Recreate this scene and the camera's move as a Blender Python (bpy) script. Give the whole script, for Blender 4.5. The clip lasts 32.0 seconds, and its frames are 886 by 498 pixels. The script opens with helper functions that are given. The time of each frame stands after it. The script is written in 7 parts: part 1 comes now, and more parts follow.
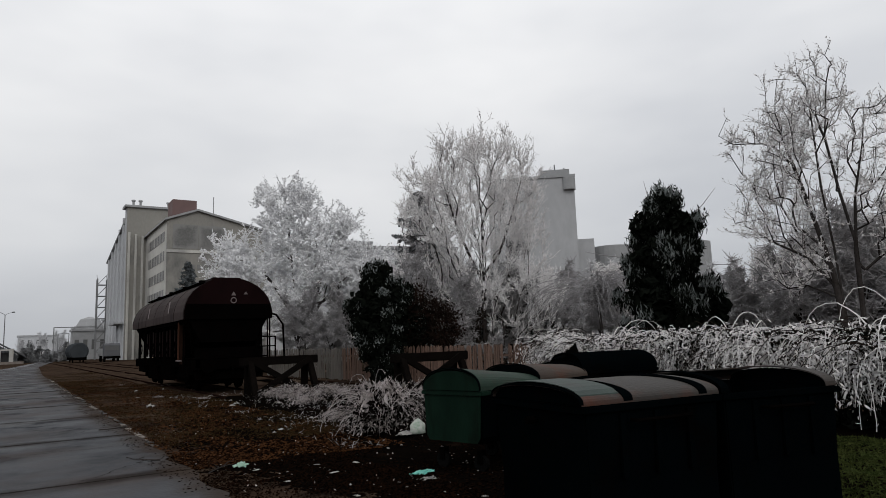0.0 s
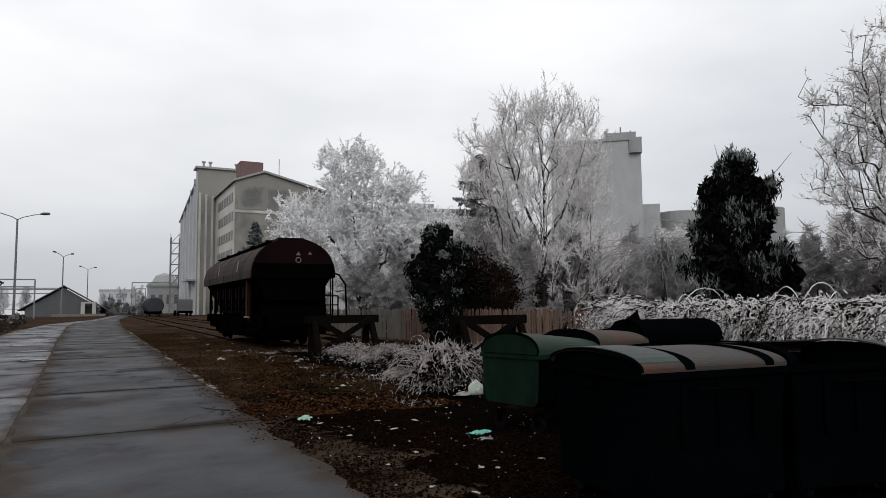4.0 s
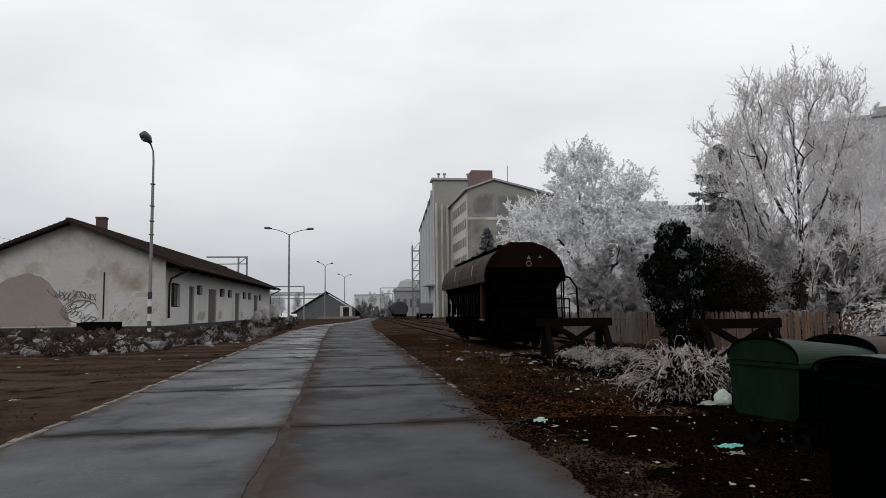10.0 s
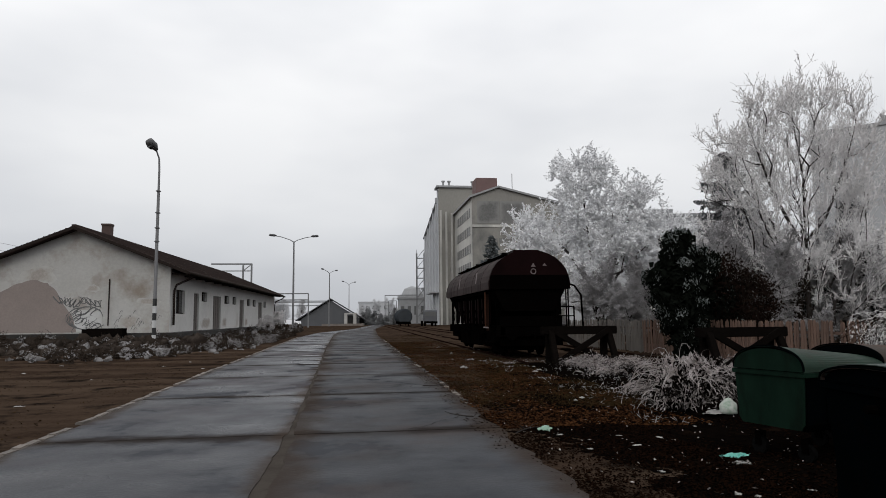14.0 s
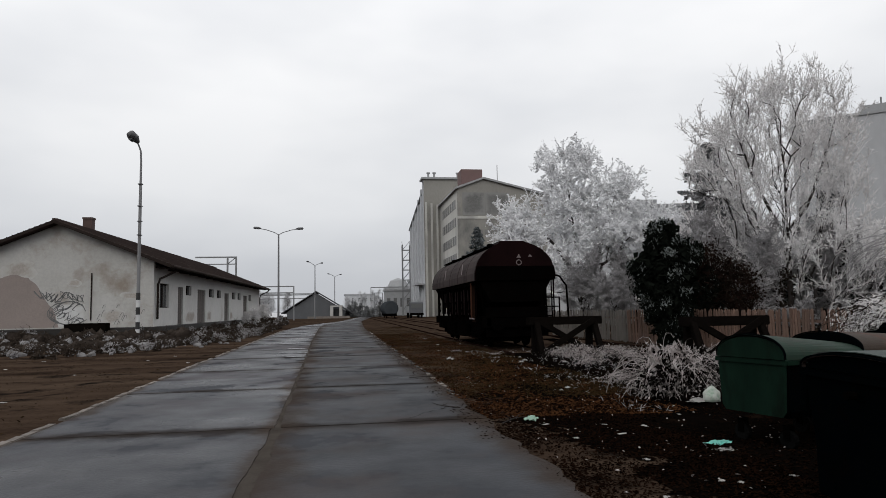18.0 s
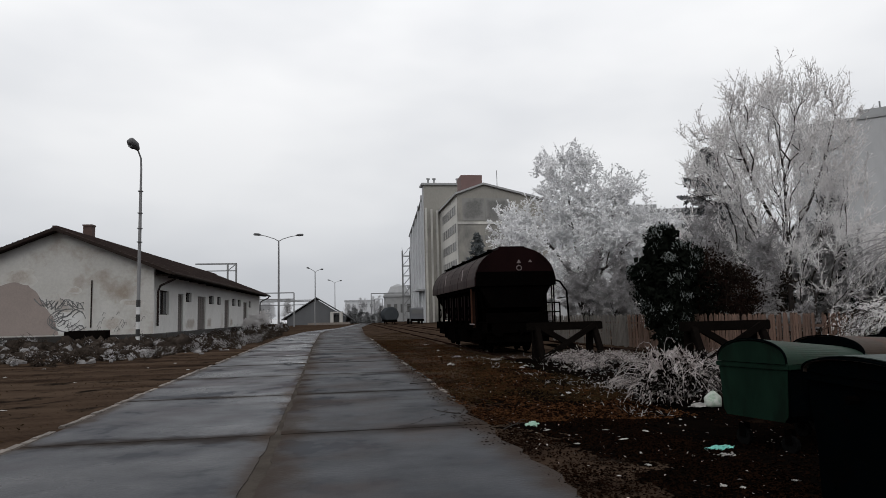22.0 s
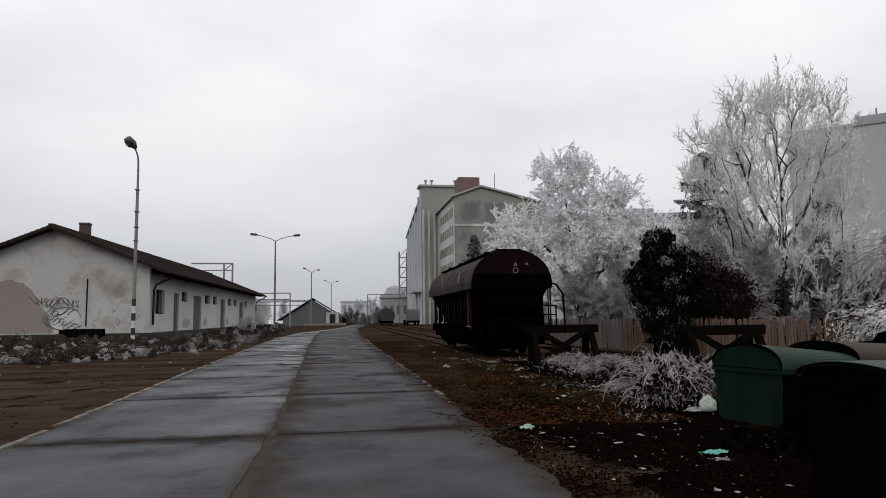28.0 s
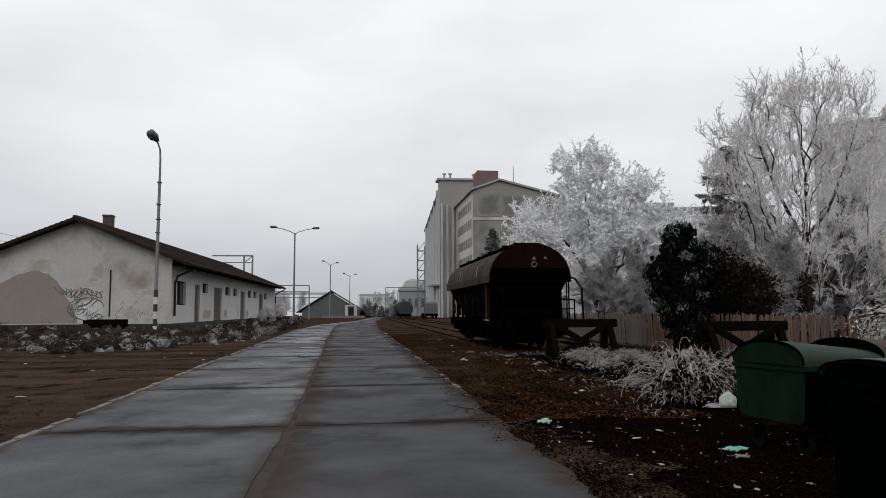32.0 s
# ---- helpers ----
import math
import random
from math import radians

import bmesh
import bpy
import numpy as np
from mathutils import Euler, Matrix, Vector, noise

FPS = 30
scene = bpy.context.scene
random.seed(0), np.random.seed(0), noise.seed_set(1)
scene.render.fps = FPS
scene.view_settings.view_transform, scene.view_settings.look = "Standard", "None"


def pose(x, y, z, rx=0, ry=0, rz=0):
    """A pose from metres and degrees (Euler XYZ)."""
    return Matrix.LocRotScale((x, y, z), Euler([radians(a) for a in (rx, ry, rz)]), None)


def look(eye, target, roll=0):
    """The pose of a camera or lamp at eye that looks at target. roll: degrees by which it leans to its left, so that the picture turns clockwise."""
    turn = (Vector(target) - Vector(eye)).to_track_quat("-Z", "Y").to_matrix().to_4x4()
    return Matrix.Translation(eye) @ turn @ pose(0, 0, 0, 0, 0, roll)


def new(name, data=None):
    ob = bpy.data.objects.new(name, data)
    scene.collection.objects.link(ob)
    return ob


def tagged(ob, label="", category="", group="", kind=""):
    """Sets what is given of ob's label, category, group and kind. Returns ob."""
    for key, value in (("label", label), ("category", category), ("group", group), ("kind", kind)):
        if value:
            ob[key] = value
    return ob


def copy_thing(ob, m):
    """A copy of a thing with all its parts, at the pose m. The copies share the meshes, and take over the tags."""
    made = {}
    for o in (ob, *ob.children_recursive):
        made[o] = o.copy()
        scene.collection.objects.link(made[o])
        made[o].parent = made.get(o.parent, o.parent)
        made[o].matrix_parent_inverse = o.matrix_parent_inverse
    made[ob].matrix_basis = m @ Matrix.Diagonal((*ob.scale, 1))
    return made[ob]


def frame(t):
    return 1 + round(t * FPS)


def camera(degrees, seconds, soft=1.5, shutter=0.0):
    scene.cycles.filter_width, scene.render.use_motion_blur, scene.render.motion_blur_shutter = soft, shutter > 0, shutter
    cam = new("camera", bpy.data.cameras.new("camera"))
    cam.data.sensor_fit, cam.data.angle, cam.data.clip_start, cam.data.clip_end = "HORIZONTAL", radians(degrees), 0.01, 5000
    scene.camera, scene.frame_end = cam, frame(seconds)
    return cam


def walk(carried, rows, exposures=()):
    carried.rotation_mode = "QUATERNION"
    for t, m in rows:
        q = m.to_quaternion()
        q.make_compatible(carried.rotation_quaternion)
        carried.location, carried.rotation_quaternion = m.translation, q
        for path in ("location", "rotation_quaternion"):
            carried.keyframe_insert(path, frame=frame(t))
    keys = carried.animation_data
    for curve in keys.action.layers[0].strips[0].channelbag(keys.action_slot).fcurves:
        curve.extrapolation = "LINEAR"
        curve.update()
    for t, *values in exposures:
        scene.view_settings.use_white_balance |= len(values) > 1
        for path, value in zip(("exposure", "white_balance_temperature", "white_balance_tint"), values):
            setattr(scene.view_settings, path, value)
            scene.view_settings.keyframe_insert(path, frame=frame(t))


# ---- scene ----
cam = camera(67.83, 32.0, soft=0.8)
ROWS = [
    (0, 0.0, 0.0, 1.6, 97.835, 2.086, -33.001),
    (0.5, 0.0, 0.0, 1.6, 96.599, 0.958, -31.777),
    (1, 0.0, 0.0, 1.6, 96.166, 0.433, -30.866),
    (1.5, 0.0, 0.0, 1.6, 94.736, 0.013, -31.610),
    (2, 0.0, 0.0, 1.6, 95.133, 0.150, -29.760),
    (2.5, 0.0, 0.0, 1.6, 95.421, 0.579, -29.985),
    (3, 0.0, 0.0, 1.6, 94.935, 0.904, -29.079),
    (3.5, 0.0, 0.0, 1.6, 94.680, 0.860, -28.298),
    (5.5, 0.0, 0.0, 1.6, 95.244, 0.514, -27.142),
    (6, 0.0, 0.0, 1.6, 95.490, 0.644, -26.768),
    (6.5, 0.0, 0.0, 1.6, 95.963, 0.099, -26.232),
    (7, 0.0, 0.0, 1.6, 96.797, -0.737, -23.760),
    (7.2, 0.0, 0.0, 1.6, 96.727, 0.971, -17.575),
    (7.4, 0.0, 0.0, 1.6, 96.820, 0.220, -14.148),
    (7.5, 0.0, 0.0, 1.6, 96.681, 0.805, -12.491),
    (7.6, 0.0, 0.0, 1.6, 96.815, 1.236, -11.143),
    (8, 0.0, 0.0, 1.6, 96.215, 1.282, -9.247),
    (8.5, 0.0, 0.0, 1.6, 95.281, 0.250, -9.070),
    (9, 0.0, 0.0, 1.6, 95.353, 0.376, -10.836),
    (9.5, 0.0, 0.0, 1.6, 95.942, 0.420, -8.365),
    (10, 0.0, 0.0, 1.6, 95.270, 0.799, -8.026),
    (10.5, 0.0, 0.0, 1.6, 95.364, 1.068, -8.530),
    (11, 0.0, 0.0, 1.6, 95.217, 1.026, -8.005),
    (11.5, 0.0, 0.0, 1.6, 95.134, 0.806, -8.159),
    (12, 0.0, 0.0, 1.6, 95.275, 1.159, -8.340),
    (12.5, 0.0, 0.0, 1.6, 95.466, 1.037, -8.370),
    (13, 0.0, 0.0, 1.6, 95.600, 1.240, -8.138),
    (13.5, 0.0, 0.0, 1.6, 95.783, 1.091, -8.258),
    (14, 0.0, 0.0, 1.6, 95.925, 0.635, -7.657),
    (14.5, 0.0, 0.0, 1.6, 96.173, 1.033, -8.062),
    (16.5, 0.0, 0.0, 1.6, 95.818, 1.376, -10.099),
    (17, 0.0, 0.0, 1.6, 95.398, 1.526, -9.352),
    (17.5, 0.0, 0.0, 1.6, 95.305, 1.317, -8.785),
    (18, 0.0, 0.0, 1.6, 95.182, 1.146, -8.861),
    (18.5, 0.0, 0.0, 1.6, 95.213, 1.232, -9.389),
    (19, 0.0, 0.0, 1.6, 95.269, 1.444, -9.396),
    (19.5, 0.0, 0.0, 1.6, 95.501, 1.432, -9.232),
    (20, 0.0, 0.0, 1.6, 95.523, 1.477, -8.947),
    (20.5, 0.0, 0.0, 1.6, 95.770, 1.295, -8.519),
    (21, 0.0, 0.0, 1.6, 96.004, 1.237, -7.805),
    (21.5, 0.0, 0.0, 1.6, 95.851, 1.356, -8.111),
    (22, 0.0, 0.0, 1.6, 95.681, 1.383, -8.831),
    (22.5, 0.0, 0.0, 1.6, 95.639, 1.177, -8.528),
    (23, 0.0, 0.0, 1.6, 95.548, 1.229, -8.676),
    (23.5, 0.0, 0.0, 1.6, 95.852, 1.230, -8.423),
    (24, 0.0, 0.0, 1.6, 96.315, 1.009, -8.281),
    (24.5, 0.0, 0.0, 1.6, 96.411, 0.715, -7.628),
    (25, 0.0, 0.0, 1.6, 96.548, 0.656, -7.557),
    (25.5, 0.0, 0.0, 1.6, 96.410, 1.128, -8.509),
    (27.5, 0.0, 0.0, 1.6, 95.900, 0.759, -8.726),
    (28, 0.0, 0.0, 1.6, 95.835, 0.827, -9.161),
    (28.5, 0.0, 0.0, 1.6, 95.641, 0.669, -8.573),
    (29, 0.0, 0.0, 1.6, 95.745, 0.122, -8.134),
    (29.5, 0.0, 0.0, 1.6, 95.614, 0.019, -7.743),
    (30, 0.0, 0.0, 1.6, 95.530, 0.000, -7.620),
    (30.5, 0.0, 0.0, 1.6, 95.811, 0.177, -7.599),
    (31, 0.0, 0.0, 1.6, 95.944, 0.169, -7.411),
    (31.5, 0.0, 0.0, 1.6, 95.514, 0.161, -7.561),
    (32, 0.0, 0.0, 1.6, 95.279, 0.369, -7.607),
]
walk(cam, [(t, pose(x, y, z, rx, ry, rz)) for t, x, y, z, rx, ry, rz in ROWS], [(0.0, -0.12), (1.0, -0.02), (2.0, 0.1), (6.0, 0.1), (7.0, 0.0), (14.0, 0.02), (32.0, 0.0)])

# ---- world, sun ----
SUN_EL, SUN_ROT = 32.0, 200.0
world = bpy.data.worlds.new("overcast_sky")
scene.world = world
world.use_nodes = True
wn, wl = world.node_tree.nodes, world.node_tree.links
wn.clear()
w_out, w_bg = wn.new("ShaderNodeOutputWorld"), wn.new("ShaderNodeBackground")
w_sky = wn.new("ShaderNodeTexSky")
w_sky.sky_type, w_sky.sun_disc = "NISHITA", False
w_sky.sun_elevation, w_sky.sun_rotation, w_sky.dust_density = radians(SUN_EL), radians(SUN_ROT), 4.0
w_grey = wn.new("ShaderNodeHueSaturation")
w_grey.inputs["Saturation"].default_value = 0.12
w_grey.inputs["Value"].default_value = 0.5
w_co, w_map = wn.new("ShaderNodeTexCoord"), wn.new("ShaderNodeMapping")
w_map.inputs["Scale"].default_value = (1.6, 1.6, 4.2)
w_noise = wn.new("ShaderNodeTexNoise")
w_noise.inputs["Scale"].default_value, w_noise.inputs["Detail"].default_value = 1.1, 4.0
w_noise.inputs["Roughness"].default_value = 0.48
w_ramp = wn.new("ShaderNodeValToRGB")
w_ramp.color_ramp.elements[0].position, w_ramp.color_ramp.elements[0].color = 0.32, (6.2, 6.35, 6.7, 1)
w_ramp.color_ramp.elements[1].position, w_ramp.color_ramp.elements[1].color = 0.68, (8.6, 8.6, 8.7, 1)
# the cloud sheet thins out towards the zenith and thickens into mist at the horizon
w_sep = wn.new("ShaderNodeSeparateXYZ")
w_hor = wn.new("ShaderNodeValToRGB")
e = w_hor.color_ramp.elements
e[0].position, e[0].color = 0.0, (0.52, 0.535, 0.555, 1)
e[1].position, e[1].color = 0.5, (1.04, 1.04, 1.035, 1)
mid = e.new(0.12)
mid.color = (0.68, 0.694, 0.708, 1)
w_mul, w_mix = wn.new("ShaderNodeMixRGB"), wn.new("ShaderNodeMixRGB")
w_mul.blend_type, w_mul.inputs[0].default_value = "MULTIPLY", 1.0
w_mix.inputs[0].default_value = 0.9
wl.new(w_co.outputs["Generated"], w_map.inputs["Vector"])
wl.new(w_map.outputs["Vector"], w_noise.inputs["Vector"])
wl.new(w_noise.outputs["Fac"], w_ramp.inputs["Fac"])
wl.new(w_co.outputs["Generated"], w_sep.inputs["Vector"])
wl.new(w_sep.outputs["Z"], w_hor.inputs["Fac"])
wl.new(w_ramp.outputs["Color"], w_mul.inputs[1])
wl.new(w_hor.outputs["Color"], w_mul.inputs[2])
wl.new(w_sky.outputs["Color"], w_grey.inputs["Color"])
wl.new(w_grey.outputs["Color"], w_mix.inputs[1])
wl.new(w_mul.outputs["Color"], w_mix.inputs[2])
wl.new(w_mix.outputs["Color"], w_bg.inputs["Color"])
w_bg.inputs["Strength"].default_value = 0.134
wl.new(w_bg.outputs["Background"], w_out.inputs["Surface"])

sun_data = bpy.data.lights.new("sun", "SUN")
sun_data.energy, sun_data.angle, sun_data.color = 0.5, radians(25), (1.0, 0.97, 0.93)
sun = new("sun", sun_data)
sun.matrix_world = look((0, 0, 60), Vector((0, 0, 60)) - 10 * Vector((math.sin(radians(SUN_ROT)) * math.cos(radians(SUN_EL)), math.cos(radians(SUN_ROT)) * math.cos(radians(SUN_EL)), math.sin(radians(SUN_EL)))))


# ---- materials ----
def mat(name, a, b=None, scale=1.5, rough=0.85, metal=0.0, bump=0.3, fine=30.0, stain=None, stain_scale=0.5, stain_at=(0.52, 0.66), streak=1.0, rand=0.0, wet=None, spec=0.5, band=None, band_at=(0.5, 0.68), rims=(), rim_scale=1.0):
    """Two colours mixed by a coarse and a fine noise, a stain on top, relief, and a spread of brightness between objects."""
    m = bpy.data.materials.new(name)
    m.use_nodes = True
    n, l = m.node_tree.nodes, m.node_tree.links
    p = n["Principled BSDF"]
    b = b or tuple(c * 0.7 for c in a)
    geo, mp = n.new("ShaderNodeNewGeometry"), n.new("ShaderNodeMapping")
    mp.inputs["Scale"].default_value = (1, 1, streak)
    l.new(geo.outputs["Position"], mp.inputs["Vector"])

    def nz(s, detail=5.0, r=0.6):
        x = n.new("ShaderNodeTexNoise")
        x.inputs["Scale"].default_value, x.inputs["Detail"].default_value, x.inputs["Roughness"].default_value = s, detail, r
        l.new(mp.outputs["Vector"], x.inputs["Vector"])
        return x

    def ramp(src, lo, hi):
        x = n.new("ShaderNodeMapRange")
        x.inputs["From Min"].default_value, x.inputs["From Max"].default_value = lo, hi
        l.new(src, x.inputs["Value"])
        return x.outputs["Result"]

    def mix(fac, c1, c2, mode="MIX"):
        x = n.new("ShaderNodeMixRGB")
        x.blend_type = mode
        if isinstance(fac, float):
            x.inputs[0].default_value = fac
        else:
            l.new(fac, x.inputs[0])
        for k, c in ((1, c1), (2, c2)):
            if isinstance(c, tuple):
                x.inputs[k].default_value = (*c, 1)
            else:
                l.new(c, x.inputs[k])
        return x.outputs[0]

    dull = []
    coarse, grain = nz(scale), nz(fine, 3.0)
    col = mix(ramp(coarse.outputs["Fac"], 0.3, 0.7), a, b)
    col = mix(0.35, col, mix(ramp(grain.outputs["Fac"], 0.3, 0.7), tuple(c * 0.72 for c in a), tuple(min(c * 1.3, 0.9) for c in b)))
    if band:
        bm_ = n.new("ShaderNodeMapping")
        bm_.inputs["Scale"].default_value, bm_.inputs["Rotation"].default_value = (0.1, 0.9, 1), (0, 0, radians(4))
        l.new(geo.outputs["Position"], bm_.inputs["Vector"])
        bn = n.new("ShaderNodeTexNoise")
        bn.inputs["Scale"].default_value, bn.inputs["Detail"].default_value = 0.8, 5.0
        l.new(bm_.outputs["Vector"], bn.inputs["Vector"])
        col = mix(ramp(bn.outputs["Fac"], *band_at), col, band)
        dull.append(ramp(bn.outputs["Fac"], *band_at))
    if stain:
        col = mix(ramp(nz(stain_scale, 6.0, 0.65).outputs["Fac"], *stain_at), col, stain)
    if rims:
        # what gathers along two opposite edges of a piece: (colour, axis, length of the piece, waviness, reach, strength)
        tc, sx = n.new("ShaderNodeTexCoord"), n.new("ShaderNodeSeparateXYZ")
        l.new(tc.outputs["Generated"], sx.inputs["Vector"])

        def calc(op, *args):
            x = n.new("ShaderNodeMath")
            x.operation = op
            for i, v in enumerate(args):
                if isinstance(v, float):
                    x.inputs[i].default_value = v
                else:
                    l.new(v, x.inputs[i])
            return x.outputs[0]

        for tint, axis, size, wave, reach, power in rims:
            c = sx.outputs[axis]
            rim = calc("MULTIPLY", calc("MINIMUM", c, calc("SUBTRACT", 1.0, c)), size)
            rim = calc("MULTIPLY_ADD", nz(rim_scale, 6.0, 0.62).outputs["Fac"], wave, calc("SUBTRACT", rim, wave * 0.5))
            x = n.new("ShaderNodeMapRange")
            x.interpolation_type = "SMOOTHSTEP"
            for key, v in (("From Min", 0.0), ("From Max", reach), ("To Min", power), ("To Max", 0.0)):
                x.inputs[key].default_value = v
            l.new(rim, x.inputs["Value"])
            col = mix(x.outputs["Result"], col, tint)
            dull.append(x.outputs["Result"])
    if rand:
        info = n.new("ShaderNodeObjectInfo")
        r = n.new("ShaderNodeMapRange")
        r.inputs["To Min"].default_value, r.inputs["To Max"].default_value = 1 - rand, 1 + rand
        l.new(info.outputs["Random"], r.inputs["Value"])
        col = mix(1.0, col, r.outputs["Result"], "MULTIPLY")
    l.new(col, p.inputs["Base Color"])
    p.inputs["Metallic"].default_value = metal
    p.inputs["Specular IOR Level"].default_value = spec
    if wet and dull:
        # the sheen lies on the bare wet concrete, not on soil
        sheen = ramp(nz(stain_scale * 2.2, 4.0).outputs["Fac"], 0.4, 0.68)
        for d in [sheen] + dull:
            x = n.new("ShaderNodeMath")
            x.operation = "MULTIPLY"
            y = n.new("ShaderNodeMath")
            y.operation, y.inputs[0].default_value = "SUBTRACT", 1.0
            l.new(d, y.inputs[1])
            l.new(y.outputs[0] if d is not sheen else d, x.inputs[0])
            if d is sheen:
                x.inputs[1].default_value = spec
            else:
                l.new(sheen_out, x.inputs[1])
            sheen_out = x.outputs[0]
        l.new(sheen_out, p.inputs["Specular IOR Level"])
    if wet:
        rr = n.new("ShaderNodeMapRange")
        rr.inputs["From Min"].default_value, rr.inputs["From Max"].default_value = 0.38, 0.62
        rr.inputs["To Min"].default_value, rr.inputs["To Max"].default_value = wet, rough
        l.new(nz(stain_scale, 4.0).outputs["Fac"], rr.inputs["Value"])
        l.new(rr.outputs["Result"], p.inputs["Roughness"])
    else:
        p.inputs["Roughness"].default_value = rough
    if bump:
        bp = n.new("ShaderNodeBump")
        bp.inputs["Strength"].default_value, bp.inputs["Distance"].default_value = bump, 0.02
        l.new(grain.outputs["Fac"], bp.inputs["Height"])
        l.new(bp.outputs["Normal"], p.inputs["Normal"])
    return m


M_EARTH = mat("damp_earth", (0.017, 0.0112, 0.0085), (0.046, 0.0305, 0.0215), 0.5, 0.95, bump=0.9, fine=9.0, stain=(0.011, 0.0085, 0.007), stain_scale=0.9, band=(0.075, 0.053, 0.038), band_at=(0.4, 0.8), spec=0.0)
M_SLAB = mat("wet_concrete", (0.078, 0.081, 0.089), (0.056, 0.058, 0.0635), 0.5, 0.5, bump=0.25, fine=22.0, stain=(0.076, 0.06, 0.062), stain_scale=0.22, stain_at=(0.5, 0.76), rand=0.12, wet=0.22, band=(0.055, 0.05, 0.051), band_at=(0.56, 0.78), spec=0.035,
             rims=(((0.026, 0.021, 0.0185), "Y", 4.8, 1.1, 0.42, 0.85), ((0.05, 0.038, 0.031), "X", 3.4, 1.1, 0.3, 0.8)), rim_scale=0.8)
M_JOINT = mat("crumbled_joint_soil", (0.088, 0.077, 0.068), (0.034, 0.029, 0.025), 1.3, 0.9, bump=0.6, fine=16.0, spec=0.0)
M_SLAB_DARK = mat("worn_dark_concrete", (0.064, 0.067, 0.0745), (0.042, 0.0435, 0.047), 0.5, 0.6, bump=0.3, fine=22.0, stain=(0.07, 0.058, 0.055), stain_scale=0.3, stain_at=(0.48, 0.7), rand=0.1, wet=0.4, spec=0.025, band=(0.048, 0.045, 0.045), band_at=(0.56, 0.78),
                  rims=(((0.022, 0.0185, 0.017), "Y", 4.8, 1.0, 0.36, 0.85), ((0.042, 0.032, 0.026), "X", 3.0, 1.1, 0.55, 0.85)), rim_scale=0.8)
M_SCRUB = mat("dead_scrub", (0.03, 0.023, 0.018), (0.012, 0.0095, 0.008), 1.2, 0.95, bump=0.0, fine=5.0, spec=0.0)
M_SCRUB_PALE = mat("tawny_dead_scrub", (0.06, 0.046, 0.036), (0.024, 0.019, 0.016), 1.2, 0.95, bump=0.0, fine=5.0, spec=0.0)
M_CLOD = mat("brown_clods", (0.042, 0.033, 0.027), (0.017, 0.014, 0.012), 0.9, 0.95, bump=0.8, fine=12.0, stain=(0.075, 0.062, 0.053), stain_scale=1.2, stain_at=(0.5, 0.7), spec=0.0)
M_FROST_CLOD = mat("frosted_clods", (0.33, 0.325, 0.33), (0.09, 0.082, 0.078), 2.4, 0.95, bump=0.9, fine=9.0, stain=(0.05, 0.042, 0.036), stain_scale=2.2, stain_at=(0.5, 0.62), spec=0.05)
M_SCRUB_BROWN = mat("red_brown_withered_leaf", (0.022, 0.012, 0.009), (0.009, 0.006, 0.005), 1.2, 0.95, bump=0.0, fine=5.0, spec=0.0)
M_SCRUB_BLACK = mat("near_black_leaf", (0.006, 0.0045, 0.004), (0.0025, 0.002, 0.0018), 1.2, 0.95, bump=0.0, fine=5.0, spec=0.0)
M_BLACK_SOIL = mat("near_black_soil", (0.0014, 0.0011, 0.001), (0.0036, 0.0025, 0.002), 0.7, 0.95, bump=0.9, fine=9.0, stain=(0.009, 0.0055, 0.0038), stain_scale=1.1, stain_at=(0.56, 0.7), spec=0.0)
M_KERB = mat("kerb_stone", (0.19, 0.165, 0.145), (0.10, 0.084, 0.072), 2.0, 0.85, rand=0.35)
M_BARK = mat("bark", (0.022, 0.018, 0.016), (0.05, 0.045, 0.043), 3.0, 0.95, bump=0.8, fine=14.0, spec=0.0)
M_FROST = mat("hoar_frost", (0.93, 0.93, 0.94), (0.82, 0.82, 0.84), 1.2, 0.9, bump=0.0, fine=6.0, spec=0.2)
M_FROST_WARM = mat("frosted_twigs", (0.88, 0.87, 0.87), (0.62, 0.59, 0.58), 1.6, 0.9, bump=0.0, fine=5.0, spec=0.2)
M_FROST_GREY = mat("frost_on_brown_twigs", (0.5, 0.49, 0.5), (0.14, 0.13, 0.13), 1.8, 0.9, bump=0.0, fine=4.0, spec=0.2)
M_FROST_TWIG = mat("thinly_frosted_twigs", (0.93, 0.92, 0.92), (0.62, 0.595, 0.59), 1.1, 0.9, bump=0.0, fine=4.0, spec=0.1)
M_FROST_PINK = mat("rimed_brown_stems", (0.58, 0.545, 0.54), (0.17, 0.135, 0.125), 2.6, 0.9, bump=0.0, fine=6.0, spec=0.1)
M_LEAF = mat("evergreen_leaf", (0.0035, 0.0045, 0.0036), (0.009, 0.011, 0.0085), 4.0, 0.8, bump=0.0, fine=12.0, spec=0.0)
M_LEAF_FROST = mat("frosted_evergreen", (0.26, 0.28, 0.28), (0.10, 0.115, 0.11), 3.0, 0.9, bump=0.0, fine=9.0, spec=0.2)
M_DEAD_DARK = mat("sodden_leaf", (0.0115, 0.0052, 0.0028), (0.004, 0.0024, 0.0018), 1.2, 0.9, bump=0.0, fine=8.0, spec=0.0)
M_DEAD = mat("dead_leaf", (0.075, 0.032, 0.013), (0.02, 0.0098, 0.0058), 0.9, 0.9, bump=0.0, fine=8.0, spec=0.0)
M_GRASS = mat("winter_grass", (0.05, 0.031, 0.014), (0.018, 0.0125, 0.0065), 1.0, 0.9, bump=0.0, fine=8.0, spec=0.0)
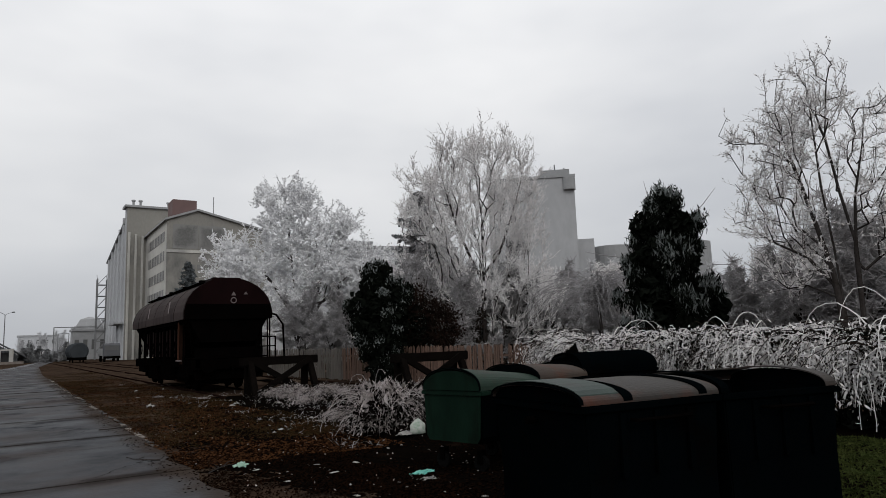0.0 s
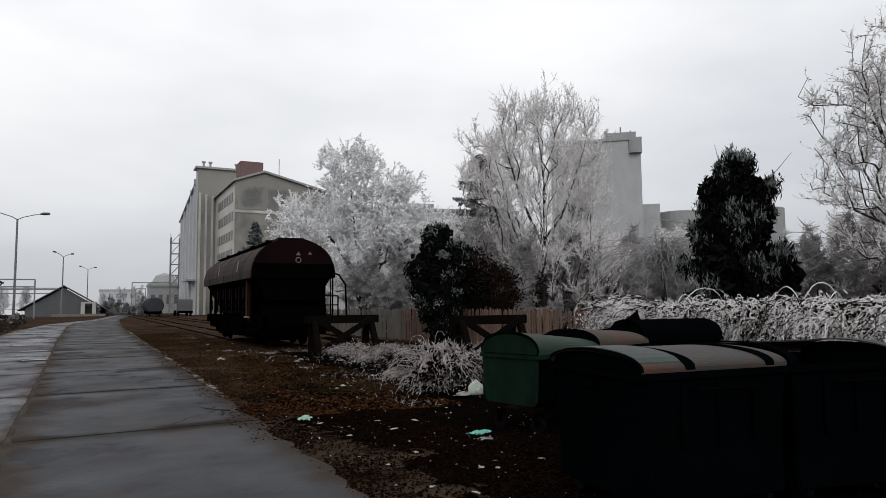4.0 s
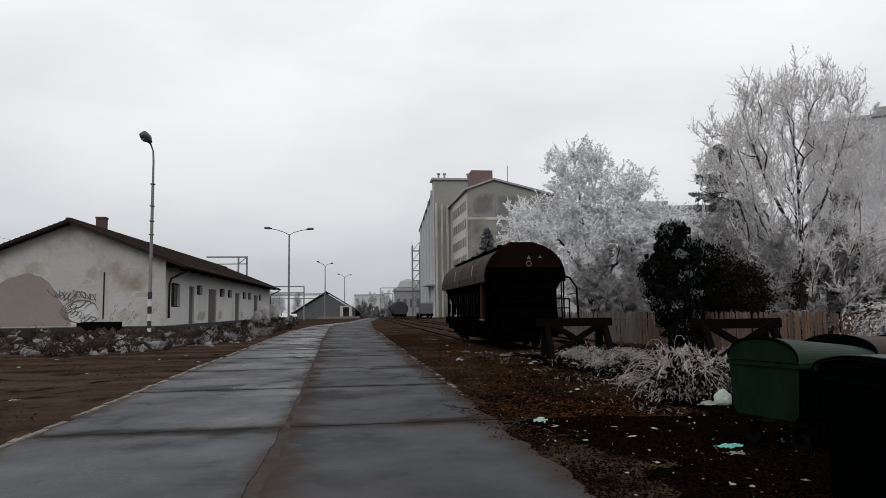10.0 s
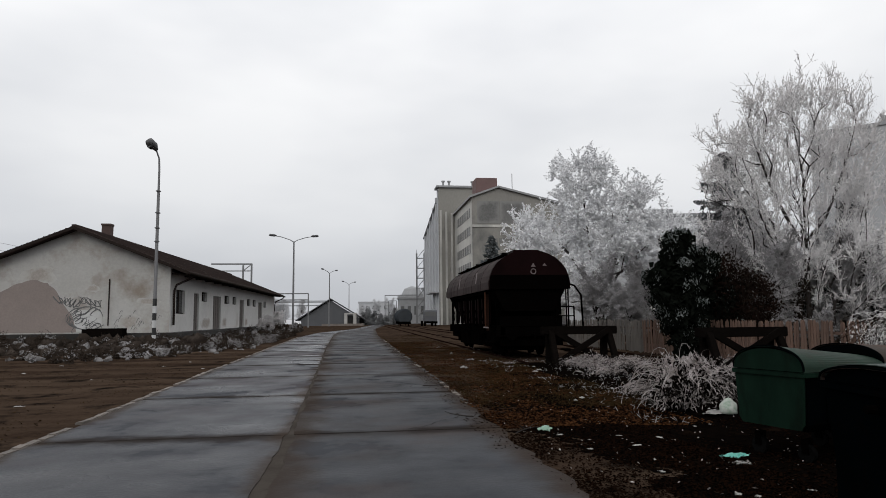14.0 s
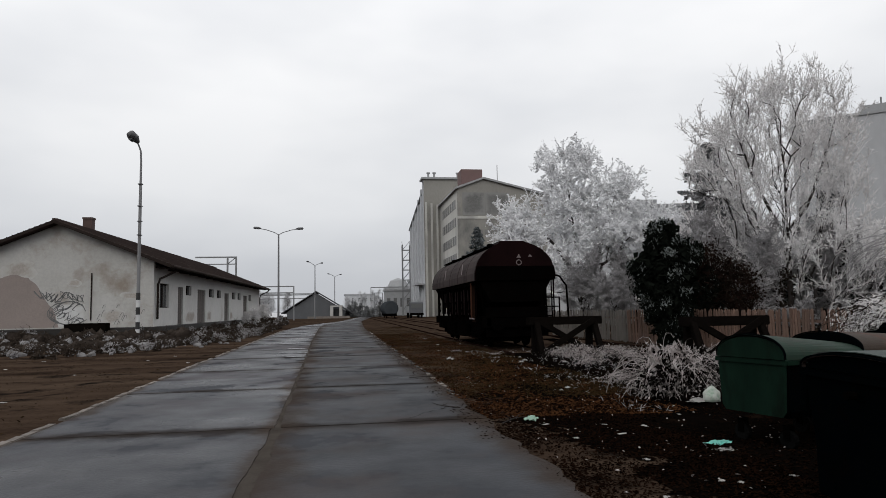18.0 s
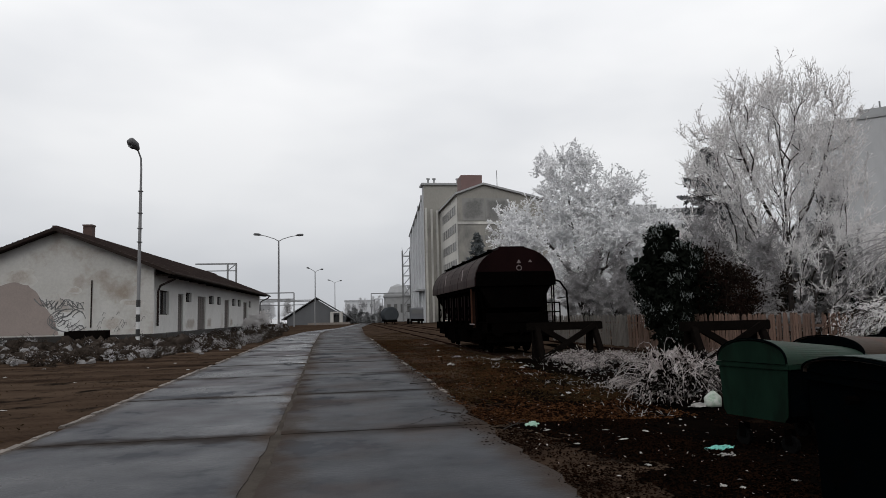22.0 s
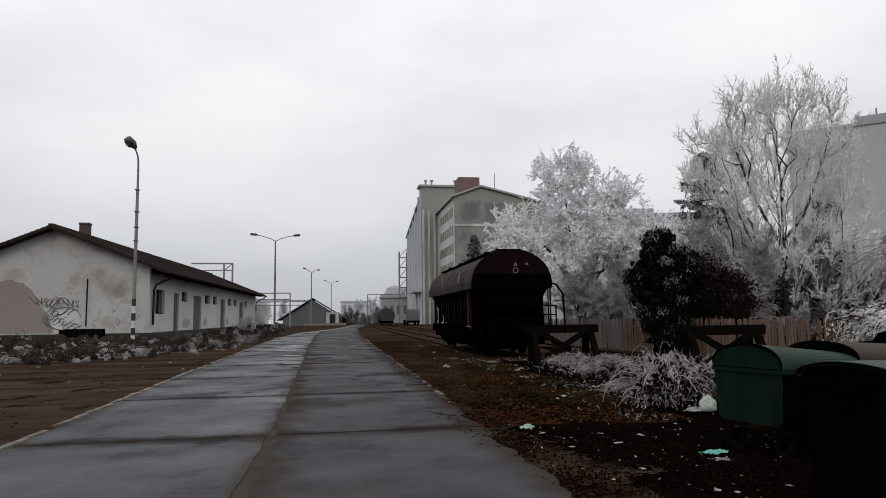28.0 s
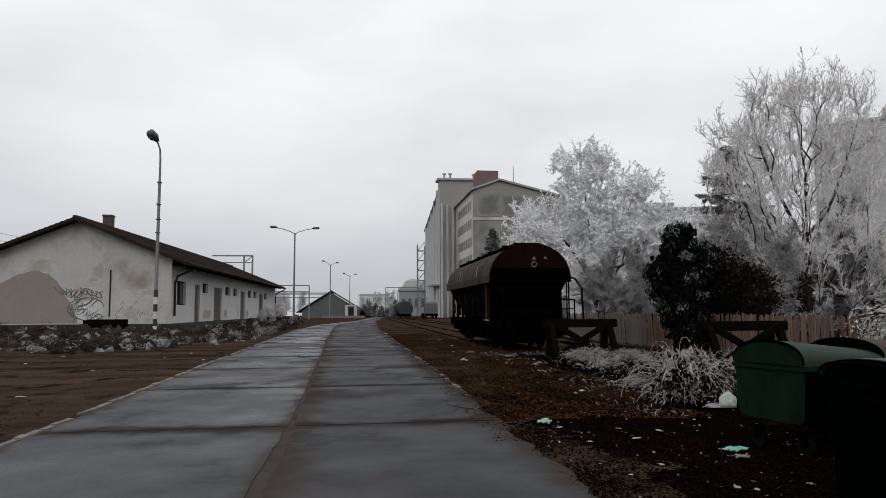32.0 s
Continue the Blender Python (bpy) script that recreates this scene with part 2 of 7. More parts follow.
M_LAWN = mat("lawn", (0.03, 0.046, 0.012), (0.046, 0.052, 0.015), 1.6, 0.9, bump=0.0, fine=8.0, spec=0.03)
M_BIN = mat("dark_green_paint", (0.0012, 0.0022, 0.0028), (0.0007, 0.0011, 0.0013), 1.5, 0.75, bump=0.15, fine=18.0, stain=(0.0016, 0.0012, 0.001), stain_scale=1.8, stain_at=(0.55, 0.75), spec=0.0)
# Green of the bin's lit end; M_BIN stands in for its shaded sides.
M_BIN_LIT = mat("green_paint", (0.0068, 0.0205, 0.013), (0.0026, 0.0082, 0.0052), 3.2, 0.6, bump=0.15, fine=18.0, stain=(0.0035, 0.005, 0.0035), stain_scale=3.0, stain_at=(0.48, 0.7), streak=0.35, spec=0.03)
M_LID_TEAL = mat("faded_green_lid", (0.028, 0.046, 0.039), (0.015, 0.025, 0.022), 2.0, 0.6, bump=0.15, stain=(0.022, 0.017, 0.012), stain_scale=1.6, stain_at=(0.5, 0.7), spec=0.3)
M_LID_RUST = mat("rusty_lid", (0.034, 0.027, 0.022), (0.016, 0.0145, 0.013), 1.8, 0.65, bump=0.3, stain=(0.055, 0.018, 0.009), stain_scale=1.3, stain_at=(0.5, 0.68), spec=0.3)
M_LID_ORANGE = mat("flaking_rust_lid", (0.06, 0.042, 0.032), (0.03, 0.025, 0.021), 1.6, 0.75, bump=0.35, stain=(0.07, 0.027, 0.015), stain_scale=1.7, stain_at=(0.52, 0.68), spec=0.2)
M_RUBBER = mat("black_rubber", (0.003, 0.003, 0.003), (0.006, 0.006, 0.006), 6.0, 0.9, spec=0.0)
M_LID_GREEN = mat("green_lid_paint", (0.0135, 0.033, 0.021), (0.007, 0.018, 0.012), 2.0, 0.65, bump=0.15, stain=(0.018, 0.02, 0.013), stain_scale=2.2, stain_at=(0.52, 0.68), spec=0.2)
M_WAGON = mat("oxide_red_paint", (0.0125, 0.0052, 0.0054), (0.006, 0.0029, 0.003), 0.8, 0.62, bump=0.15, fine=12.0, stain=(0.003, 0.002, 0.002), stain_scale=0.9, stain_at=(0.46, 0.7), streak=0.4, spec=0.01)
# Oxide paint again, with the skylight on the flank put into its colour.
M_WAGON_SIDE = mat("lit_oxide_paint", (0.05, 0.037, 0.0355), (0.034, 0.026, 0.025), 0.9, 0.62, bump=0.15, fine=12.0, stain=(0.014, 0.0095, 0.009), stain_scale=0.9, stain_at=(0.5, 0.72), streak=0.4, spec=0.02)
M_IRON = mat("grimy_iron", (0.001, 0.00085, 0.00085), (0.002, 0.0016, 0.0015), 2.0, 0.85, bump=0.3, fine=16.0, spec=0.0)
M_RUST = mat("rusty_steel", (0.024, 0.0125, 0.009), (0.011, 0.0065, 0.005), 3.0, 0.85, bump=0.4, spec=0.0)
M_RUST_BRIGHT = mat("orange_rust", (0.075, 0.032, 0.02), (0.04, 0.02, 0.014), 3.0, 0.85, bump=0.4, spec=0.0)
M_MARK = mat("dull_marking", (0.16, 0.13, 0.13), (0.10, 0.075, 0.075), 6.0, 0.7, bump=0.1)
M_TIMBER = mat("weathered_timber", (0.0032, 0.0027, 0.0024), (0.0065, 0.0052, 0.0045), 2.0, 0.9, bump=0.6, fine=22.0, streak=3.0, spec=0.0)
M_PICKET = mat("brown_fence_wood", (0.105, 0.052, 0.034), (0.14, 0.092, 0.07), 1.2, 0.9, bump=0.4, rand=0.3, streak=0.4)
M_PICKET_GREY = mat("grey_fence_wood", (0.145, 0.13, 0.115), (0.105, 0.095, 0.086), 1.2, 0.9, bump=0.4, rand=0.15, streak=0.4)
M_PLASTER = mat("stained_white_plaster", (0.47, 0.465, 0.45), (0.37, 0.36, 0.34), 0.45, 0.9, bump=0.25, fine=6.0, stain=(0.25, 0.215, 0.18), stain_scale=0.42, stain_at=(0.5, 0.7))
# Same plaster as M_PLASTER, brightened to make up for the eave's shade.
M_PLASTER_BRIGHT = mat("grubby_bright_plaster", (0.64, 0.635, 0.62), (0.53, 0.52, 0.505), 0.4, 0.9, bump=0.2, fine=6.0, stain=(0.42, 0.38, 0.34), stain_scale=0.5, stain_at=(0.6, 0.75), streak=0.5)
M_BRICKISH = mat("bare_render_patch", (0.27, 0.225, 0.205), (0.22, 0.185, 0.17), 0.8, 0.95, bump=0.4, fine=10.0)
M_GRAFFITI = mat("sprayed_black_paint", (0.06, 0.063, 0.065), (0.17, 0.17, 0.17), 3.0, 0.8, bump=0.1)
M_WORN = mat("worn_plaster", (0.31, 0.28, 0.25), (0.37, 0.345, 0.315), 0.9, 0.95, bump=0.3, fine=8.0, rims=(((0.45, 0.443, 0.425), "X", 1.0, 0.55, 0.34, 1.0), ((0.45, 0.443, 0.425), "Z", 1.0, 0.55, 0.34, 1.0)), rim_scale=1.6)
M_DAMP = mat("damp_wall_stain", (0.31, 0.27, 0.235), (0.40, 0.37, 0.34), 0.9, 0.95, bump=0.3, fine=8.0, rims=(((0.60, 0.593, 0.578), "Y", 1.0, 0.55, 0.34, 1.0), ((0.60, 0.593, 0.578), "Z", 1.0, 0.55, 0.34, 1.0)), rim_scale=1.6)
M_PALE_PAINT = mat("pale_sprayed_paint", (0.6, 0.605, 0.6), (0.42, 0.42, 0.41), 2.4, 0.8, bump=0.1, rims=(((0.45, 0.443, 0.425), "X", 1.0, 0.5, 0.25, 1.0), ((0.45, 0.443, 0.425), "Z", 1.0, 0.5, 0.25, 1.0)), rim_scale=1.8)
# Mist is put into the next two far greys.
M_TANK = mat("mist_grey_tank_paint", (0.05, 0.055, 0.06), (0.036, 0.04, 0.044), 0.8, 0.8, bump=0.1, spec=0.0)
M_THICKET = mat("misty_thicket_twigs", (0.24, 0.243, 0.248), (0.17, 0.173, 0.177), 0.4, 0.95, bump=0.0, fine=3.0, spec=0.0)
M_CHIMNEY = mat("brown_brick", (0.085, 0.05, 0.042), (0.055, 0.036, 0.032), 3.0, 0.9, bump=0.4)
M_TILE = mat("dark_roof_tile", (0.062, 0.043, 0.038), (0.03, 0.022, 0.02), 0.9, 0.85, bump=0.5, fine=8.0, stain=(0.085, 0.068, 0.06), stain_scale=0.7, stain_at=(0.56, 0.75), spec=0.04)
M_FASCIA = mat("dark_brown_board", (0.032, 0.024, 0.021), (0.018, 0.014, 0.0125), 1.5, 0.85, bump=0.3, spec=0.02)
M_DOOR = mat("grey_brown_door", (0.15, 0.13, 0.12), (0.10, 0.086, 0.08), 1.4, 0.8, bump=0.3, streak=0.4)
M_GLASS_DARK = mat("dusty_window_glass", (0.03, 0.032, 0.035), (0.05, 0.052, 0.055), 1.0, 0.25, bump=0.05)
M_PLATFORM = mat("mossy_platform_concrete", (0.035, 0.032, 0.03), (0.016, 0.015, 0.0135), 0.8, 0.95, bump=0.6, fine=8.0)
M_POLE = mat("galvanised_pole", (0.20, 0.20, 0.205), (0.13, 0.13, 0.135), 1.0, 0.6, 0.2, bump=0.1)
M_LAMP = mat("lamp_housing", (0.05, 0.05, 0.053), (0.08, 0.08, 0.083), 3.0, 0.5)
M_WHITE = mat("white_band_paint", (0.6, 0.6, 0.6), (0.45, 0.45, 0.45), 4.0, 0.7)
M_BLACK = mat("black_band_paint", (0.015, 0.015, 0.015), (0.025, 0.025, 0.025), 4.0, 0.7)
# Some mist is put into the mill's cream.
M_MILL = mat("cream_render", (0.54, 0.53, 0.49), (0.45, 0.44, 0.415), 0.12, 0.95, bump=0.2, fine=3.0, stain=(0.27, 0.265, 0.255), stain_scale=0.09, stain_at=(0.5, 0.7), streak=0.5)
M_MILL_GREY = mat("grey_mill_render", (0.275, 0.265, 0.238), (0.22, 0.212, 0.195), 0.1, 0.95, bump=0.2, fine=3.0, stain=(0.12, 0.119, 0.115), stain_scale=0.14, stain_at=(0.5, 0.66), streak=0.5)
M_SOOT = mat("soot_stained_render", (0.125, 0.124, 0.12), (0.17, 0.168, 0.162), 0.3, 0.95, bump=0.2, fine=3.0, rims=(((0.23, 0.228, 0.22), "X", 4.4, 2.4, 1.0, 1.0), ((0.23, 0.228, 0.22), "Z", 4.4, 2.4, 1.0, 1.0)), rim_scale=0.5)
M_LETTER = mat("faded_lettering", (0.17, 0.168, 0.162), (0.22, 0.218, 0.21), 0.6, 0.95, bump=0.2, fine=3.0)
# Far concrete and roofing: the mist's paleness is part of the colours.
M_SILO = mat("mist_pale_silo", (0.44, 0.45, 0.465), (0.37, 0.38, 0.395), 0.1, 0.95, bump=0.2, fine=3.0, streak=0.4)
M_FAR = mat("mist_pale_concrete", (0.42, 0.426, 0.437), (0.365, 0.371, 0.381), 0.05, 0.95, bump=0.0, fine=1.0, streak=0.4)
M_FAR_DARK = mat("mist_pale_roofing", (0.32, 0.325, 0.33), (0.27, 0.275, 0.28), 0.08, 0.95, bump=0.0, fine=1.0)
M_FAR_WINDOW = mat("far_window_glass", (0.11, 0.11, 0.11), (0.08, 0.08, 0.08), 0.4, 0.4, bump=0.0)
M_RED_BOX = mat("brick_red_render", (0.17, 0.105, 0.10), (0.13, 0.085, 0.08), 0.4, 0.9, bump=0.2)
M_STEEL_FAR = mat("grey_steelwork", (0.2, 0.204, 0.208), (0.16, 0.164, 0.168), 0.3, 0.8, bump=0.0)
# Hut roof, far twigs and fir needles, greyed by mist in the colour.
M_HUT_ROOF = mat("mist_grey_roof", (0.125, 0.129, 0.136), (0.098, 0.1, 0.106), 0.4, 0.9, bump=0.2, spec=0.02)
M_FAR_TREE = mat("frost_and_mist_twigs", (0.62, 0.62, 0.63), (0.46, 0.46, 0.47), 0.3, 0.95, bump=0.0, fine=2.0, spec=0.1)
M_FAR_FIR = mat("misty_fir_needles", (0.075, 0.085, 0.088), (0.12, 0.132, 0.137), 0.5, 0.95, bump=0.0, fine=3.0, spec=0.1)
M_MINT = mat("mint_plastic", (0.16, 0.52, 0.44), (0.12, 0.42, 0.36), 5.0, 0.5)
M_PALE_GREEN = mat("pale_green_plastic", (0.28, 0.44, 0.34), (0.20, 0.32, 0.25), 5.0, 0.5)
M_LITTER = mat("white_litter", (0.42, 0.41, 0.39), (0.2, 0.19, 0.18), 5.0, 0.7, rand=0.25)
M_WATER = mat("puddle_water", (0.05, 0.052, 0.057), (0.04, 0.042, 0.046), 0.8, 0.2, bump=0.0, fine=20.0, spec=0.5)
M_SACK = mat("white_sack", (0.46, 0.49, 0.45), (0.30, 0.33, 0.29), 4.0, 0.7, stain=(0.15, 0.25, 0.17), stain_scale=4.0)


# ---- mesh helpers ----
class Geo:
    """Gathers vertices and quads or triangles of one mesh."""

    def __init__(self):
        self.v, self.f = [], []

    def add(self, verts, faces):
        k = len(self.v)
        self.v += [tuple(p) for p in verts]
        self.f += [tuple(i + k for i in f) for f in faces]
        return self

    def box(self, x0, x1, y0, y1, z0, z1):
        return self.add([(x, y, z) for z in (z0, z1) for y in (y0, y1) for x in (x0, x1)],
                        [(0, 2, 3, 1), (4, 5, 7, 6), (0, 1, 5, 4), (2, 6, 7, 3), (0, 4, 6, 2), (1, 3, 7, 5)])

    def prism(self, outline, a, b, axis="y"):
        """An outline in the two other axes, drawn out from a to b."""
        put = {"y": lambda p, t: (p[0], t, p[1]), "x": lambda p, t: (t, p[0], p[1]), "z": lambda p, t: (p[0], p[1], t)}[axis]
        n = len(outline)
        return self.add([put(p, t) for t in (a, b) for p in outline],
                        [tuple(range(n))[::-1], tuple(range(n, 2 * n))] + [(i, (i + 1) % n, n + (i + 1) % n, n + i) for i in range(n)])

    def beam(self, p, q, w, h=None):
        """A square-edged bar from p to q."""
        p, q, h = Vector(p), Vector(q), h or w
        d = (q - p).normalized()
        s = d.cross(Vector((0, 0, 1)) if abs(d.z) < 0.95 else Vector((0, 1, 0))).normalized()
        u = s.cross(d)
        c = [(-1, -1), (1, -1), (1, 1), (-1, 1)]
        return self.add([o + s * (i * w / 2) + u * (j * h / 2) for o in (p, q) for i, j in c],
                        [(0, 3, 2, 1), (4, 5, 6, 7), (0, 1, 5, 4), (1, 2, 6, 5), (2, 3, 7, 6), (3, 0, 4, 7)])

    def rod(self, pts, radii, sides=8):
        """A round bar through pts with a radius for each."""
        pts = [Vector(p) for p in pts]
        if not isinstance(radii, (list, tuple)):
            radii = [radii] * len(pts)
        k, rings = len(self.v), []
        for i, p in enumerate(pts):
            d = (pts[min(i + 1, len(pts) - 1)] - pts[max(i - 1, 0)]).normalized()
            s = d.cross(Vector((0, 0, 1)) if abs(d.z) < 0.95 else Vector((0, 1, 0))).normalized()
            u = s.cross(d)
            self.v += [tuple(p + (s * math.cos(a) + u * math.sin(a)) * radii[i]) for a in (2 * math.pi * j / sides for j in range(sides))]
            rings.append(range(k + i * sides, k + (i + 1) * sides))
        self.f += [(a[j], a[(j + 1) % sides], b[(j + 1) % sides], b[j]) for a, b in zip(rings, rings[1:]) for j in range(sides)]
        self.f += [tuple(rings[0])[::-1], tuple(rings[-1])]
        return self

    def mesh(self, name, material, smooth=False, bevel=0.0):
        me = bpy.data.meshes.new(name)
        me.from_pydata(self.v, [], self.f)
        if bevel:
            bm = bmesh.new()
            bm.from_mesh(me)
            bmesh.ops.remove_doubles(bm, verts=bm.verts, dist=1e-5)
            bmesh.ops.recalc_face_normals(bm, faces=bm.faces)
            edges = [e for e in bm.edges if len(e.link_faces) == 2 and e.calc_face_angle(0) > 0.6]
            bmesh.ops.bevel(bm, geom=edges, offset=bevel, segments=2, affect="EDGES", clamp_overlap=True)
            bm.to_mesh(me)
            bm.free()
        me.materials.append(material)
        if smooth:
            me.shade_smooth()
        return me


def part(name, geo, material, parent=None, label="", smooth=False, bevel=0.0):
    ob = new(name, geo.mesh(name, material, smooth, bevel) if isinstance(geo, Geo) else geo)
    ob.parent = parent
    return tagged(ob, label=label)


def thing(name, label, category, group="", kind="", at=None):
    ob = new(name)
    ob.empty_display_size = 0.2
    if at is not None:
        ob.matrix_basis = at
    return tagged(ob, label, category, group, kind)


def raw_mesh(name, verts, faces, material):
    """One mesh from arrays: all faces have the same number of corners."""
    me = bpy.data.meshes.new(name)
    n, k = faces.shape
    me.vertices.add(len(verts))
    me.vertices.foreach_set("co", np.asarray(verts, np.float32).ravel())
    me.loops.add(n * k)
    me.loops.foreach_set("vertex_index", faces.astype(np.int32).ravel())
    me.polygons.add(n)
    me.polygons.foreach_set("loop_start", np.arange(0, n * k, k, dtype=np.int32))
    me.update(calc_edges=True)
    me.materials.append(material)
    return me


def tubes(name, segs, material, sides=3):
    """Many short tapered tubes: rows of x, y, z, x, y, z, radius, radius."""
    s = np.asarray(segs, float)
    p, q, r = s[:, :3], s[:, 3:6], s[:, 6:8]
    d = q - p
    d /= np.linalg.norm(d, axis=1, keepdims=True) + 1e-9
    ref = np.where(np.abs(d[:, 2:3]) < 0.9, [[0.0, 0.0, 1.0]], [[1.0, 0.0, 0.0]])
    a = np.cross(d, ref)
    a /= np.linalg.norm(a, axis=1, keepdims=True) + 1e-9
    b = np.cross(d, a)
    ang = 2 * np.pi * np.arange(sides) / sides
    ring = a[:, None] * np.cos(ang)[None, :, None] + b[:, None] * np.sin(ang)[None, :, None]
    v = np.concatenate([p[:, None] + ring * r[:, :1, None], q[:, None] + ring * r[:, 1:, None]], 1).reshape(-1, 3)
    i = np.arange(sides)
    f = np.stack([i, (i + 1) % sides, sides + (i + 1) % sides, sides + i], 1)
    f = (np.arange(len(s))[:, None, None] * 2 * sides + f[None]).reshape(-1, 4)
    return raw_mesh(name, v, f, material)


def flakes(name, pts, length, width, material, rng, droop=0.0, flat=0.0):
    """Many small folded leaves: two triangles each, turned at random, hanging by droop, lying flat by flat."""
    n = len(pts)
    d = rng.normal(size=(n, 3))
    d[:, 2] = d[:, 2] * (1 - flat) - droop
    d /= np.linalg.norm(d, axis=1, keepdims=True)
    s = np.cross(d, rng.normal(size=(n, 3)) * (1 - flat) + np.array([0, 0, 1.0]) * flat)
    s /= np.linalg.norm(s, axis=1, keepdims=True) + 1e-9
    up = np.cross(s, d)
    ln, wd = length * rng.uniform(0.6, 1.3, (n, 1)), width * rng.uniform(0.6, 1.3, (n, 1))
    v = np.stack([pts - d * ln / 2, pts + s * wd / 2 + up * wd * 0.2, pts + d * ln / 2, pts - s * wd / 2 + up * wd * 0.2], 1).reshape(-1, 3)
    f = (np.arange(n)[:, None, None] * 4 + np.array([[0, 1, 2], [0, 2, 3]])[None]).reshape(-1, 3)
    return raw_mesh(name, v, f, material)


# ---- ground, road, tracks ----
def ground_height(x, y):
    """Gentle unevenness beside the road; flat under it."""
    off = max(0.0, abs(x + 1.15) - 3.6)
    fade = min(1.0, off / 2.5)
    rut = 0.022 * noise.noise(Vector((x * 0.12 + y * 0.05, y * 0.9, 7.0))) * min(1.0, off) if x < -4.6 and 4 < y < 38 else 0.0
    return rut + fade * 0.07 * noise.noise(Vector((x * 0.35, y * 0.35, 0.0))) + fade * 0.025 * noise.noise(Vector((x * 1.7, y * 1.7, 3.0))) - 0.012


def build_ground():
    xs = np.unique(np.concatenate([np.linspace(-1500, -40, 12), np.linspace(-40, -6, 50), np.linspace(-6, 16, 100), np.linspace(16, 40, 40), np.linspace(40, 1500, 12)]))
    ys = np.unique(np.concatenate([np.linspace(-400, -4, 10), np.linspace(-4, 26, 130), np.linspace(26, 70, 70), np.linspace(70, 200, 40), np.linspace(200, 2500, 12)]))
    v = np.array([(x, y, ground_height(x, y)) for y in ys for x in xs])
    nx, ny = len(xs), len(ys)
    i = (np.arange(ny - 1)[:, None] * nx + np.arange(nx - 1)[None]).ravel()
    ob = new("ground", raw_mesh("ground", v, np.stack([i, i + 1, i + nx + 1, i + nx], 1), M_EARTH))
    ob.data.shade_smooth()
    return tagged(ob, "dark damp brown earth beside the old concrete road", "ground", kind="structure")


build_ground()


# ---- large things: blocks of the plan ----
def wall_panel(length, z0, z1, thick, holes):
    """One wall in x from -thick to 0, along y from 0, with rectangular holes (u0, u1, z0, z1) through it."""
    us = sorted({0.0, length, *(u for h in holes for u in h[:2])})
    zs = sorted({z0, z1, *(z for h in holes for z in h[2:])})
    full = [[not any(h[0] < (a + b) / 2 < h[1] and h[2] < (c + d) / 2 < h[3] for h in holes) for c, d in zip(zs, zs[1:])] for a, b in zip(us, us[1:])]
    g, index = Geo(), {}

    def vert(x, i, k):
        if (x, i, k) not in index:
            index[x, i, k] = len(g.v)
            g.v.append((x, us[i], zs[k]))
        return index[x, i, k]

    nu, nz = len(us) - 1, len(zs) - 1
    for i in range(nu):
        for k in range(nz):
            if not full[i][k]:
                continue
            g.f.append(tuple(vert(0.0, *c) for c in ((i, k), (i + 1, k), (i + 1, k + 1), (i, k + 1))))
            g.f.append(tuple(vert(-thick, *c) for c in ((i, k + 1), (i + 1, k + 1), (i + 1, k), (i, k))))
            for di, dk, c, d in ((-1, 0, (i, k + 1), (i, k)), (1, 0, (i + 1, k), (i + 1, k + 1)), (0, -1, (i, k), (i + 1, k)), (0, 1, (i + 1, k + 1), (i, k + 1))):
                if not (0 <= i + di < nu and 0 <= k + dk < nz and full[i + di][k + dk]):
                    g.f.append((vert(0.0, *d), vert(0.0, *c), vert(-thick, *c), vert(-thick, *d)))
    return g


